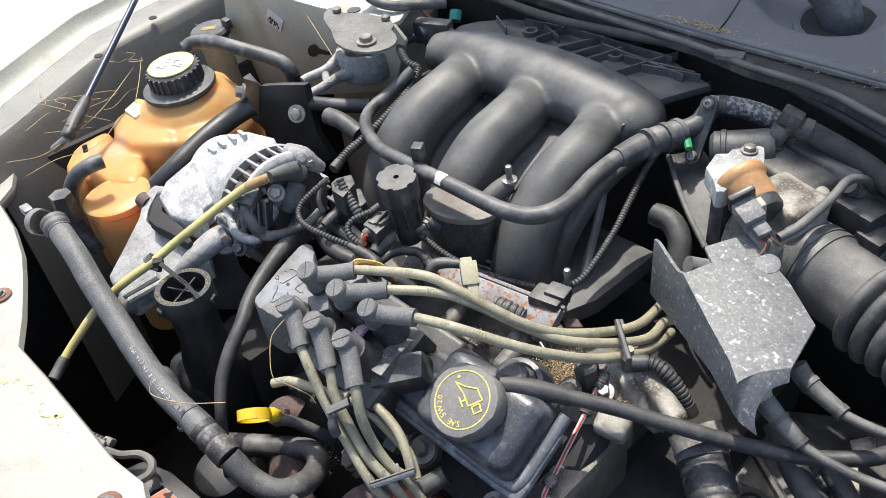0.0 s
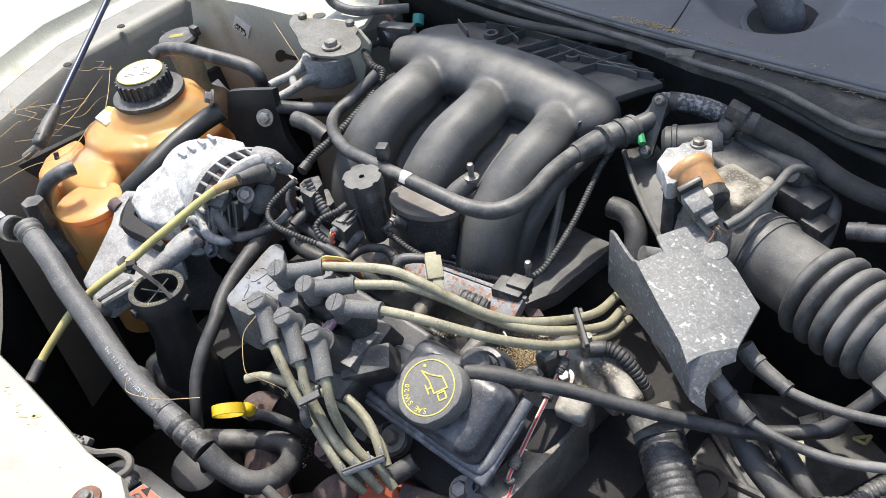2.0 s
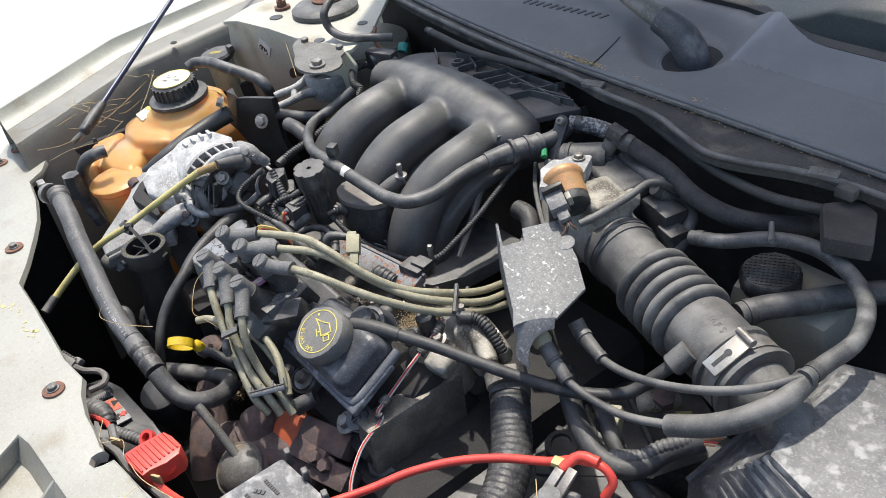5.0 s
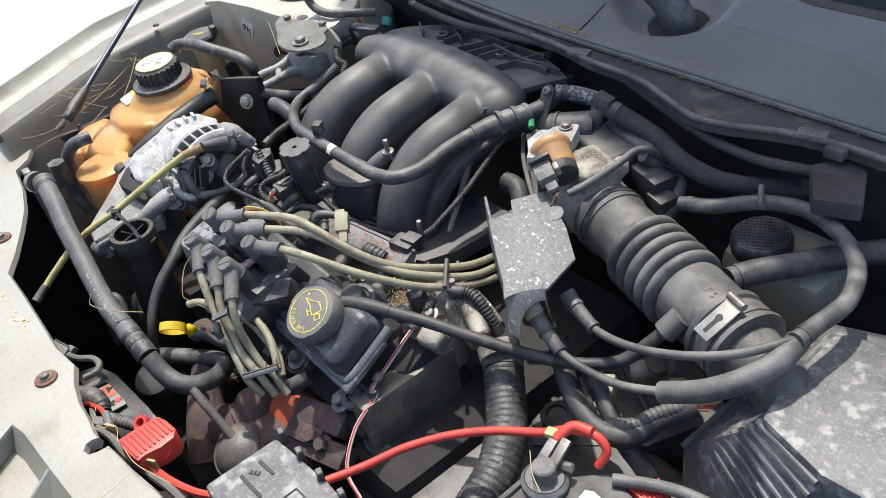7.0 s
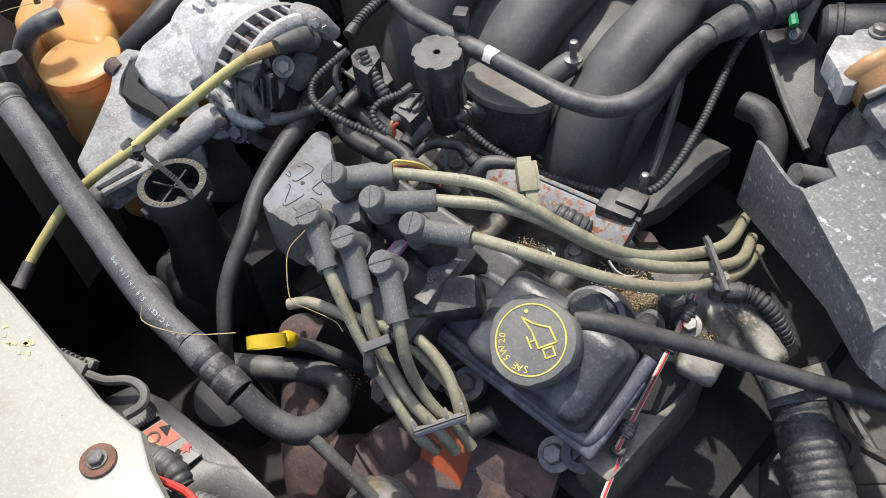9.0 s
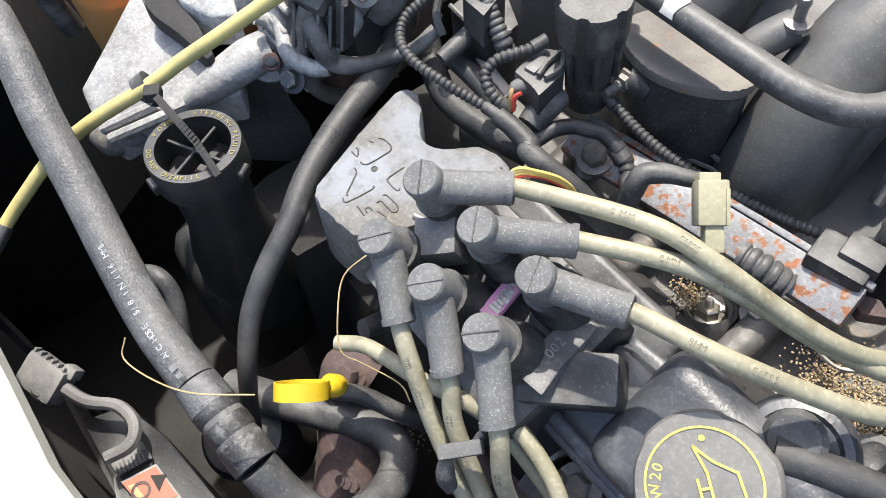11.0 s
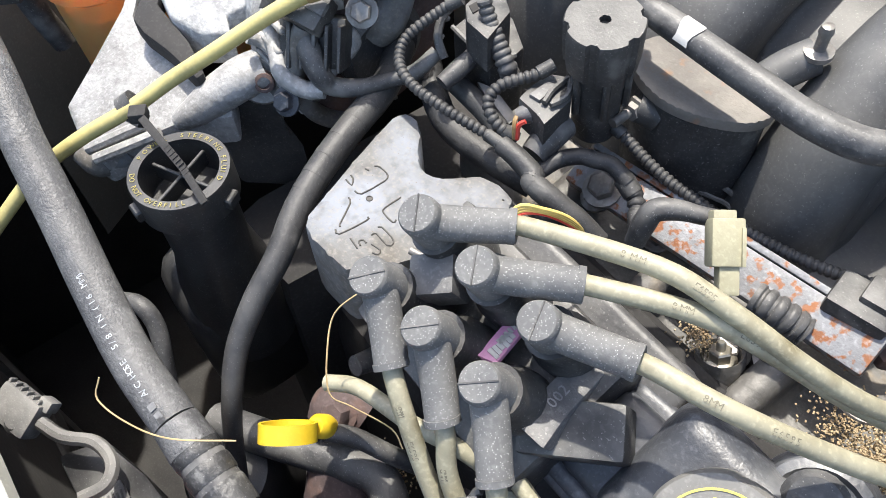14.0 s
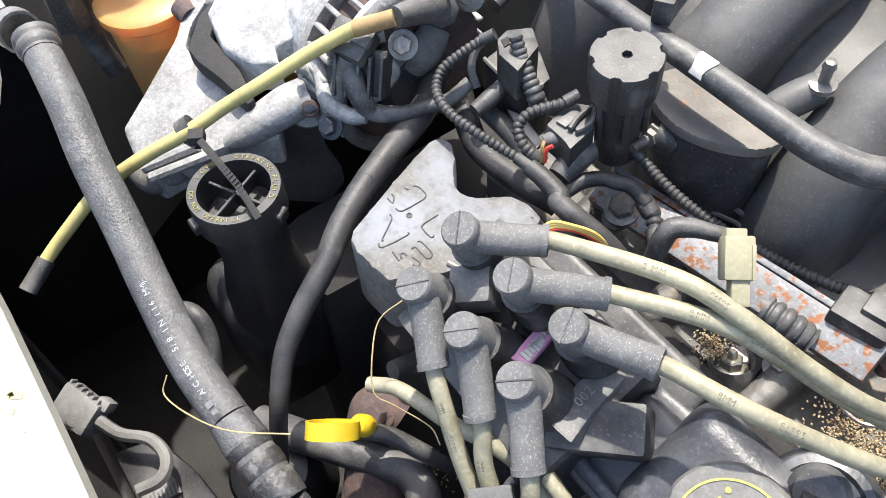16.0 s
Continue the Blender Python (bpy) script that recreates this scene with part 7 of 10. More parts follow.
    part("slot", block(aim((-0.4047, 0.2816, 0.9165), TOWER, (1, 1, 0)), 0.022, 0.006, 0.004, 0.001), GREY_PLASTIC, coil)
    tag = slab([(-0.4555, 0.2565, 0.9445), (-0.4611, 0.2787, 0.9445), (-0.4518, 0.2809, 0.9445), (-0.4468, 0.2608, 0.9445)], 0.004, 0.0006)
    lab = part("label", tag, PINK, coil, "pink printed label")
    lx = Vector((-0.45, 0.2781, 0.945)) - Vector((-0.4485, 0.2604, 0.945))
    for k in range(6):
        p = Vector((-0.4509, 0.2614, 0.9449)).lerp(Vector((-0.4536, 0.2761, 0.9449)), (k + 0.5) / 6)
        part("print", block(aim(p, (0, 0, 1), lx), 0.0022, 0.006 - 0.001 * (k % 3), 0.0005, 0, 1), WHITE, lab)
        part("print", block(aim(p + Vector((-0.003, 0.006, 0)), (0, 0, 1), lx), 0.0016, 0.003, 0.0005, 0, 1), WHITE, lab)
    part("bracket", block(aim((-0.385, 0.318, 0.89), TOWER, (1, 0.1, 0)), 0.05, 0.03, 0.02, 0.006, 3), COVER, coil)


def coil_cover():
    t = thing("end_casting", (-0.57, 0.28, 0.88), "grey die-cast end cover with embossed marks", "casting")
    top = [(x, y, 0.936) for x, y in [(-0.5740, 0.2353), (-0.5793, 0.2403), (-0.5857, 0.2562), (-0.5954, 0.2791), (-0.6034, 0.2999), (-0.6088, 0.3155), (-0.6079, 0.3248), (-0.5974, 0.3262), (-0.5862, 0.3202), (-0.5745, 0.3102), (-0.5653, 0.3060), (-0.5563, 0.3095), (-0.5491, 0.3192), (-0.5435, 0.3283), (-0.5320, 0.3324), (-0.5184, 0.3325), (-0.5155, 0.3261), (-0.5183, 0.3114), (-0.5234, 0.2895), (-0.5178, 0.2744), (-0.5237, 0.2577), (-0.5316, 0.2460), (-0.5362, 0.2362), (-0.5505, 0.2349), (-0.5643, 0.2335)]]
    part("cover", slab(top, 0.05, 0.006), CASTING, t)
    marks = [
        [(-0.5850, 0.2814), (-0.5827, 0.2823)],
        [(-0.5833, 0.2865), (-0.5807, 0.2884), (-0.5747, 0.2887), (-0.5717, 0.2869), (-0.5711, 0.2827), (-0.5715, 0.2702), (-0.5754, 0.2685)],
        [(-0.5850, 0.2691), (-0.5798, 0.2693), (-0.5833, 0.2724), (-0.5860, 0.2728)],
        [(-0.5738, 0.2634), (-0.5700, 0.2619), (-0.5618, 0.2500), (-0.5603, 0.2500)],
        [(-0.5604, 0.2466), (-0.5567, 0.2466), (-0.5552, 0.2625), (-0.5566, 0.2642)],
        [(-0.5565, 0.2852), (-0.5561, 0.2746), (-0.5537, 0.2722), (-0.5455, 0.2724), (-0.5460, 0.2746)],
        [(-0.5458, 0.2591), (-0.5450, 0.2617), (-0.5353, 0.2619), (-0.5346, 0.2649), (-0.5378, 0.2665), (-0.5464, 0.2663), (-0.5479, 0.2645)],
        [(-0.5438, 0.2511), (-0.5467, 0.2520), (-0.5458, 0.2542), (-0.5434, 0.2543)],
        [(-0.5509, 0.2496), (-0.5433, 0.2490)],
        [(-0.5410, 0.2561), (-0.5354, 0.2574), (-0.5337, 0.2551), (-0.5364, 0.2535)],
    ]
    for mark in marks:
        part("embossing", tube([(x, y, 0.9362) for x, y in mark], 0.0005, 6, 2), EMBOSS, t)
    part("dot", lathe([(0.0019, -0.001), (0.0019, 0.0004), (0.0014, 0.0006), (0.0013, 0.0002), (0, 0.0002)], aim((-0.5663, 0.2717, 0.936), (0, 0, 1)), 16), EMBOSS, t)
    part("pin", lathe([(0.0022, 0), (0.0022, 0.012), (0, 0.0125)], aim((-0.5087, 0.2702, 0.945), Vector((-0.5184, 0.2669, 0.945)) - Vector((-0.5087, 0.2702, 0.945))), 10), BOLT, t)


def valve_cover():
    t = thing("valve_cover", (-0.4, 0.3, 0.85), "blue-black painted valve cover, dusty and scuffed", "valve cover")
    n = Vector((0.05, -0.5, 0.866)).normalized()
    m = aim((-0.402, 0.297, 0.9165), n, (1, 0, 0))
    part("rim", block(m @ Matrix.Translation((0, -0.017, -0.026)), 0.276, 0.068, 0.01, 0.004, 3), WORN, t, "flange worn to pale blue-grey")
    part("dome", block(m @ Matrix.Translation((0.07, -0.004, -0.0235)), 0.116, 0.08, 0.034, 0.0155, 6, taper=0.86), COVER, t)
    part("low_deck", block(m @ Matrix.Translation((-0.06, 0.002, -0.03)), 0.15, 0.07, 0.014, 0.005, 3), TRANS, t)
    part("shoulder", block(m @ Matrix.Translation((0.012, -0.012, -0.024)), 0.04, 0.05, 0.02, 0.008, 3), COVER, t)
    bead = [m @ Vector(q) for q in ((-0.132, -0.041, -0.018), (-0.06, -0.0415, -0.018), (0.05, -0.0415, -0.018), (0.117, -0.041, -0.018), (0.129, -0.035, -0.018), (0.131, -0.008, -0.018), (0.131, 0.032, -0.018))]
    part("edge_bead", tube(bead, 0.0056, 12, 5), WORN, t)
    part("grommet", lathe([(0.013, -0.01), (0.014, 0.004), (0.011, 0.007), (0.008, 0.007)], aim((-0.3216, 0.3275, 0.932), n), 22), RUBBER, t)
    part("breather_boss", lathe([(0.028, -0.02), (0.026, -0.006), (0.024, 0.0), (0.02, 0.0015), (0.018, -0.001), (0, -0.001)], aim((-0.3178, 0.3274, 0.924), n), 30), COVER, t)
    part("filler_neck", lathe([(0.029, -0.012), (0.029, 0.006)], aim(Vector((-0.332, 0.279, 0.938)) - n * 0.024, n), 24), COVER, t)
    for q in ((-0.4024, 0.3305, 0.905), (-0.3933, 0.2796, 0.893)):
        b = Vector(q)
        part("bolt_pad", lathe([(0.014, -0.02), (0.013, -0.004), (0.012, -0.003), (0, -0.003)], aim(b, n), 18), COVER, t)
        hexagon_bolt(t, b - n * 0.003, n, 0.0055, 0.008, 1.7)
    cap = thing("oil_filler_cap", (-0.334, 0.284, 0.92), "grey-black oil filler cap with yellow ring and oil can symbol", "oil cap")
    side = Vector((-0.3491, 0.2684, 0.945)) - Vector((-0.3185, 0.2627, 0.935))
    m = aim((-0.332, 0.279, 0.938), n, side)
    wave = lambda a: 1 + 0.05 * (1 / (1 + math.exp(-14 * (math.cos(3 * a + 0.4) + 0.25))))
    part("grip", lathe([(0.029, -0.022), (0.0304, -0.018), (0.0304, -0.003), (0.029, 0.0), (0.026, 0.0008), (0, 0.0006)], m, 72, wave=wave), CAP_GREY, cap)
    part("ring", lathe([(0.0248, 0.0004), (0.0248, 0.0013), (0.0238, 0.0013), (0.0238, 0.0004)], m, 56), YELLOW_PRINT, cap, "printed yellow ring")
    text = "SAE 5W-20"
    def on_arc(i):
        a = math.pi / 2 + 0.9 - 1.8 * (i + 0.5) / len(text)
        p = m @ Vector((0.0178 * math.cos(a), 0.0178 * math.sin(a), 0.0009))
        return Matrix.Translation(p) @ m.to_3x3().to_4x4() @ Matrix.Rotation(a - math.pi / 2, 4, "Z") @ Matrix.Translation((-0.0014, 0, 0))
    lettering(text, on_arc, 0.0068, "printed_lettering", YELLOW_PRINT, cap)
    can = [((0.016, -0.004), (0.007, -0.0084)), ((0.007, -0.0084), (-0.0013, -0.0153)), ((-0.0013, -0.0153), (-0.012, -0.0133)), ((-0.012, -0.0133), (-0.008, -0.001)), ((-0.008, -0.001), (0.004, -0.004)), ((0.004, -0.004), (0.016, -0.004)), ((-0.0105, -0.003), (-0.0125, -0.0095)), ((-0.0125, -0.0095), (-0.0185, -0.0075)), ((-0.0185, -0.0075), (-0.0165, -0.001)), ((-0.0165, -0.001), (-0.0105, -0.003)), ((-0.002, -0.002), (-0.001, 0.002)), ((-0.005, 0.003), (0.003, 0.001))]
    for a, b in can:
        p, q = m @ Vector((*a, 0.0007)), m @ Vector((*b, 0.0007))
        part("symbol_stroke", block(aim(mid(p, q), n, q - p), (q - p).length + 0.001, 0.0011, 0.0007, 0, 1), YELLOW_PRINT, cap)
    part("symbol_drop", lathe([(0.0014, 0.0006), (0.0014, 0.0014), (0, 0.0014)], m @ Matrix.Translation((0.0175, -0.009, 0)), 10), YELLOW_PRINT, cap)


def breather_line():
    t = thing("breather_line", (-0.2767, 0.3424, 0.93), "black rubber breather line from valve cover to air duct", "hose")
    pts = [(-0.3242, 0.3162, 0.93), (-0.3015, 0.3292, 0.93), (-0.2782, 0.3443, 0.925), (-0.2396, 0.3689, 0.915), (-0.2, 0.3909, 0.905), (-0.1617, 0.4135, 0.895), (-0.1245, 0.435, 0.89), (-0.094, 0.4568, 0.89), (-0.0701, 0.4742, 0.9)] + [(-0.0508, 0.5026, 0.925), (-0.0457, 0.5129, 0.93)]
    part("hose", tube(pts, 0.0066, 14, 6), TAPE, t)
    part("elbow_boot", tube(pts[:3], [0.0088, 0.009, 0.0082, 0.0076], 14, 5), TAPE, t)


def dipstick():
    t = thing("oil_dipstick", (-0.5127, 0.1757, 0.86), "yellow plastic oil dipstick ring handle seen from its edge", "dipstick")
    p, q = Vector((-0.5147, 0.1605, 0.8795)), Vector((-0.506, 0.1875, 0.8655))
    n = (q - p).length
    m = aim(mid(p, q), (-0.67, 0.54, 0.51), q - p)
    ring = []
    for i in range(28):
        a = 2 * math.pi * i / 28
        ring.append((n * 0.5 * math.cos(a), 0.013 * math.sin(a)))
    bm = bmesh.new()
    h = 0.005
    loops = [[bm.verts.new(m @ Vector((x * k, y * k2, z))) for x, y in ring] for k, k2, z in ((1, 1, -h), (1, 1, h), (0.9, 0.84, h), (0.9, 0.84, -h))]
    for a, b in zip(loops, loops[1:] + loops[:1]):
        for i in range(28):
            bm.faces.new((a[i], a[(i + 1) % 28], b[(i + 1) % 28], b[i]))
    part("handle", bm, YELLOW, t)
    part("knob", lathe([(0.005, -0.01), (0.0068, -0.005), (0.0068, 0.003), (0.005, 0.006), (0, 0.0066)], aim((-0.5085, 0.1905, 0.8595), (0.05, -0.5, 0.86)), 22), YELLOW, t)
    part("tube", tube([(-0.5085, 0.1905, 0.853), (-0.498, 0.203, 0.846), (-0.4822, 0.2144, 0.835), (-0.4721, 0.2287, 0.81)], 0.0055, 10, 4), PLASTIC, t)


def fuel_rail():
    t = thing("injector_rail", (-0.4348, 0.4232, 0.9), "zinc-plated injector rail blistered with rust", "fuel rail")
    a, b = Vector((-0.535, 0.392, 0.922)), Vector((-0.352, 0.432, 0.894))
    part("rail", block(aim(mid(a, b) - Vector((0, 0, 0.012)), (0, -0.45, 0.9), b - a), (b - a).length, 0.024, 0.012, 0.002), RUSTY_STEEL, t)
    part("rail_lip", block(aim(mid(a, b) + Vector((0, 0.0115, -0.002)), (0, -0.45, 0.9), b - a), (b - a).length, 0.004, 0.008, 0.001), RUSTY_STEEL, t)
    part("rail_end", slab([(-0.3628, 0.4368, 0.895), (-0.346, 0.4457, 0.895), (-0.3349, 0.4402, 0.895), (-0.3471, 0.4301, 0.895)], 0.008, 0.002), RUST, t)
    c = thing("beige_connector", (-0.4259, 0.3841, 0.94), "beige plastic wiring connector standing upright", "connector")
    tall, wide = Vector((-0.6367, 0.5268, 0.5631)), Vector((0.6130, 0.7888, -0.0448))
    shell = part("shell", block(aim((-0.4212, 0.3813, 0.9393), tall, wide), 0.0162, 0.013, 0.0234, 0.0015), BEIGE, c)
    part("latch", block(aim((-0.4321, 0.3882, 0.9482), tall, wide) @ Matrix.Translation((0, -0.001, 0)), 0.0112, 0.009, 0.0117, 0.001), BEIGE, c)
    part("latch_rail", block(aim((-0.4212, 0.3813, 0.9393), tall, wide) @ Matrix.Translation((0.0068, -0.006, 0)), 0.002, 0.004, 0.0188, 0.0005), BEIGE, shell)
    part("lower_shell", block(aim((-0.4118, 0.3749, 0.9315), tall, wide), 0.0099, 0.009, 0.016, 0.001), BEIGE, c)
    b = thing("injector_connector", (-0.362, 0.4238, 0.92), "black injector connector on a stud", "connector")
    part("shell", block(aim((-0.3706, 0.4321, 0.905), (0, 0, 1), (1, 0.2, 0)), 0.032, 0.024, 0.018, 0.003), PLASTIC, b)
    part("shell_top", block(aim((-0.3642, 0.4389, 0.915), (0, 0, 1), (1, 0.2, 0)), 0.022, 0.018, 0.012, 0.002), PLASTIC, b)
    part("stud", lathe([(0.003, -0.02), (0.003, 0.012), (0.0042, 0.016), (0.003, 0.021), (0, 0.022)], aim((-0.3651, 0.4536, 0.92), (0, 0, 1)), 12), BOLT, b)
    n = thing("lifting_nut", (-0.4075, 0.3952, 0.86), "bright plated nut beneath the wires", "nut")
    hexagon_bolt(n, (-0.4062, 0.3939, 0.86), (0, -0.2, 1), 0.007, 0.01, 1.9)
    m = thing("intake_valley", (-0.45, 0.42, 0.78), "greasy aluminium lower intake casting", "casting")
    bm = bmesh.new()
    block(aim((-0.45, 0.425, 0.775), (0, 0, 1)), 0.37, 0.1, 0.08, 0.012, 2, bm)
    for x in (-0.58, -0.5, -0.42, -0.35):
        ball((x, 0.385, 0.82), 0.026, 0.03, 0.035, 0, bm)
        block(aim((x + 0.04, 0.4, 0.83), (0, -0.3, 1), (1, 0, 0)), 0.02, 0.05, 0.05, 0.005, 1, bm)
    blob(bm, 0.004, 2, "casting", DARK_CAST, m)
    for q in ((-0.4097, 0.3329, 0.87), (-0.5184, 0.3977, 0.885), (-0.4844, 0.4206, 0.86), (-0.3853, 0.4014, 0.875)):
        hexagon_bolt(m, q, (0, -0.35, 0.93), 0.0065, 0.009, 1.6)
    n = thing("injector", (-0.404, 0.3963, 0.87), "plated fuel injector with a spring clip", "injector")
    q = aim((-0.4056, 0.3845, 0.8720), (-0.3, 0.1, 0.93))
    part("well", lathe([(0.0135, -0.02), (0.0138, -0.002), (0.0128, 0.0005), (0.0112, -0.001), (0.0105, -0.012), (0, -0.012)], q, 30), DARK_CAST, n)
    part("washer", lathe([(0.0095, -0.012), (0.0095, -0.006), (0.0075, -0.0045), (0.005, -0.0045)], q, 28), PLATED, n, "bright plated washer")
    part("nut", lathe([(0.0065, -0.005), (0.0065, 0.001), (0.0055, 0.002), (0.003, 0.002)], q, 6), PLATED, n, "bright plated nut")
    part("stud", lathe([(0.0028, 0.0), (0.0028, 0.006), (0.0018, 0.0075), (0, 0.0075)], q, 14), PLATED, n)
    s = thing("spring_clip", (-0.3375, 0.4011, 0.89), "bent steel wire clip under the ignition wires", "clip")
    part("wire", tube([(-0.3531, 0.3984, 0.895), (-0.3442, 0.3956, 0.893), (-0.3348, 0.3971, 0.892), (-0.3274, 0.4023, 0.894), (-0.3259, 0.4048, 0.898)], 0.0013, 6, 4), BOLT, s)
    g = thing("grit_heap", (-0.3313, 0.4014, 0.88), "heap of dry tan grit and seed husks in the valley", "debris", kind="stuff")
    bm = bmesh.new()
    for centre, spread, count in (((-0.3288, 0.3995, 0.878), 0.012, 90), ((-0.4203, 0.3832, 0.87), 0.005, 26), ((-0.309, 0.3889, 0.89), 0.01, 70), ((-0.4913, 0.2102, 0.78), 0.008, 60), ((-0.2665, 0.4002, 0.875), 0.006, 30)):
        for i in range(count * 9):
            p = Vector(centre) + Vector((random.gauss(0, spread), random.gauss(0, spread), random.uniform(-0.002, 0.003)))
            block(Matrix.Translation(p) @ Euler((random.uniform(0, 6), random.uniform(0, 6), random.uniform(0, 6))).to_matrix().to_4x4(), random.uniform(0.0008, 0.0018), 0.0009, 0.0007, 0, 1, bm)
    part("grit", bm, GRIT, g, smooth=False)
    h = thing("thermostat_housing", (-0.27, 0.4, 0.8), "dirty cast thermostat housing below the wires", "casting")
    bm = bmesh.new()
    lathe([(0.035, -0.06), (0.035, 0.0), (0.028, 0.01), (0.012, 0.016), (0, 0.016)], aim((-0.29, 0.392, 0.865), (0, -0.2, 1)), 20, bm)
    tube([(-0.2936, 0.4335, 0.875), (-0.259, 0.433, 0.87), (-0.2263, 0.4294, 0.86)], [0.028, 0.026, 0.024], 18, 4, bm=bm)
    block(aim((-0.2585, 0.433, 0.885), (0.3, -0.3, 0.9), (1, 0.6, 0)), 0.03, 0.022, 0.02, 0.004, 2, bm)
    block(aim((-0.254, 0.3786, 0.87), (0.2, -0.4, 0.9), (1, 0.2, 0)), 0.03, 0.024, 0.024, 0.005, 2, bm)
    block(aim((-0.2345, 0.4215, 0.875), (0.2, -0.2, 1), (1, -0.4, 0)), 0.05, 0.02, 0.022, 0.006, 2, bm)
    tube([(-0.2734, 0.4118, 0.885), (-0.2613, 0.4226, 0.885), (-0.2478, 0.424, 0.88)], 0.012, 14, 3, bm=bm)
    blob(bm, 0.003, 2, "housing", THERMO, h)
    part("collar", tube([(-0.2021, 0.4227, 0.868), (-0.1904, 0.416, 0.862)], [0.0235, 0.024, 0.0235], 24, 1), THERMO, h)
    hexagon_bolt(h, (-0.2736, 0.3896, 0.892), (0.1, -0.3, 0.95), 0.006, 0.008, 1.6)
    hexagon_bolt(h, (-0.2425, 0.4394, 0.885), (0.1, -0.3, 0.95), 0.006, 0.008, 1.6)
    part("sensor", lathe([(0.011, -0.02), (0.011, 0.014), (0.008, 0.017), (0.006, 0.016), (0, 0.016)], aim((-0.2903, 0.3889, 0.905), (0, -0.2, 1)), 6), PLASTIC, h)
    part("sensor", lathe([(0.007, -0.02), (0.007, 0.016), (0.004, 0.018), (0.004, 0.026), (0, 0.026)], aim((-0.272, 0.4236, 0.895), (0, 0, 1)), 12), BOLT, h)
    part("cross_cap", lathe([(0.012, -0.004), (0.012, 0.0), (0.008, 0.002), (0.005, 0.0), (0, 0.0)], aim((-0.2945, 0.3672, 0.898), (0, -0.4, 0.9)), 22), PLASTIC, h)


def egr_solenoid():
    t = thing("vacuum_solenoid", (-0.535, 0.4, 0.93), "black plastic vacuum solenoid with notched cap", "solenoid")
    m = aim((-0.537, 0.402, 1.004), (0.05, -0.1, 1), (1, 0, 0))
    cap = part("cap", lathe([(0.0195, -0.028), (0.0205, -0.02), (0.0208, -0.0015), (0.02, 0.0), (0.003, 0.0), (0.003, -0.004), (0, -0.004)], m, 72, wave=lambda a: 1 - 0.1 * (1 if math.cos(6 * a) > 0.72 else 0)), PLASTIC, t)
    part("body", lathe([(0.013, -0.085), (0.0145, -0.045), (0.016, -0.028), (0.0165, -0.026)], m, 24), PLASTIC, t)
    for k in range(6):
        part("rib", block(m @ Matrix.Rotation(radians(60 * k + 30), 4, "Z") @ Matrix.Translation((0.016, 0, -0.06)), 0.004, 0.004, 0.034, 0.001, 1), PLASTIC, t)
    plug = part("plug", slab([(-0.5583, 0.366, 0.957), (-0.561, 0.376, 0.957), (-0.5623, 0.3912, 0.957), (-0.5534, 0.3978, 0.957), (-0.5387, 0.387, 0.957), (-0.5343, 0.3636, 0.957), (-0.5421, 0.3657, 0.957)], 0.02, 0.002), PLASTIC, t, "black latched plug")
    part("latch_loop", tube([(-0.5448, 0.3723, 0.9595), (-0.5491, 0.3824, 0.9595), (-0.5505, 0.3949, 0.9595), (-0.5454, 0.3918, 0.9595), (-0.5404, 0.3841, 0.9595), (-0.5412, 0.3738, 0.9595)], 0.0017, 6, 3), PLASTIC, plug)
    part("latch", slab([(-0.5549, 0.3707, 0.9592), (-0.5563, 0.3848, 0.9592), (-0.5505, 0.3874, 0.9592), (-0.5478, 0.3721, 0.9592)], 0.003, 0.0006), GREY_PLASTIC, plug)
    part("plug_neck", tube([(-0.5544, 0.3619, 0.948), (-0.5499, 0.371, 0.95), (-0.548, 0.375, 0.95)], [0.004, 0.0065, 0.0065], 10, 2), GREY_PLASTIC, plug)
    part("mount_ear", lathe([(0.0095, -0.012), (0.0095, 0.0), (0.0085, 0.002), (0, 0.002)], aim((-0.5244, 0.4268, 0.938), (-0.7, -0.5, 0.3)), 22), PLASTIC, t)
    part("mount_nut", lathe([(0.0075, 0.0), (0.0075, 0.002), (0.0055, 0.003), (0.0055, 0.007)], aim((-0.5241, 0.4254, 0.9385), Vector((-0.5238, 0.4057, 0.938)) - Vector((-0.5248, 0.4262, 0.938))), 6), BOLT, t)
    part("mount_bolt", tube([(-0.5248, 0.4262, 0.938), (-0.5242, 0.406, 0.938)], 0.003, 10, 1), BOLT, t)
    part("vacuum_boot", tube([(-0.5381, 0.3608, 0.932), (-0.5393, 0.3691, 0.935), (-0.5392, 0.3803, 0.937), (-0.5386, 0.3874, 0.937)], [0.0075, 0.0085, 0.008, 0.006], 14, 3), RUBBER, t, "black rubber vacuum boot")
    s = thing("pressure_sensor", (-0.6092, 0.3791, 0.96), "black plastic sensor with upright plug", "sensor")
    body = part("body", slab([(-0.6314, 0.3768, 0.952), (-0.6343, 0.3893, 0.952), (-0.6166, 0.4107, 0.952), (-0.5908, 0.3983, 0.952), (-0.5891, 0.3901, 0.952), (-0.5934, 0.3744, 0.952)], 0.045, 0.003), PLASTIC, s)
    part("rim", tube([(-0.6304, 0.3762, 0.953), (-0.6109, 0.3747, 0.953), (-0.5926, 0.3737, 0.953), (-0.5883, 0.3894, 0.953)], 0.0016, 6, 2), GREY_PLASTIC, body)
    up = part("plug", slab([(-0.6187, 0.377, 0.976), (-0.6221, 0.387, 0.976), (-0.6137, 0.4011, 0.976), (-0.5977, 0.3929, 0.976), (-0.5878, 0.3684, 0.976), (-0.6072, 0.369, 0.976)], 0.024, 0.002), PLASTIC, s)
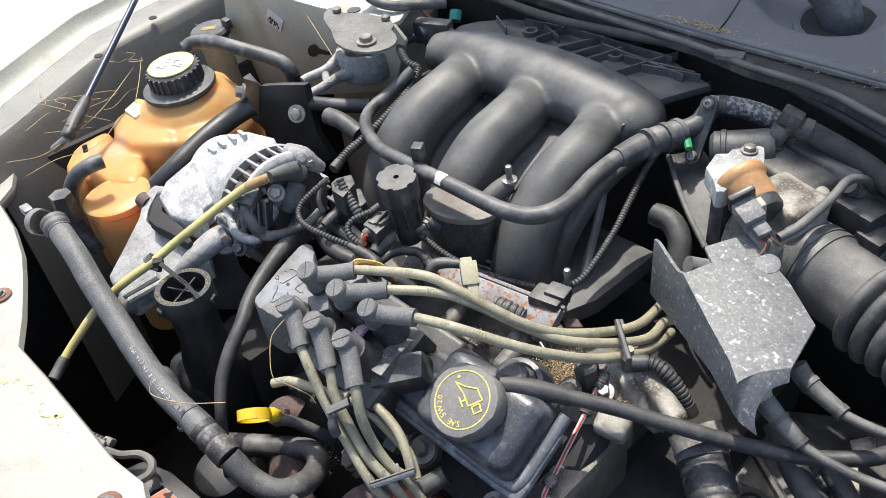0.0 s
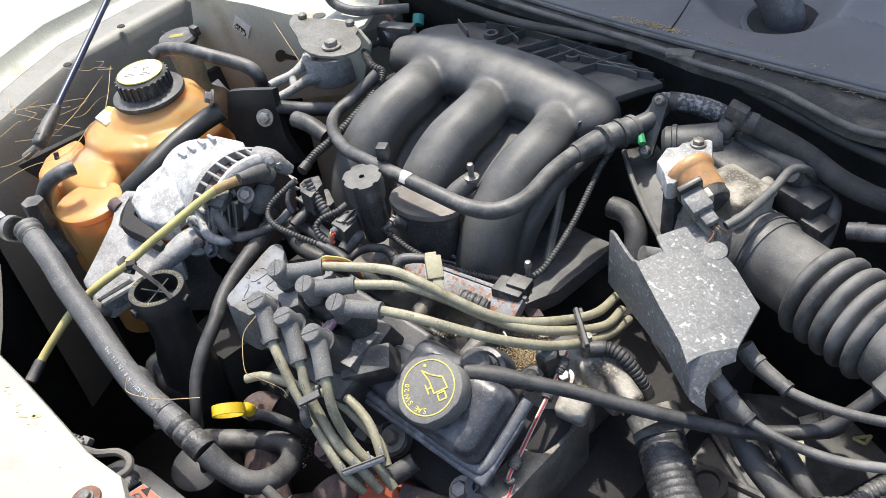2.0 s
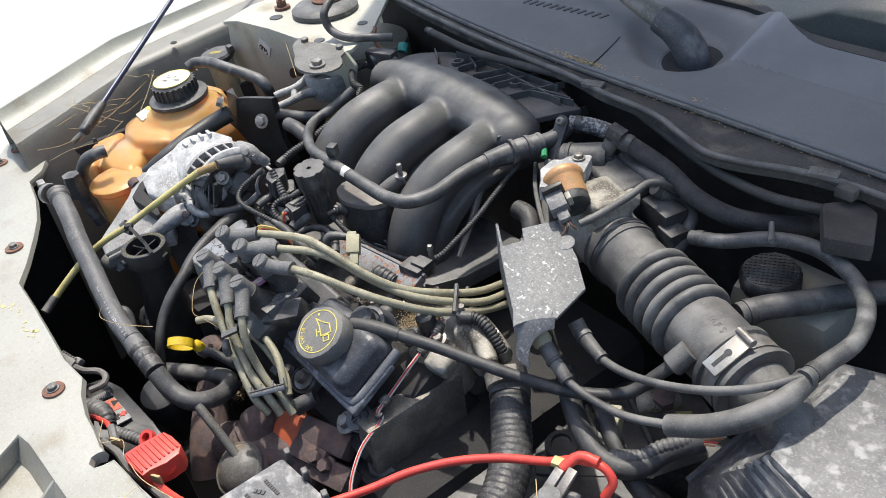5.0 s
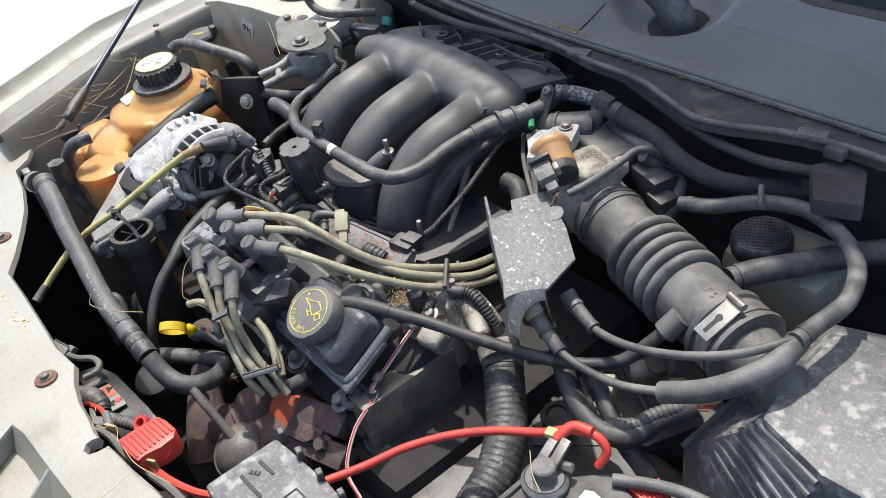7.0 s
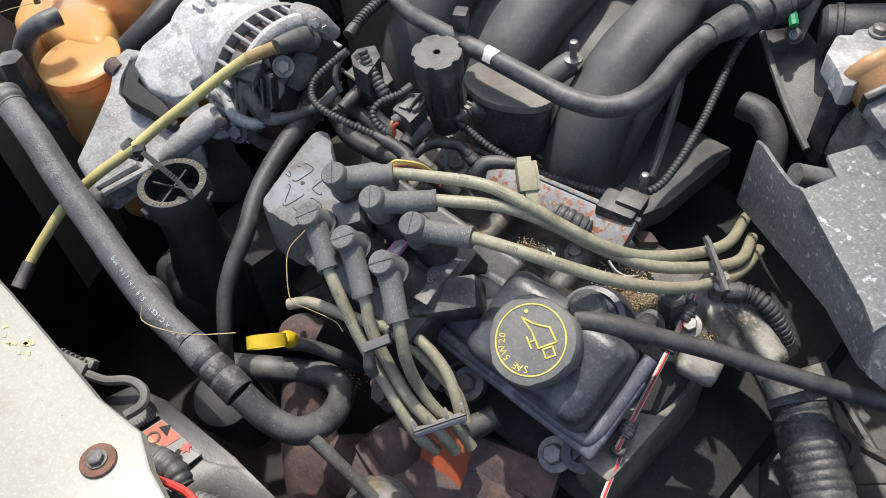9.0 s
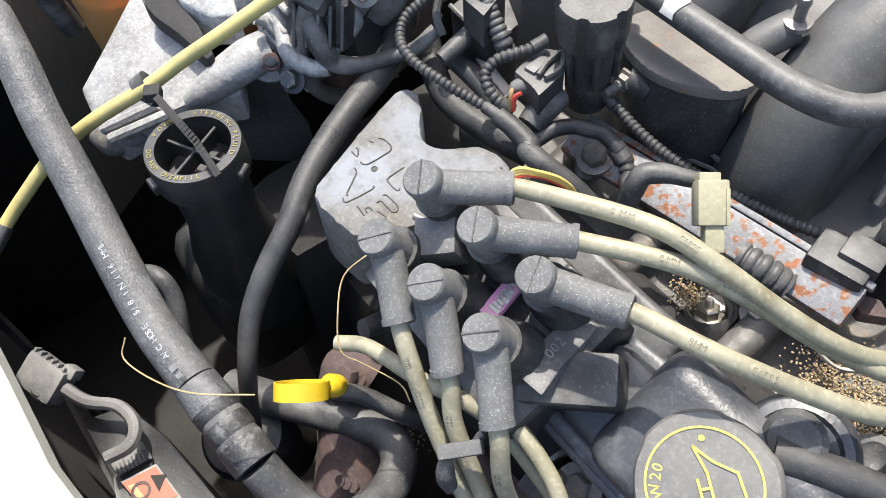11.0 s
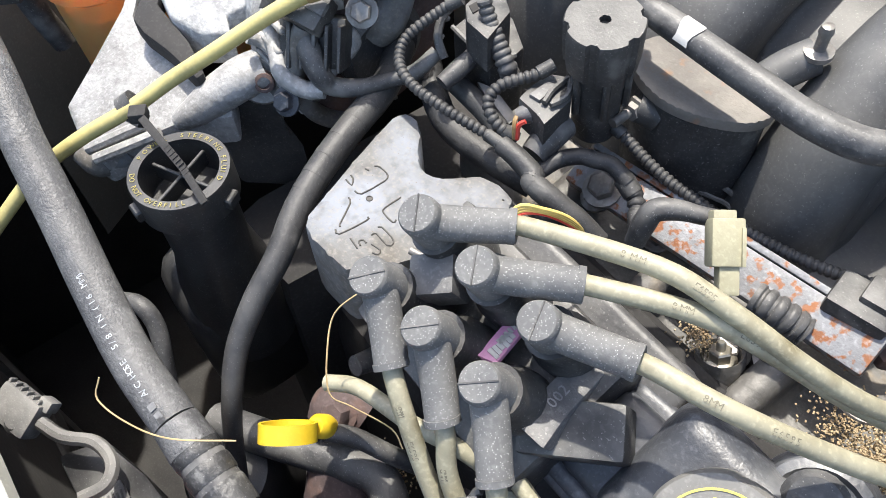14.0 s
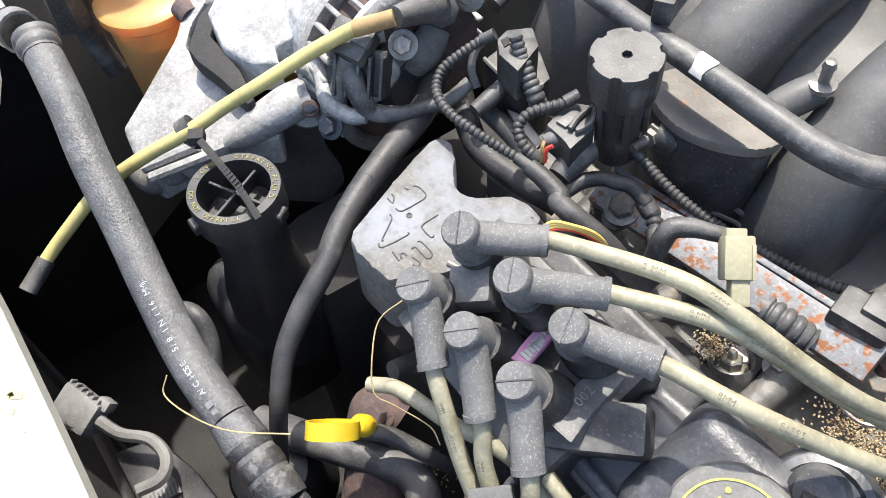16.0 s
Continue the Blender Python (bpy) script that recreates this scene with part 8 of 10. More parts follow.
    part("socket", slab([(-0.6157, 0.3775, 0.9768), (-0.6156, 0.3829, 0.9768), (-0.6095, 0.38, 0.9768), (-0.6092, 0.3752, 0.9768)], 0.001, 0), BLACK, up)
    part("plug_sleeve", tube([(-0.6052, 0.3801, 0.985), (-0.5991, 0.3792, 0.975), (-0.5902, 0.378, 0.965), (-0.5805, 0.3772, 0.955), (-0.5804, 0.3805, 0.945)], [0.0042, 0.0052, 0.0058, 0.006], 12, 5, ribs=0.004, rib_depth=0.0008), RUBBER, s)
    part("vacuum_line", tube([(-0.6247, 0.375, 0.975), (-0.6257, 0.3658, 0.968), (-0.6207, 0.3587, 0.96), (-0.6127, 0.3568, 0.952)], 0.0026, 8, 4), RUBBER, s)
    part("vacuum_elbow", tube([(-0.6031, 0.3476, 0.945), (-0.6037, 0.3588, 0.948), (-0.6065, 0.3733, 0.949)], [0.005, 0.0058, 0.0054], 14, 4), RUBBER, s)
    part("bracket", slab([(-0.6008, 0.3709, 0.935), (-0.5891, 0.3754, 0.935), (-0.5675, 0.3738, 0.93), (-0.5669, 0.3676, 0.928), (-0.5832, 0.367, 0.93)], 0.003, 0.0008), BOLT, s)
    w = thing("solenoid_lead", (-0.5565, 0.3708, 0.93), "two red and black wires leaving a conduit", "wiring")
    part("red_wire", tube([(-0.5465, 0.3559, 0.941), (-0.5472, 0.3574, 0.95), (-0.5451, 0.3603, 0.953)], 0.0014, 6, 3), RED, w)
    part("brown_wire", tube([(-0.5474, 0.3548, 0.941), (-0.5493, 0.3562, 0.95), (-0.5517, 0.3594, 0.952)], 0.0013, 6, 3), BROWN_PLASTIC, w)


def conduits():
    for lab, pts, r, step in (
        ("ribbed black conduit looping past the sensor", [(-0.6145, 0.3719, 0.985), (-0.6195, 0.3649, 0.98), (-0.625, 0.3523, 0.972), (-0.6271, 0.3416, 0.966), (-0.6221, 0.3329, 0.962), (-0.612, 0.3275, 0.96), (-0.5992, 0.3274, 0.957), (-0.5857, 0.3317, 0.953), (-0.5722, 0.3376, 0.948), (-0.5602, 0.3447, 0.942), (-0.5511, 0.3487, 0.938)], 0.0033, 0.0034),
        ("long ribbed black conduit along the manifold foot", [(-0.5328, 0.412, 0.93), (-0.5195, 0.4141, 0.925), (-0.5005, 0.4144, 0.92), (-0.4844, 0.4174, 0.915), (-0.4679, 0.4212, 0.912), (-0.4485, 0.4251, 0.91)] + [(-0.4081, 0.4361, 0.91), (-0.3753, 0.4482, 0.915), (-0.3578, 0.4606, 0.925), (-0.356, 0.4841, 0.935), (-0.3625, 0.5237, 0.945), (-0.3711, 0.5584, 0.955), (-0.3805, 0.595, 0.965), (-0.3847, 0.6249, 0.975)], 0.0036, 0.0034),
        ("ribbed black conduit behind the runners", [(-0.7762, 0.6635, 0.99), (-0.7683, 0.6164, 0.995), (-0.7265, 0.5879, 0.995), (-0.7056, 0.5869, 0.99), (-0.6896, 0.5514, 0.98), (-0.6832, 0.5118, 0.97), (-0.6803, 0.4718, 0.96), (-0.6797, 0.4445, 0.955), (-0.672, 0.4163, 0.95)], 0.0056, 0.004),
        ("ribbed black conduit at the wire clip", [(-0.2666, 0.4191, 0.91), (-0.2538, 0.4299, 0.91), (-0.2379, 0.4322, 0.905), (-0.2229, 0.4329, 0.89), (-0.2133, 0.4341, 0.87)], 0.0068, 0.004),
        ("ribbed conduit curling from the solenoid cap", [(-0.5589, 0.3912, 0.965), (-0.5615, 0.3816, 0.962), (-0.567, 0.3715, 0.96), (-0.5711, 0.3631, 0.957), (-0.5707, 0.3555, 0.953), (-0.5636, 0.3518, 0.948), (-0.556, 0.3533, 0.943), (-0.5485, 0.3577, 0.938)], 0.0036, 0.0036),
        ("ribbed end of a vacuum hose by the rail", [(-0.4991, 0.3922, 0.925), (-0.4886, 0.3917, 0.92), (-0.4816, 0.3874, 0.917), (-0.4745, 0.3821, 0.914)], 0.0052, 0.0045),
    ):
        c = thing("conduit", pts[0], lab, "conduit")
        part("sleeve", tube(pts, r, 10, 6, ribs=step, rib_depth=r * 0.2), TAPE, c)
        for a, b in ((pts[0], pts[1]), (pts[-1], pts[-2])):
            part("end_tape", tube([a, Vector(a).lerp(Vector(b), min(0.9, 0.012 / (Vector(b) - Vector(a)).length))], r * 1.12, 10, 1), PLASTIC, c)
    for lab, pts, r in (
        ("taped trunk loom joining the conduits", [(-0.5511, 0.3487, 0.938), (-0.5395, 0.3505, 0.936), (-0.5262, 0.3507, 0.933)] + [(-0.5237, 0.3479, 0.932), (-0.5098, 0.3506, 0.928), (-0.495, 0.3566, 0.92), (-0.4826, 0.3617, 0.91)], [0.0055, 0.0062, 0.0065, 0.0065, 0.006]),
        ("short taped loom under the sensor", [(-0.6113, 0.3624, 0.932), (-0.5956, 0.363, 0.93), (-0.5815, 0.3637, 0.927), (-0.5683, 0.3621, 0.925)], 0.0066),
        ("black fabric-taped loom beside the casting", [(-0.6607, 0.358, 0.93), (-0.638, 0.3297, 0.928), (-0.6245, 0.2972, 0.926), (-0.6104, 0.2644, 0.922), (-0.5986, 0.241, 0.916), (-0.5845, 0.2195, 0.908), (-0.5756, 0.1968, 0.896), (-0.5667, 0.1769, 0.88), (-0.5534, 0.1621, 0.865), (-0.5455, 0.1498, 0.835), (-0.54, 0.135, 0.77)], [0.0092, 0.009, 0.0086, 0.008, 0.0074, 0.0066, 0.0058, 0.0054, 0.0052]),
        ("black rubber hose over the injector rail", [(-0.5308, 0.3599, 0.926), (-0.529, 0.3724, 0.928), (-0.5222, 0.3816, 0.93)] + [(-0.5149, 0.3851, 0.931), (-0.5066, 0.3907, 0.93), (-0.4948, 0.3918, 0.925)], 0.0048),
        ("taped loom running to the casting", [(-0.6397, 0.3633, 0.925), (-0.6203, 0.353, 0.922), (-0.6, 0.3467, 0.918), (-0.5788, 0.3482, 0.915), (-0.5573, 0.3549, 0.91), (-0.5378, 0.3628, 0.905)], 0.0085),
        ("black vacuum line by the bracket", [(-0.3585, 0.5863, 0.93), (-0.3375, 0.5848, 0.93), (-0.3199, 0.5742, 0.92), (-0.3099, 0.5568, 0.9)], 0.012),
        ("thick taped loom below the bracket", [(-0.1519, 0.4636, 0.88), (-0.1125, 0.438, 0.86), (-0.0651, 0.4235, 0.85), (-0.0324, 0.4356, 0.85), (-0.0196, 0.4701, 0.86), (-0.0003, 0.496, 0.87)], 0.011),
        ("taped loom beside the radiator hose", [(-0.1042, 0.4672, 0.86), (-0.0501, 0.4395, 0.84), (-0.0097, 0.4336, 0.82), (0.0142, 0.43, 0.8)], 0.0095),
    ):
        c = thing("wiring_loom", pts[0], lab, "wiring")
        part("sheath", tube(pts, r, 14, 6), TAPE, c)
        line = smooth_line(pts, 5)
        wide = r if isinstance(r, list) else [r, r]
        for i in range(1, len(line) - 2, 2):
            u = i / (len(line) - 1) * (len(wide) - 1)
            w = wide[int(u)] + (wide[min(int(u) + 1, len(wide) - 1)] - wide[int(u)]) * (u % 1)
            part("tape_wrap", tube([line[i], line[i].lerp(line[i + 1], 0.7)], [w * 1.01, w * 1.06, w * 1.01], 14, 1), TAPE, c)
    for lab, pts, rr in (("black rubber elbow boot over the rail", [(-0.4647, 0.3673, 0.925), (-0.4634, 0.3694, 0.94), (-0.4623, 0.3742, 0.948), (-0.4551, 0.3824, 0.949), (-0.4463, 0.3893, 0.948), (-0.439, 0.3958, 0.947)], [0.0055, 0.0062, 0.006, 0.0048, 0.0044]), ("grey rubber tube beside the steering reservoir", [(-0.6528, 0.1357, 0.86), (-0.6331, 0.1453, 0.87), (-0.6198, 0.1464, 0.86), (-0.6055, 0.1381, 0.84), (-0.5983, 0.1316, 0.82)], [0.0055, 0.0055, 0.0055])):
        e = thing("rubber_elbow", pts[0], lab, "hose")
        part("elbow", tube(pts, rr, 14, 5), RUBBER, e)
        part("lip", tube([pts[-1], Vector(pts[-1]).lerp(Vector(pts[-2]), 0.15)], rr[-1] * 1.15, 14, 1), RUBBER, e)
    b = thing("plated_bolt", (-0.5128, 0.3946, 0.9), "plated bolt on the injector rail", "bolt")
    hexagon_bolt(b, (-0.5128, 0.3946, 0.9), (0, -0.4, 0.9), 0.008, 0.01, 1.5)
    c = thing("conduit", (-0.3954, 0.4081, 0.9), "short ribbed conduit under the beige connector", "conduit")
    part("sleeve", tube([(-0.4082, 0.3989, 0.91), (-0.3956, 0.4016, 0.91), (-0.3809, 0.4062, 0.905)], 0.009, 12, 5, ribs=0.005, rib_depth=0.0014), RUBBER, c)
    y = thing("coloured_wires", (-0.4933, 0.3313, 0.95), "thin yellow and red wires in a bundle", "wiring")
    for mt, run in zip((FLAX, FLAX, FLAX, RED), (
        [(-0.4809, 0.2926, 0.9900), (-0.4790, 0.2993, 0.9955), (-0.4725, 0.3065, 0.9940), (-0.4662, 0.3143, 0.9890), (-0.4624, 0.3202, 0.9800), (-0.4618, 0.3258, 0.9650)],
        [(-0.4802, 0.2920, 0.9888), (-0.4785, 0.2990, 0.9943), (-0.4724, 0.3065, 0.9928), (-0.4659, 0.3141, 0.9878), (-0.4621, 0.3201, 0.9788), (-0.4616, 0.3258, 0.9638)],
        [(-0.4795, 0.2914, 0.9876), (-0.4780, 0.2986, 0.9931), (-0.4723, 0.3066, 0.9916), (-0.4655, 0.3140, 0.9866), (-0.4618, 0.3200, 0.9776), (-0.4614, 0.3258, 0.9626)],
        [(-0.4787, 0.2909, 0.9864), (-0.4775, 0.2982, 0.9919), (-0.4722, 0.3066, 0.9904), (-0.4652, 0.3138, 0.9854), (-0.4615, 0.3199, 0.9764), (-0.4612, 0.3257, 0.9614)],
    )):
        part("thin_wire", tube(run, 0.0009, 8, 5), mt, y)
    s = thing("striped_lead", (-0.2716, 0.3587, 0.89), "white and red striped sensor lead with taped joints", "wiring")
    pts = [(-0.2831, 0.4068, 0.905), (-0.2769, 0.3812, 0.895), (-0.2702, 0.3493, 0.885), (-0.2645, 0.3156, 0.87), (-0.2603, 0.292, 0.86)] + [(-0.2574, 0.293, 0.85), (-0.2463, 0.2565, 0.84), (-0.2233, 0.2247, 0.82), (-0.1977, 0.2198, 0.8)]
    part("lead", tube(pts, 0.0021, 8, 5), WHITE, s)
    part("red_stripe", tube([Vector(p) + Vector((0.0008, -0.001, 0.0012)) for p in pts], 0.001, 6, 5), RED, s)
    line = smooth_line(pts, 10)
    for i, j, r in ((2, 9, 0.0065), (13, 17, 0.006), (32, 37, 0.0065), (41, 46, 0.0055)):
        part("tape", tube(line[i:j], [r * 0.8, r, r * 1.05, r * 0.9], 12, 2, ribs=0.003, rib_depth=0.0005), RUBBER, s)
    e = thing("lifting_eye", (-0.2746, 0.2774, 0.845), "dark steel lifting eye on the cylinder head", "bracket")
    part("eye", lathe([(0.0135, -0.003), (0.0135, 0.003), (0.0065, 0.003), (0.0065, -0.003)], aim((-0.2807, 0.2764, 0.845), (0.1, -0.5, 0.85)), 22), COVER, e)
    for k in range(3):
        part("spoke", block(aim((-0.2802, 0.2756, 0.847), (0.1, -0.5, 0.85), (math.cos(2.1 * k + 0.4), math.sin(2.1 * k + 0.4), 0.1)) @ Matrix.Translation((0.003, 0, 0)), 0.007, 0.0015, 0.002, 0, 1), COVER, e)
    part("washer", lathe([(0.0155, -0.004), (0.0155, -0.0015), (0.012, -0.001)], aim((-0.2803, 0.2784, 0.845), (0.1, -0.5, 0.85)), 24), BOLT, e)
    part("strap", block(aim((-0.2685, 0.283, 0.842), (0.1, -0.5, 0.85), (1, 0.2, 0)), 0.03, 0.014, 0.004, 0.001), COVER, e)
    for q in ((-0.2969, 0.2705, 0.83), (-0.3818, 0.2662, 0.84)):
        n = thing("head_bolt", q, "greasy steel head bolt with washer", "bolt")
        hexagon_bolt(n, q, (0, -0.5, 0.85), 0.008, 0.012, 1.7)


# ---- below and front ----
def engine_mass():
    e = thing("engine_block", (-0.45, 0.4, 0.3), "engine block and cylinder heads blackened as shade, with greasy castings", "engine")
    # Plain filling masses, coloured black for the shade deep in the bay.
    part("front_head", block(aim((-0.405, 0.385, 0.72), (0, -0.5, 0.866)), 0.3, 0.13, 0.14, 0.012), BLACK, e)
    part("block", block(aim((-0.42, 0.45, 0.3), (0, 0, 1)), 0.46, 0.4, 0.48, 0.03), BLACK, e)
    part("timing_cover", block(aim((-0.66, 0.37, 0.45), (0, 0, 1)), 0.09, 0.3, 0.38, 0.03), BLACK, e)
    part("transmission", block(aim((-0.06, 0.36, 0.3), (0, -0.05, 1), (1, 0, 0)), 0.36, 0.36, 0.43, 0.04, 3), TRANS, e)
    for i in range(6):
        part("casting_rib", block(aim((-0.2 + 0.045 * i, 0.3, 0.715), (0, -0.05, 1), (0.25, 1, 0)), 0.2, 0.008, 0.026, 0.003), TRANS, e)
    part("bell_housing", lathe([(0.12, -0.06), (0.12, 0.0), (0.11, 0.01), (0.07, 0.02), (0.04, 0.022)], aim((-0.2, 0.34, 0.66), (0.9, -0.1, 0.3)), 40), TRANS, e)
    part("head_side", slab([(-0.2676, 0.3081, 0.83), (-0.2721, 0.3745, 0.84), (-0.2614, 0.3959, 0.82), (-0.2507, 0.3928, 0.79), (-0.2471, 0.3315, 0.77), (-0.2604, 0.3039, 0.78)], 0.06, 0.006), DARK_CAST, e)
    part("head_ledge", slab([(-0.2737, 0.2702, 0.795), (-0.2607, 0.2825, 0.79), (-0.2437, 0.291, 0.78), (-0.2398, 0.276, 0.775), (-0.2592, 0.2648, 0.78)], 0.02, 0.003), TRANS, e)
    for p, q in ([(-0.2678, 0.4145, 0.76), (-0.2224, 0.3085, 0.74)], [(-0.2326, 0.3912, 0.75), (-0.2084, 0.3943, 0.75)], [(-0.2248, 0.3228, 0.745), (-0.1728, 0.3328, 0.73)], [(-0.2597, 0.4423, 0.77), (-0.2642, 0.4116, 0.765)]):
        part("casting_ridge", tube([p, q], 0.005, 8, 1), TRANS, e)
    part("gear_cover", slab([(-0.2732, 0.4191, 0.757), (-0.2602, 0.4466, 0.757), (-0.1908, 0.4115, 0.757), (-0.1616, 0.3595, 0.757), (-0.1531, 0.3054, 0.757), (-0.1738, 0.2706, 0.757), (-0.203, 0.2679, 0.757), (-0.2209, 0.3246, 0.757)], 0.03, 0.008), TRANS, e)
    part("boss", lathe([(0.02, -0.01), (0.019, 0.004), (0.012, 0.006), (0.011, 0.002), (0, 0.002)], aim((-0.1535, 0.4545, 0.765), (0, -0.1, 1)), 24), TRANS, e)
    part("head_casting", block(aim((-0.265, 0.335, 0.775), (0, 0, 1)), 0.03, 0.13, 0.075, 0.008), ENGINE_GREY, e)
    m = thing("exhaust_manifold", (-0.4, 0.2, 0.7), "rusty cast iron exhaust manifold", "exhaust manifold")
    part("downpipe", tube([(-0.5159, 0.2016, 0.8), (-0.499, 0.1855, 0.785), (-0.4824, 0.1697, 0.77), (-0.4621, 0.1541, 0.75), (-0.443, 0.1431, 0.72)], [0.022, 0.023, 0.026, 0.03], 20, 5), RUST, m)
    for k in range(3):
        part("cast_mark", lathe([(0.0035, -0.002), (0.0035, 0.0012), (0.002, 0.0014), (0, 0.001)], aim(Vector((-0.4797, 0.1671, 0.805)) + Vector((0.004 * k, 0.002 * k, 0.0)), (0, -0.6, 0.8)), 10), RUST, m)
    part("cross_pipe", tube([(-0.4092, 0.2558, 0.78), (-0.4083, 0.2307, 0.775), (-0.4129, 0.207, 0.77), (-0.4176, 0.1836, 0.765)], [0.023, 0.024, 0.026, 0.028], 20, 5), RUST, m)
    part("log", tube([(-0.4466, 0.1684, 0.75), (-0.4225, 0.1857, 0.758), (-0.3905, 0.1999, 0.762), (-0.36, 0.2138, 0.765), (-0.3346, 0.2251, 0.765), (-0.3143, 0.2347, 0.76)], [0.028, 0.027, 0.026, 0.024], 20, 5), RUST, m)
    part("runner", tube([(-0.423, 0.2102, 0.79), (-0.4097, 0.2062, 0.785), (-0.4028, 0.1996, 0.765), (-0.4002, 0.1917, 0.75)], [0.022, 0.023, 0.025, 0.026], 18, 4), RUST, m)
    part("runner", tube([(-0.3309, 0.2536, 0.785), (-0.3326, 0.2427, 0.78), (-0.3345, 0.2314, 0.765)], [0.018, 0.019, 0.022], 16, 4), RUST, m)
    part("port", tube([(-0.5255, 0.1927, 0.83), (-0.526, 0.2026, 0.835), (-0.5228, 0.2121, 0.835), (-0.5122, 0.2178, 0.83)], [0.007, 0.013, 0.015, 0.014], 14, 4), RUST, m)
    part("port", tube([(-0.4383, 0.2174, 0.82), (-0.4344, 0.2261, 0.822), (-0.426, 0.2292, 0.815)], [0.012, 0.016, 0.016], 14, 3), RUST, m)
    for q, r in (((-0.5178, 0.2071, 0.838), 0.008), ((-0.431, 0.2195, 0.828), 0.007), ((-0.3088, 0.2306, 0.795), 0.008), ((-0.2941, 0.2335, 0.79), 0.008), ((-0.3387, 0.2308, 0.79), 0.009)):
        hexagon_bolt(m, q, (0.2, -0.6, 0.8), r, 0.014, 1.4, RUST)
    for q, s in (((-0.3244, 0.2375, 0.775), (0.05, 0.022, 0.03)), ((-0.2946, 0.2422, 0.765), (0.06, 0.028, 0.03)), ((-0.322, 0.2577, 0.79), (0.07, 0.03, 0.024))):
        part("flange", block(aim(q, (0.15, -0.5, 0.85), (1, 0.35, 0)), *s, 0.004), RUST, m)
    k = thing("flex_joint", (-0.3826, 0.169, 0.76), "grey braided exhaust flex joint", "exhaust joint")
    part("joint", lathe([(0.022, -0.03), (0.03, -0.022), (0.034, -0.008), (0.034, 0.006), (0.03, 0.018), (0.024, 0.026), (0.012, 0.032), (0, 0.033)], aim((-0.3834, 0.1678, 0.755), (0.1, -0.5, 0.8)), 28), DARK_CAST, k)
    for i in range(5):
        part("braid_ring", lathe([(0.0335 - 0.0012 * abs(i - 2), -0.003), (0.036 - 0.0014 * abs(i - 2), 0.0), (0.0335 - 0.0012 * abs(i - 2), 0.003)], aim(Vector((-0.3834, 0.1678, 0.755)) + Vector((0.1, -0.5, 0.8)) * (0.009 * (i - 2)), (0.1, -0.5, 0.8)), 28), RUST if i % 2 else DARK_CAST, k)
    part("rod", tube([(-0.4399, 0.1533, 0.835), (-0.4164, 0.1573, 0.815), (-0.3879, 0.1628, 0.785)], 0.0055, 10, 3), WEATHERED, k, "weathered steel pipe")
    o = thing("orange_plug", (-0.3703, 0.2256, 0.8), "bright orange plastic cover behind the wires", "cover")
    part("cover", lathe([(0.03, -0.03), (0.031, 0.0), (0.026, 0.006), (0, 0.008)], aim((-0.367, 0.2248, 0.79), (0, -0.6, 0.8)), 24), RUST_ORANGE, o)
    b = thing("plug_boot", (-0.3773, 0.2623, 0.85), "black rubber spark plug boot in the head", "boot")
    part("boot", tube([(-0.3589, 0.2384, 0.83), (-0.3474, 0.2612, 0.84)], [0.01, 0.011, 0.009], 14, 1), RUBBER, b)
    b = thing("plug_boot", (-0.5368, 0.2191, 0.88), "black spark plug boot with tan cap", "boot")
    part("boot", tube([(-0.527, 0.2249, 0.86), (-0.5276, 0.2439, 0.85)], [0.006, 0.0075, 0.0075], 14, 1), RUBBER, b)
    # Made-up drum in the place of black hose loops.
    c = thing("canister", (-0.5234, 0.1634, 0.75), "black drum standing in for hose loops below the coolant hose", "canister")
    part("drum", lathe([(0.03, -0.08), (0.03, -0.004), (0.026, 0.004), (0.018, 0.007), (0, 0.007)], aim((-0.5524, 0.1356, 0.785), (0.2, -0.2, 1)), 28), JET, c)


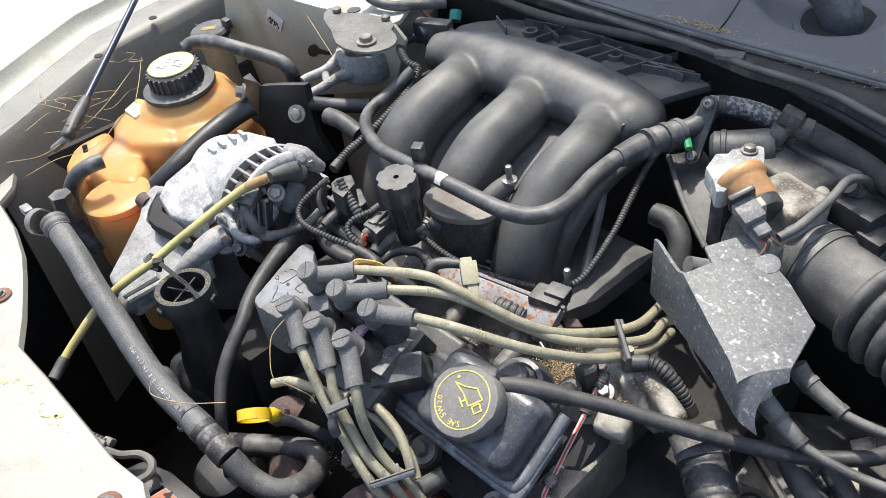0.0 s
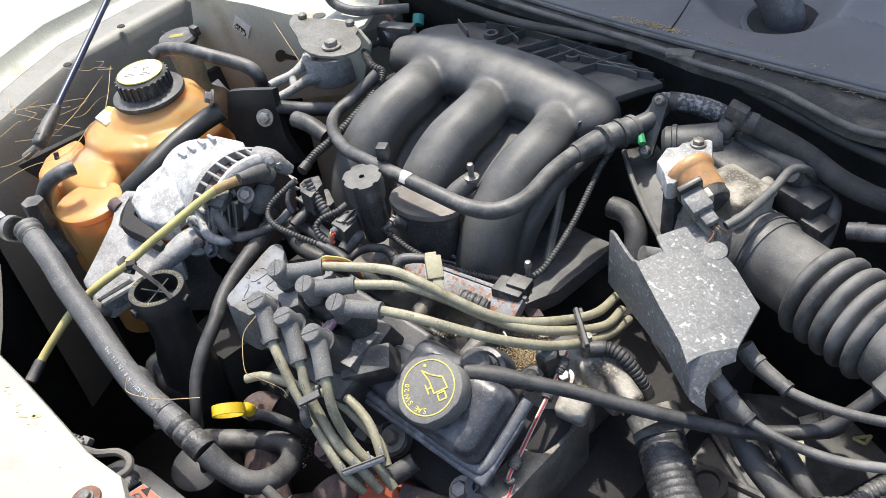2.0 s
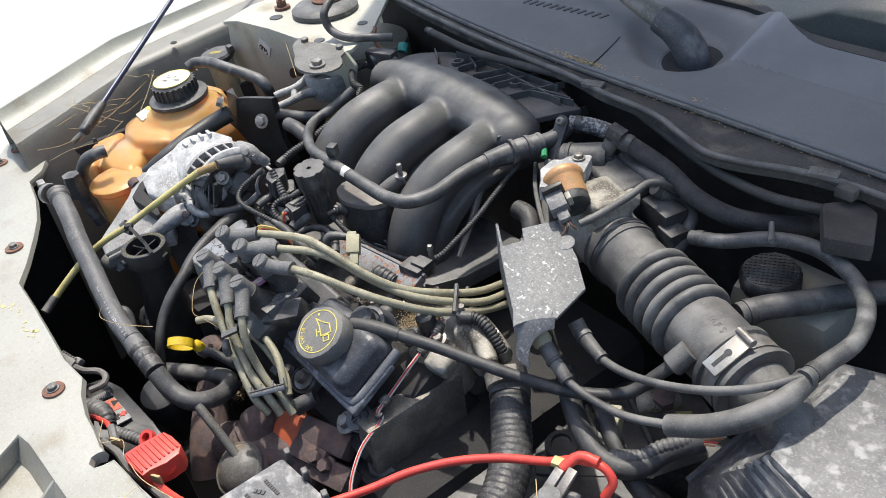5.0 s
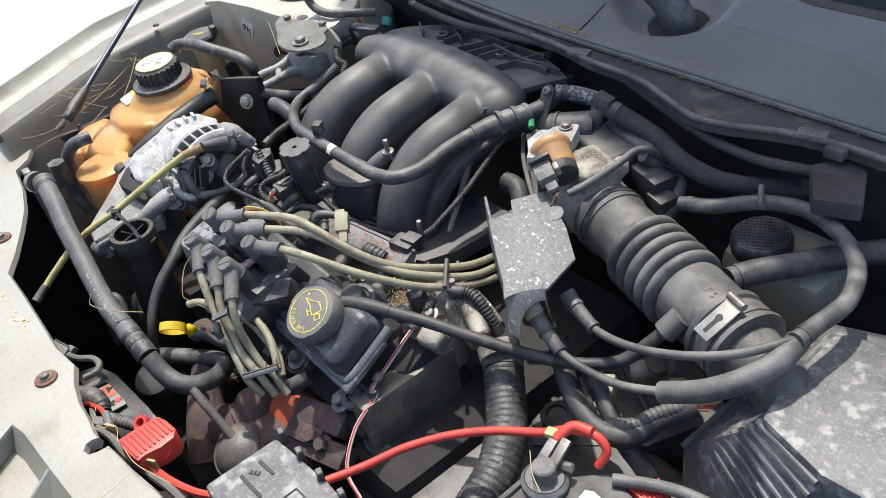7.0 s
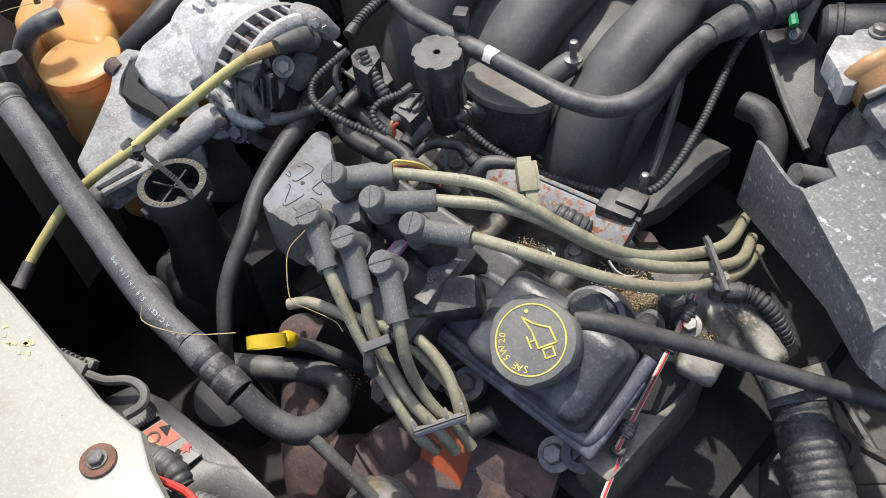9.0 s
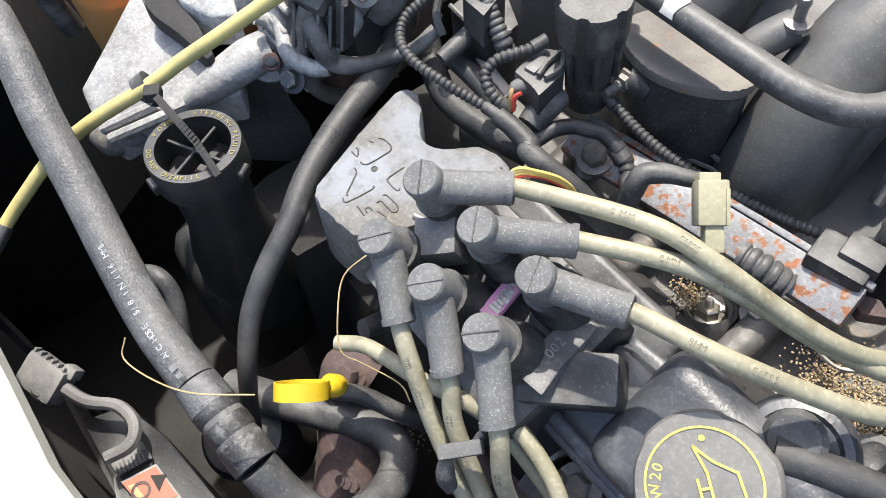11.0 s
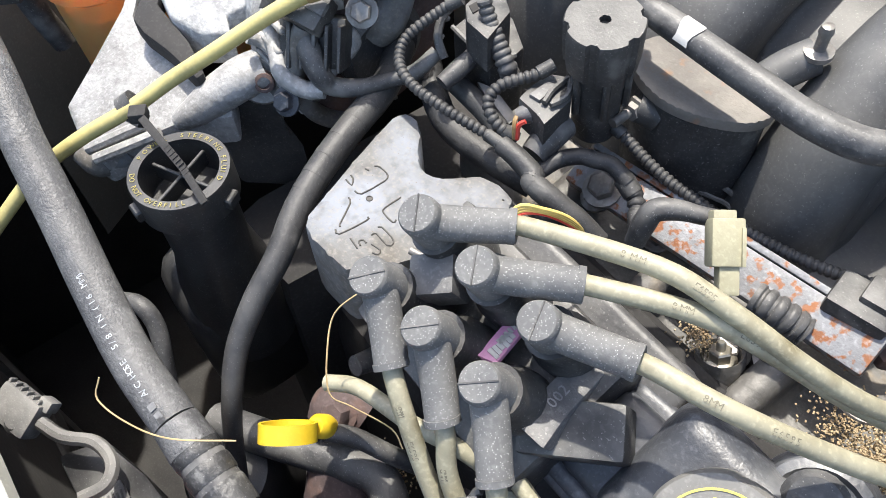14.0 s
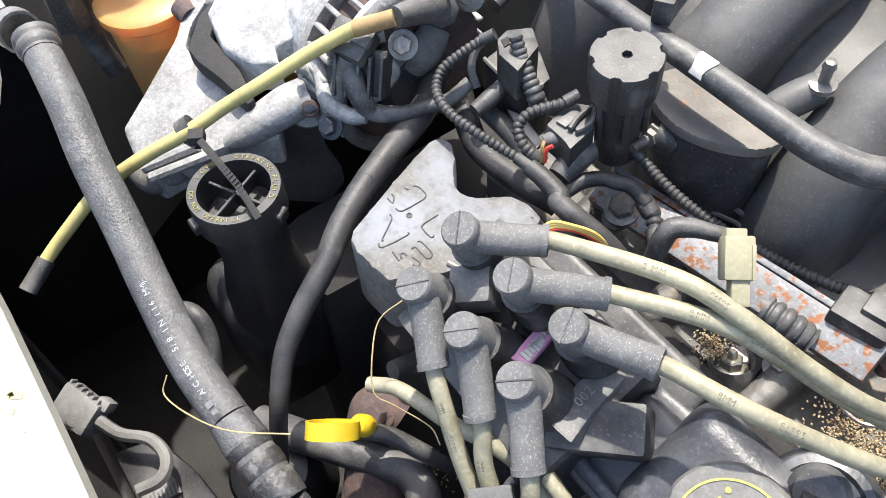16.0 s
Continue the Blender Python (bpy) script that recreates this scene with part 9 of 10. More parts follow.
def gearbox_top():
    g = thing("gearbox_cover", (-0.1431, 0.5286, 0.74), "dark greasy gearbox cover with fittings", "gearbox")
    part("cover", slab([(-0.2455, 0.4985, 0.74), (-0.1916, 0.602, 0.74), (-0.1136, 0.6503, 0.74), (-0.0289, 0.6093, 0.74), (-0.0675, 0.5079, 0.74), (-0.162, 0.4167, 0.74)], 0.05, 0.01), TRANS, g)
    for p, q in ([(-0.2084, 0.479, 0.742), (-0.1096, 0.4907, 0.742)], [(-0.1791, 0.5876, 0.742), (-0.0963, 0.543, 0.742)], [(-0.21, 0.5439, 0.742), (-0.1266, 0.4876, 0.742)]):
        part("rib", tube([p, q], 0.005, 8, 1), TRANS, g)
    f = thing("rusty_fitting", (-0.0885, 0.543, 0.82), "rusty bolted pipe fitting", "fitting")
    part("pipe", tube([(-0.103, 0.525, 0.82), (-0.0882, 0.5369, 0.825), (-0.0776, 0.557, 0.82)], [0.011, 0.013, 0.01], 14, 3), THERMO, f)
    part("nut", lathe([(0.012, -0.008), (0.012, 0.008), (0.006, 0.01), (0, 0.01)], aim((-0.0815, 0.5394, 0.832), (0.2, -0.3, 1)), 6), RUST, f)
    y = thing("yellow_tag", (-0.0546, 0.5392, 0.83), "small yellow warning tag", "label")
    tri = [Vector(p) for p in [(-0.0614, 0.5348, 0.83), (-0.0507, 0.5466, 0.83), (-0.0512, 0.5348, 0.83)]]
    for p, q in zip(tri, tri[1:] + tri[:1]):
        part("edge", tube([p, q], 0.0016, 6, 1), YELLOW_TUBE, y)
    c = thing("gearbox_connector", (-0.1026, 0.4769, 0.82), "black connector with a taped lead", "connector")
    part("shell", tube([(-0.1115, 0.4754, 0.83), (-0.099, 0.473, 0.825), (-0.0914, 0.472, 0.82)], [0.01, 0.012, 0.01], 12, 2, ribs=0.006, rib_depth=0.001), RUBBER, c)
    part("lead", tube([(-0.0914, 0.472, 0.82), (-0.0778, 0.4692, 0.815), (-0.064, 0.4583, 0.81)], 0.006, 10, 3), RUBBER, c)
    w = thing("wiring_loom", (-0.0158, 0.4816, 0.86), "ribbed loom ending in cut copper wires", "wiring")
    part("sleeve", tube([(-0.0545, 0.4309, 0.85), (-0.0334, 0.4448, 0.858), (-0.0226, 0.4653, 0.866), (-0.0071, 0.487, 0.872)], [0.01, 0.0085, 0.0075, 0.0075], 12, 5, ribs=0.005, rib_depth=0.0008), RUBBER, w)
    for i in range(5):
        p = Vector((-0.0071, 0.487, 0.872)) + Vector((0, 0.002 * (i - 2), 0.001 * (i % 2)))
        part("thin_wire", tube([p, p + Vector((0.012, 0.008, 0.001 * i)), p + Vector((0.02, 0.014 + 0.002 * i, 0))], 0.0011, 6, 2), (BROWN, RED, TAN_PRINT, BROWN, WHITE)[i], w)
    b = thing("beige_plug", (-0.0894, 0.4705, 0.84), "small beige connector under the cables", "connector")
    part("shell", block(aim((-0.0894, 0.4705, 0.84), (0, -0.3, 1), (1, 0.6, 0)), 0.02, 0.024, 0.02, 0.002), BEIGE, b)
    part("socket", block(aim((-0.0885, 0.463, 0.8525), (0, -0.3, 1), (1, 0.6, 0)), 0.012, 0.014, 0.004, 0.001), BROWN_PLASTIC, b)


def radiator_hose():
    t = thing("radiator_hose", (-0.2, 0.4, 0.8), "fat black rubber radiator hose with band clamp", "hose")
    pts = [(-0.1949, 0.421, 0.855), (-0.1632, 0.3936, 0.84), (-0.1359, 0.3684, 0.83), (-0.1122, 0.3333, 0.82), (-0.1001, 0.2907, 0.81)]
    part("hose", tube(pts, 0.022, 24, 8, ribs=0.007, rib_depth=0.0007), OLD_HOSE, t)
    a, b = Vector(pts[0]), Vector(pts[1])
    part("band", tube([a.lerp(b, 0.1), a.lerp(b, 0.3)], 0.0226, 24, 1), WEATHERED, t, "rusty band clamp")
    part("band_slot", tube([a.lerp(b, 0.12), a.lerp(b, 0.15)], 0.0229, 24, 1), RUST, t)
    part("cover_shell", slab([(-0.2636, 0.3439, 0.7), (-0.2929, 0.4536, 0.7), (-0.1656, 0.3487, 0.7), (-0.211, 0.2846, 0.7)], 0.02, 0.005), COVER, t)


def fan_shroud():
    t = thing("fan_shroud", (-0.5, 0.08, 0.6), "black plastic radiator fan shroud with warning label", "fan shroud")
    # Jet shroud and grey label ground: the shade here is put into the colours.
    part("shroud", slab([(-0.6157, 0.0578, 0.8088), (-0.6073, 0.0863, 0.8088), (-0.5677, 0.0975, 0.8140), (-0.4857, 0.1071, 0.8088), (-0.4203, 0.1104, 0.7984), (-0.4924, 0.0430, 0.7984), (-0.5235, 0.0459, 0.8088), (-0.5689, 0.0576, 0.8088)], 0.1, 0.006), JET, t)
    tag = part("label", slab([(-0.5597, 0.0621, 0.8125), (-0.5561, 0.0842, 0.8125), (-0.5059, 0.0889, 0.8125), (-0.5068, 0.0701, 0.8125)], 0.002, 0.0004), COMB, t, "white and orange warning label")
    part("label_orange", slab([(-0.5578, 0.0627, 0.8131), (-0.5546, 0.0833, 0.8131), (-0.5301, 0.0857, 0.8131), (-0.5335, 0.0661, 0.8131)], 0.0012, 0), SHADED_ORANGE, tag)
    part("label_edge", slab([(-0.5537, 0.0646, 0.8135), (-0.5528, 0.0682, 0.8135), (-0.5310, 0.0712, 0.8135), (-0.5327, 0.0677, 0.8135)], 0.0008, 0), BROWN, tag)
    part("symbol", slab([(-0.5511, 0.0782, 0.8136), (-0.5458, 0.0863, 0.8136), (-0.5389, 0.0781, 0.8136)], 0.0008, 0), BLACK, tag)
    part("symbol", lathe([(0.006, 0), (0.006, 0.0008), (0.0042, 0.0008), (0.0042, 0)], aim((-0.5461, 0.0697, 0.8129), (0, 0, 1)), 16), RUST, tag)
    for k in range(4):
        a = math.pi / 2 * k + 0.4
        part("fan_symbol", ball(Vector((-0.5198, 0.0736, 0.8130)) + Vector((0.0035 * math.cos(a), 0.0035 * math.sin(a), 0)), 0.0032, 0.0024, 0.0005, a, segs=10), BLACK, tag)
    part("star_symbol", lathe([(0.0058, 0.0), (0.0054, 0.0006), (0, 0.0006)], aim((-0.5196, 0.0830, 0.8127), (0, 0, 1)), 20, wave=lambda a: 0.75 + 0.25 * math.cos(6 * a)), RED, tag)
    plate = part("plate", slab([(-0.5767, 0.0619, 0.8127), (-0.5748, 0.0837, 0.8127), (-0.5614, 0.0843, 0.8127), (-0.5634, 0.0626, 0.8127)], 0.002, 0.0004), GREY_PLASTIC, t)
    for k in range(9):
        p = Vector((-0.5671, 0.0639, 0.8131)).lerp(Vector((-0.5646, 0.0839, 0.8131)), k / 8)
        part("print_bar", block(aim(p, (0, 0, 1), Vector((-0.5647, 0.0840, 0.8130)) - Vector((-0.5672, 0.0639, 0.8130))), 0.0012, 0.005 + 0.002 * (k % 3), 0.0006, 0, 1), JET, plate)
    c = thing("fan_connector", (-0.6447, 0.0637, 0.8193), "grey fan connector with a lead", "connector")
    q = aim((-0.6471, 0.0588, 0.8172), (0.2, -0.4, 0.9), (1, 0.3, 0))
    shell = part("shell", block(q, 0.032, 0.024, 0.016, 0.004), GREY_PLASTIC, c)
    for k in range(6):
        part("rib", block(q @ Matrix.Translation((-0.013 + 0.005 * k, 0.004, 0.009)), 0.0018, 0.02, 0.006, 0.0005, 1), GREY_PLASTIC, shell)
    part("boss", lathe([(0.009, -0.004), (0.009, 0.01), (0.006, 0.012), (0.0055, 0.008), (0, 0.008)], q @ Matrix.Translation((0.004, -0.004, 0.004)), 20), PLASTIC, shell)
    part("tab", block(q @ Matrix.Translation((0.014, 0.012, 0.002)), 0.01, 0.008, 0.01, 0.002), GREY_PLASTIC, shell)
    part("lead", tube([(-0.6261, 0.0630, 0.8297), (-0.6094, 0.0704, 0.8297), (-0.5948, 0.0839, 0.8297), (-0.5776, 0.0870, 0.8297), (-0.5671, 0.0788, 0.8297), (-0.5684, 0.0639, 0.8297)], 0.0042, 8, 5), DUSTY_RUBBER, c)
    r = thing("radiator", (-0.4, 0.0, 0.4), "dark radiator core below the crossmember", "radiator")
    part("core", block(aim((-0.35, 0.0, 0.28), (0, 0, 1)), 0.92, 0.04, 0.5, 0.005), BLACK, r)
    part("top_tank", block(aim((-0.35, 0.0, 0.552), (0, 0, 1)), 0.94, 0.055, 0.05, 0.012, 3), DUSTY_BLACK, r)
    for x in (-0.82, 0.12):
        part("side_channel", block(aim((x, 0.0, 0.29), (0, 0, 1)), 0.02, 0.05, 0.56, 0.004), DUSTY_BLACK, r)


def battery():
    t = thing("battery", (0.03, 0.25, 0.7), "black car battery with lead terminal", "battery")
    part("case", slab([(-0.0466, 0.2632, 0.895), (-0.0418, 0.3123, 0.895), (0.0045, 0.37, 0.895), (0.0728, 0.36, 0.895), (0.0855, 0.3235, 0.895), (0.0083, 0.2447, 0.895)], 0.15, 0.006), PLASTIC, t)
    m = aim((-0.0256, 0.3221, 0.905), (0, 0, 1))
    part("terminal", lathe([(0.018, -0.012), (0.017, 0.0), (0.011, 0.001), (0.0105, 0.014), (0.009, 0.0155), (0, 0.0155)], m, 24), CASTING, t)
    for p, q in (((-0.0345, 0.3276, 0.912), (-0.037, 0.3467, 0.918)), ((-0.0242, 0.3313, 0.912), (-0.0278, 0.3534, 0.92))):
        part("clamp_strap", block(aim(mid(p, q), (0, -0.4, 0.9), Vector(q) - Vector(p)), (Vector(q) - Vector(p)).length * 1.15, 0.009, 0.004, 0.001), BOLT, t)
    part("clamp_bolt", lathe([(0.0045, -0.01), (0.0045, 0.008), (0.003, 0.009), (0, 0.009)], aim((-0.0194, 0.3402, 0.908), (1, 0.2, 0.3)), 6), BOLT, t)
    part("clamp_ring", lathe([(0.02, -0.014), (0.021, -0.004), (0.018, 0.0), (0.0172, -0.002)], m, 24), BOLT, t)
    part("lid_rim", tube([(-0.0398, 0.2823, 0.8965), (-0.0403, 0.3105, 0.8965), (-0.0417, 0.3261, 0.8965)], 0.003, 8, 2), PLASTIC, t)
    part("label", slab([(0.006, 0.3268, 0.8975), (0.004, 0.3398, 0.8975), (0.01, 0.344, 0.8975), (0.0269, 0.3431, 0.8975), (0.0258, 0.3265, 0.8975)], 0.0015, 0), WHITE, t, "white label")
    c = thing("battery_cable", (-0.1256, 0.2971, 0.89), "red positive battery cable", "cable")
    part("cable", tube([(-0.1843, 0.1881, 0.875), (-0.1686, 0.2254, 0.878), (-0.1527, 0.2625, 0.885), (-0.1277, 0.2992, 0.892), (-0.0954, 0.3286, 0.9), (-0.0578, 0.3508, 0.91), (-0.0348, 0.3637, 0.922), (-0.0131, 0.3726, 0.925), (-0.0008, 0.3728, 0.915), (-0.003, 0.3641, 0.9)], 0.0042, 10, 6), RED, c)
    part("cable", tube([(-0.0375, 0.3487, 0.92), (-0.032, 0.3648, 0.928), (-0.0145, 0.3708, 0.93)], 0.005, 10, 4), RED, c)
    part("eyelet", block(aim((-0.0409, 0.352, 0.918), (0, 0, 1), (1, 0.4, 0)), 0.018, 0.01, 0.006, 0.002), YELLOW_TUBE, c)
    g = thing("ground_cable", (0.0268, 0.3807, 0.89), "grey ground cable beside a red boot", "cable")
    part("cable", tube([(0.0144, 0.3624, 0.9), (0.0354, 0.3775, 0.9), (0.0597, 0.3912, 0.9), (0.0871, 0.3992, 0.9)], 0.0055, 10, 4), DUSTY_RUBBER, g)
    boot = part("red_boot", slab([(0.0238, 0.3686, 0.893), (0.0362, 0.3953, 0.893), (0.0522, 0.3886, 0.893), (0.0652, 0.3777, 0.893), (0.0536, 0.3662, 0.893)], 0.03, 0.003), RED, g, "red lattice terminal cover")
    for k in range(7):
        part("lattice", tube([Vector((0.0275, 0.3698, 0.8935)).lerp(Vector((0.0377, 0.3934, 0.8935)), k / 6), Vector((0.0529, 0.367, 0.8935)).lerp(Vector((0.0628, 0.3788, 0.8935)), k / 6)], 0.0009, 6, 1), RED, boot)


def fuse_box():
    t = thing("power_fuse_box", (-0.18, 0.14, 0.8), "dusty grey power distribution box with moulded lettering", "fuse box")
    top = [(-0.2263, 0.0968, 0.918), (-0.2261, 0.1721, 0.918), (-0.148, 0.1805, 0.918), (-0.1, 0.1805, 0.918), (-0.1076, 0.107, 0.918), (-0.1496, 0.0931, 0.918)]
    part("lid", slab(top, 0.03, 0.005), STAINED, t)
    part("body", slab([Vector(p) * 1 - Vector((0, 0, 0.031)) for p in top], 0.08, 0.003), PLASTIC, t)
    def row(p, q, n, high):
        p, q = Vector(p), Vector(q)
        for k in range(n):
            part("moulded_bar", block(aim(p.lerp(q, (k + 0.5) / n), (0, 0, 1), q - p), (q - p).length / n * 0.7, high, 0.001, 0, 1), JET, t)
    row((-0.2128, 0.1468, 0.9183), (-0.1895, 0.1488, 0.9183), 8, 0.0032)
    row((-0.2107, 0.1262, 0.9183), (-0.1768, 0.1287, 0.9183), 12, 0.0034)
    row((-0.2089, 0.1337, 0.9183), (-0.1992, 0.1403, 0.9183), 3, 0.004)
    square = [Vector(p) for p in [(-0.1609, 0.1343, 0.9184), (-0.1615, 0.156, 0.9184), (-0.1298, 0.1582, 0.9184), (-0.1282, 0.136, 0.9184)]]
    for p, q in zip(square, square[1:] + square[:1]):
        part("icon_edge", tube([p, q], 0.0009, 6, 1), JET, t)
    for p, q in ([(-0.1547, 0.1416, 0.9184), (-0.142, 0.1459, 0.9184)], [(-0.1466, 0.1406, 0.9184), (-0.1386, 0.1479, 0.9184)], [(-0.1493, 0.1437, 0.9184), (-0.1504, 0.1487, 0.9184)]):
        part("icon_stroke", tube([p, q], 0.0008, 6, 1), JET, t)
    part("recess", slab([(-0.1563, 0.1226, 0.9186), (-0.1564, 0.1288, 0.9186), (-0.148, 0.1312, 0.9186), (-0.1472, 0.1243, 0.9186)], 0.001, 0), PLASTIC, t)
    for p in ((-0.1895, 0.1773, 0.91), (-0.1555, 0.178, 0.91), (-0.2207, 0.1764, 0.91), (-0.1239, 0.1804, 0.91)):
        part("lid_clip", block(aim(p, (0, 0, 1), (1, -0.2, 0)), 0.008, 0.006, 0.018, 0.001, 1), PLASTIC, t)
    r = thing("fusible_link", (-0.3539, 0.0829, 0.8893), "red fusible link cover with wires", "fuse holder")
    cover = part("cover", slab([(-0.3668, 0.0582, 0.8934), (-0.3679, 0.0775, 0.8934), (-0.3666, 0.1011, 0.8934), (-0.3547, 0.1055, 0.8934), (-0.3358, 0.1083, 0.8934), (-0.3262, 0.1023, 0.8934), (-0.3240, 0.0871, 0.8934), (-0.3269, 0.0697, 0.8934), (-0.3244, 0.0625, 0.8934), (-0.3524, 0.0570, 0.8934)], 0.025, 0.003), RED, r)
    for k in range(9):
        p, q = Vector((-0.3610, 0.0607, 0.8940)).lerp(Vector((-0.3630, 0.0997, 0.8940)), k / 8), Vector((-0.3290, 0.0646, 0.8940)).lerp(Vector((-0.3343, 0.1040, 0.8940)), k / 8)
        part("ridge", tube([p, q], 0.0011, 6, 1), RED, cover)
    for q in ((-0.3761, 0.0854, 0.8872), (-0.3308, 0.0903, 0.8789)):
        part("lug", lathe([(0.0085, -0.003), (0.0085, 0.003), (0.005, 0.003), (0.005, -0.003)], aim(q, (0.2, -0.5, 0.8)), 18), RED, cover)
    part("lead", tube([(-0.3396, 0.0678, 0.8789), (-0.3210, 0.0720, 0.8738), (-0.2995, 0.0792, 0.8686), (-0.2759, 0.0913, 0.8634), (-0.2588, 0.1063, 0.8582)], 0.0042, 8, 4), RED, r)
    part("lead", tube([(-0.4886, 0.0499, 0.8582), (-0.4592, 0.0601, 0.8634), (-0.4378, 0.0601, 0.8665)], 0.003, 8, 4), RED, r)
    part("joint", tube([(-0.4416, 0.0623, 0.8686), (-0.4151, 0.0580, 0.8707)], 0.0045, 8, 1), GREY_PLASTIC, r)
    part("lead", tube([(-0.4103, 0.0473, 0.8841), (-0.3895, 0.0548, 0.8789), (-0.3590, 0.0573, 0.8758), (-0.3241, 0.0662, 0.8717), (-0.2898, 0.0748, 0.8686), (-0.2631, 0.0789, 0.8634)], 0.0045, 8, 4), DUSTY_RUBBER, r)
    for q in ((-0.3960, 0.0589, 0.8789), (-0.3235, 0.0723, 0.8758)):
        part("tie", block(aim(q, (0, 0, 1), (1, 0.6, 0)), 0.014, 0.003, 0.012, 0.001), STRAW, r, "tan cable tie")
    sl = thing("fan_harness", (-0.4888, 0.0589, 0.87), "black ribbed fan harness beside the crossmember", "wiring")
    part("boot", tube([(-0.5253, 0.0459, 0.85), (-0.5071, 0.057, 0.85), (-0.4874, 0.0637, 0.85), (-0.4739, 0.0618, 0.845)], [0.01, 0.012, 0.009], 14, 4, ribs=0.006, rib_depth=0.001), RUBBER, sl)
    part("sleeve", tube([(-0.4555, 0.0621, 0.85), (-0.434, 0.0742, 0.85), (-0.413, 0.0853, 0.848), (-0.3965, 0.0992, 0.84)], 0.007, 12, 4, ribs=0.0045, rib_depth=0.001), RUBBER, sl)


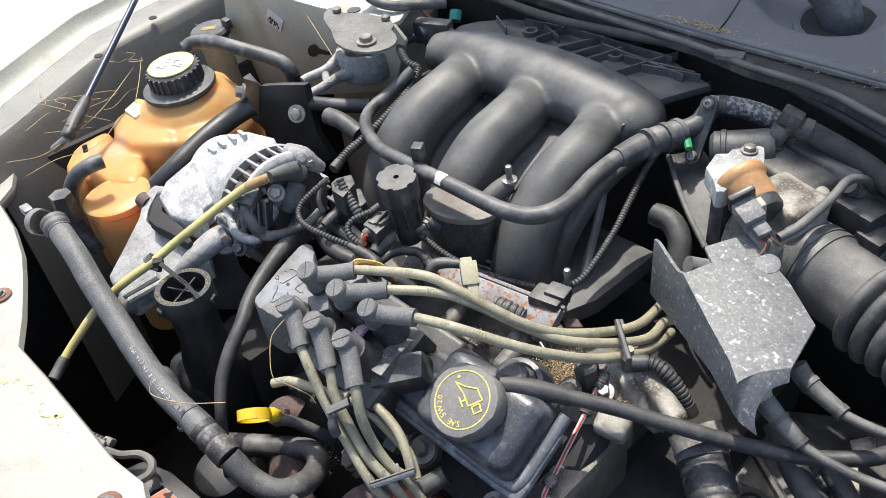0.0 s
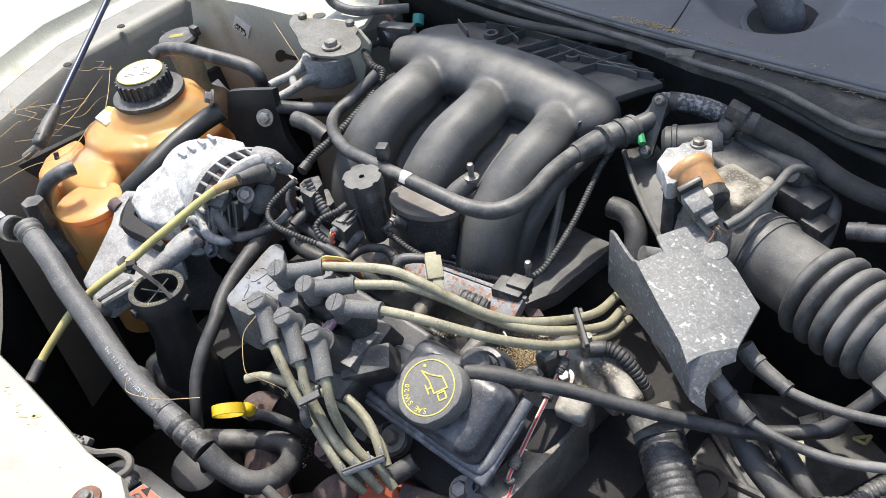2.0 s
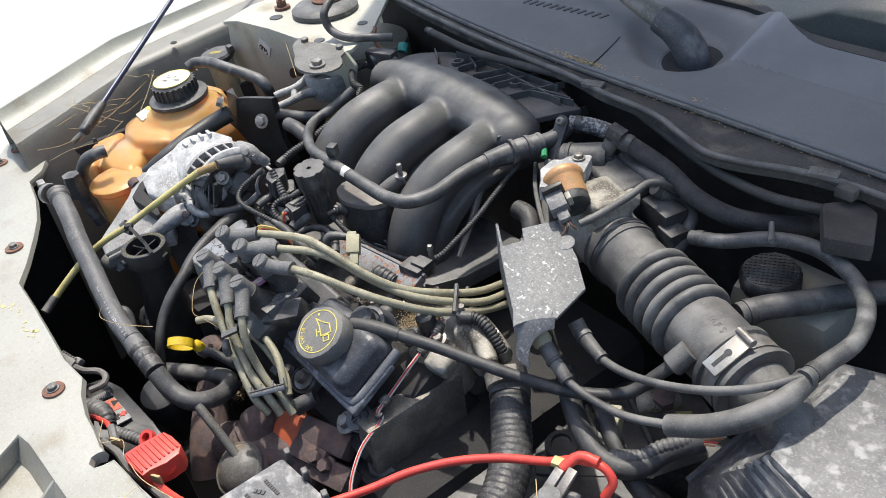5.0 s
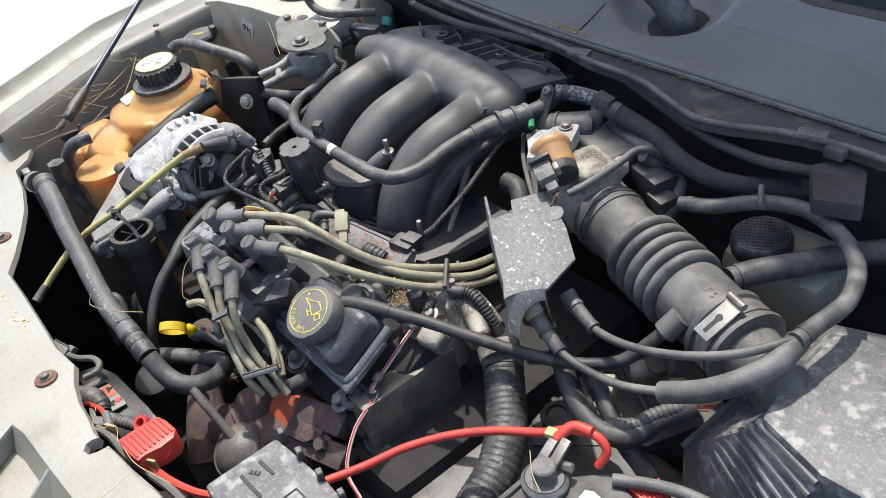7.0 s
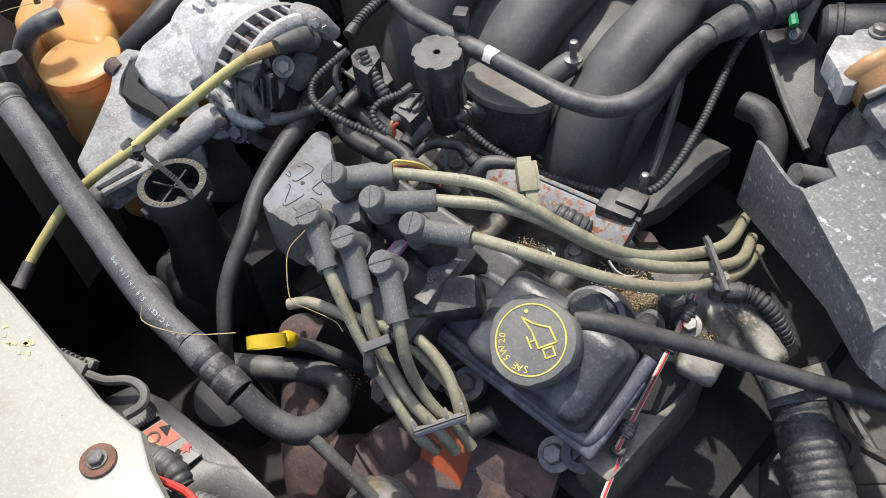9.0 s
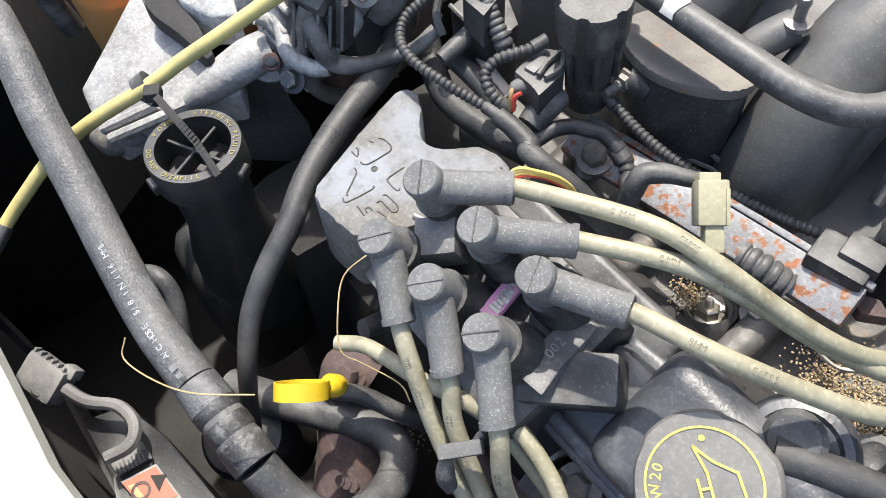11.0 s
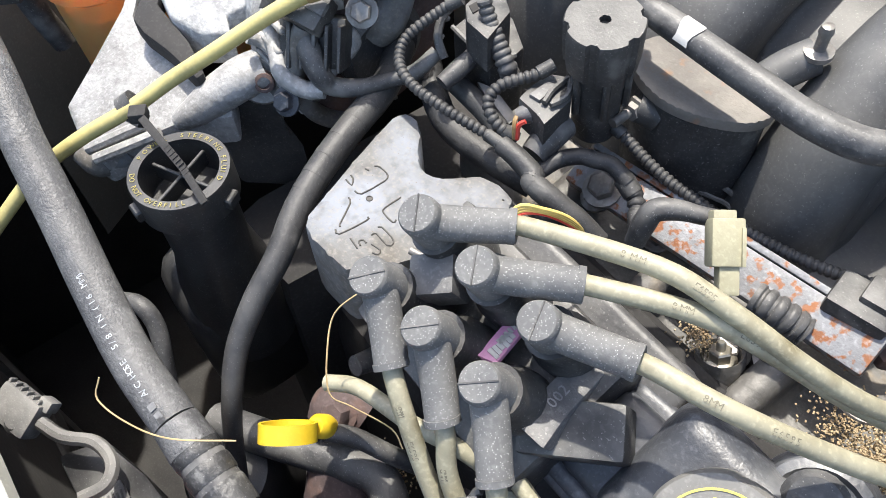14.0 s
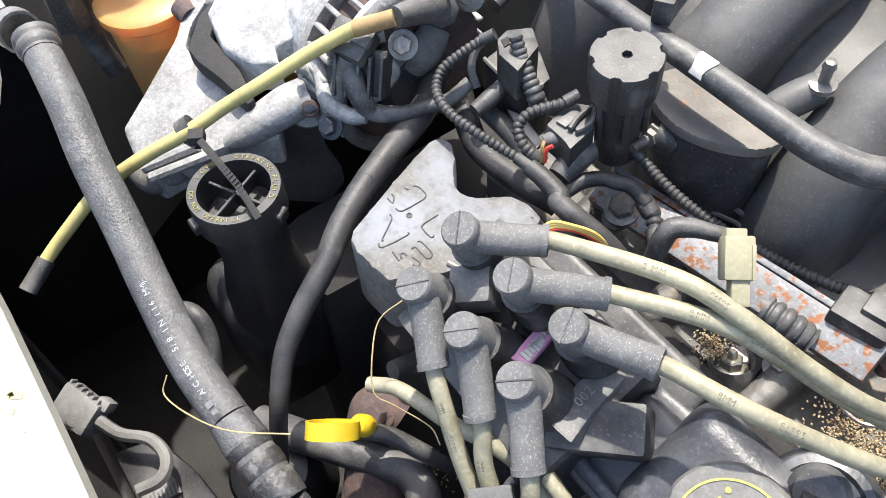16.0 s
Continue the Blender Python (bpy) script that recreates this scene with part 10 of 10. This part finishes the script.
def straws():
    for pts in ([(-0.514, 0.23, 0.955), (-0.5169, 0.2199, 0.94), (-0.5083, 0.2094, 0.93), (-0.4953, 0.1995, 0.92), (-0.4831, 0.2032, 0.91), (-0.4671, 0.2113, 0.9), (-0.4578, 0.2146, 0.895)], [(-0.5533, 0.1162, 0.94), (-0.5476, 0.1097, 0.93), (-0.5299, 0.1146, 0.93), (-0.5137, 0.1268, 0.93), (-0.4963, 0.1483, 0.925)], [(-1.0215, 0.169, 0.95), (-0.9707, 0.2, 0.97), (-0.9802, 0.2403, 0.97), (-0.9916, 0.2953, 0.98), (-1.0588, 0.3784, 0.98)], [(-0.9597, 0.596, 1.02), (-0.8927, 0.5674, 1.01), (-0.81, 0.5381, 1)], [(-0.9763, 0.1724, 0.95), (-0.9527, 0.2094, 0.96), (-0.9231, 0.2506, 0.97), (-0.9378, 0.2917, 0.98)], [(-0.3158, 0.0561, 0.93), (-0.2822, 0.0621, 0.93), (-0.2445, 0.0734, 0.93)], [(-0.047, 0.3269, 0.92), (-0.0284, 0.312, 0.92), (-0.0075, 0.3011, 0.92)], [(-0.9624, 0.32, 0.97), (-1.0079, 0.3557, 0.98), (-1.0586, 0.3949, 0.99)]):
        solo("straw", tube([Vector(p) + Vector((random.uniform(-1, 1), random.uniform(-1, 1), random.uniform(-1, 1))) * 0.003 for p in pts], 0.00042, 5, 5), STRAW, "thin dry grass stalk caught on the parts", "dry grass", group="dry grass stalks")
    home = ((-1.06, 0.27, 0.955), (-1.1, 0.38, 0.96), (-1.04, 0.25, 0.95), (-1.12, 0.42, 0.962), (-0.35, 0.05, 0.934), (-0.3, -0.01, 0.912))
    for i in range(18):
        p = Vector(random.choice(home)) + Vector((random.gauss(0, 0.03), random.gauss(0, 0.03), random.uniform(0, 0.02)))
        d = Vector((random.uniform(-1, 1), random.uniform(-1, 1), random.uniform(-0.1, 0.15))).normalized() * random.uniform(0.02, 0.05)
        k = Vector((random.uniform(-1, 1), random.uniform(-1, 1), random.uniform(-0.5, 0.5))) * 0.012
        solo("straw", tube([p - d, p - d * 0.3 + k, p + d * 0.4 - k * 0.5, p + d], 0.00032, 5, 4), STRAW, "thin dry grass stalk caught on the parts", "dry grass", group="dry grass stalks")
    marks = thing("paint_marks", (-0.6016, 0.0376, 0.9130), "faded yellow crayon marks on the crossmember", "paint mark")
    for a, b, count in (((-0.7070, 0.0245, 0.9123), (-0.6638, 0.0402, 0.9123), 9), ((-0.6634, 0.0325, 0.9123), (-0.6069, 0.0408, 0.9123), 11)):
        for i in range(count):
            p = Vector(a).lerp(Vector(b), random.random()) + Vector((random.uniform(-0.006, 0.006), random.uniform(-0.006, 0.006), 0.0))
            k, s = random.uniform(0, 6), random.uniform(0.0012, 0.0035)
            part("mark", lathe([(s, -0.0004), (s, 0.0003), (0, 0.0003)], Matrix.Translation(p), 18, wave=lambda a: 0.7 + 0.2 * math.sin(2 * a + k) + 0.2 * math.sin(3 * a + 2 * k)), CRAYON, marks)
    bm = bmesh.new()
    for i in range(240):
        spot = random.choice(((-0.435, 0.781, 1.0385, 0.05, 0.004), (-0.44, 0.782, 1.0385, 0.03, 0.004), (-0.4, 0.784, 1.039, 0.25, 0.008), (-0.2, 0.768, 1.0295, 0.3, 0.005), (-0.43, 0.783, 1.0385, 0.04, 0.005)))
        p = Vector((random.gauss(spot[0], spot[3] * 0.5), random.gauss(spot[1], spot[4] * 0.6), spot[2]))
        block(Matrix.Translation(p) @ Euler((0, 0, random.uniform(0, 6))).to_matrix().to_4x4(), random.uniform(0.0015, 0.005), 0.0006, 0.0005, 0, 1, bm)
    solo("debris", bm, STRAW, "scattered chaff and dry plant bits", "debris", kind="stuff")


for build in (ground, shade_tray, fender, strut_tower, radiator_support, grille, headlamp, cowl, hood, intake_manifold, breather_pipe, throttle_body, idle_valve, throttle_bracket, intake_tube, airbox, brake_reservoir, rear_hoses, coolant_reservoir, hood_strut, engine_mount, alternator, alternator_bracket, yellow_tube, power_steering, coolant_hose, ignition, coil_cover, valve_cover, breather_line, dipstick, fuel_rail, egr_solenoid, conduits, engine_mass, gearbox_top, radiator_hose, fan_shroud, battery, fuse_box, straws):
    build()
throttle_cable("throttle_cable", [(-0.1611, 0.4437, 0.925), (-0.1428, 0.4407, 0.915), (-0.1202, 0.437, 0.905), (-0.085, 0.4395, 0.9), (-0.0465, 0.4442, 0.905), (-0.0031, 0.4551, 0.92)], [(-0.0078, 0.4531, 0.918), (0.0265, 0.4627, 0.938), (0.0521, 0.4803, 0.956), (0.0659, 0.5059, 0.968), (0.0679, 0.5343, 0.975)], "grey throttle cable with split sleeve")
throttle_cable("throttle_cable", [(-0.1533, 0.4818, 0.935), (-0.1399, 0.4795, 0.925), (-0.1065, 0.472, 0.92), (-0.0571, 0.4649, 0.935), (-0.0041, 0.4704, 0.955), (0.0389, 0.4893, 0.972), (0.0668, 0.5265, 0.98)], None, "slim grey throttle cable passing under the duct")
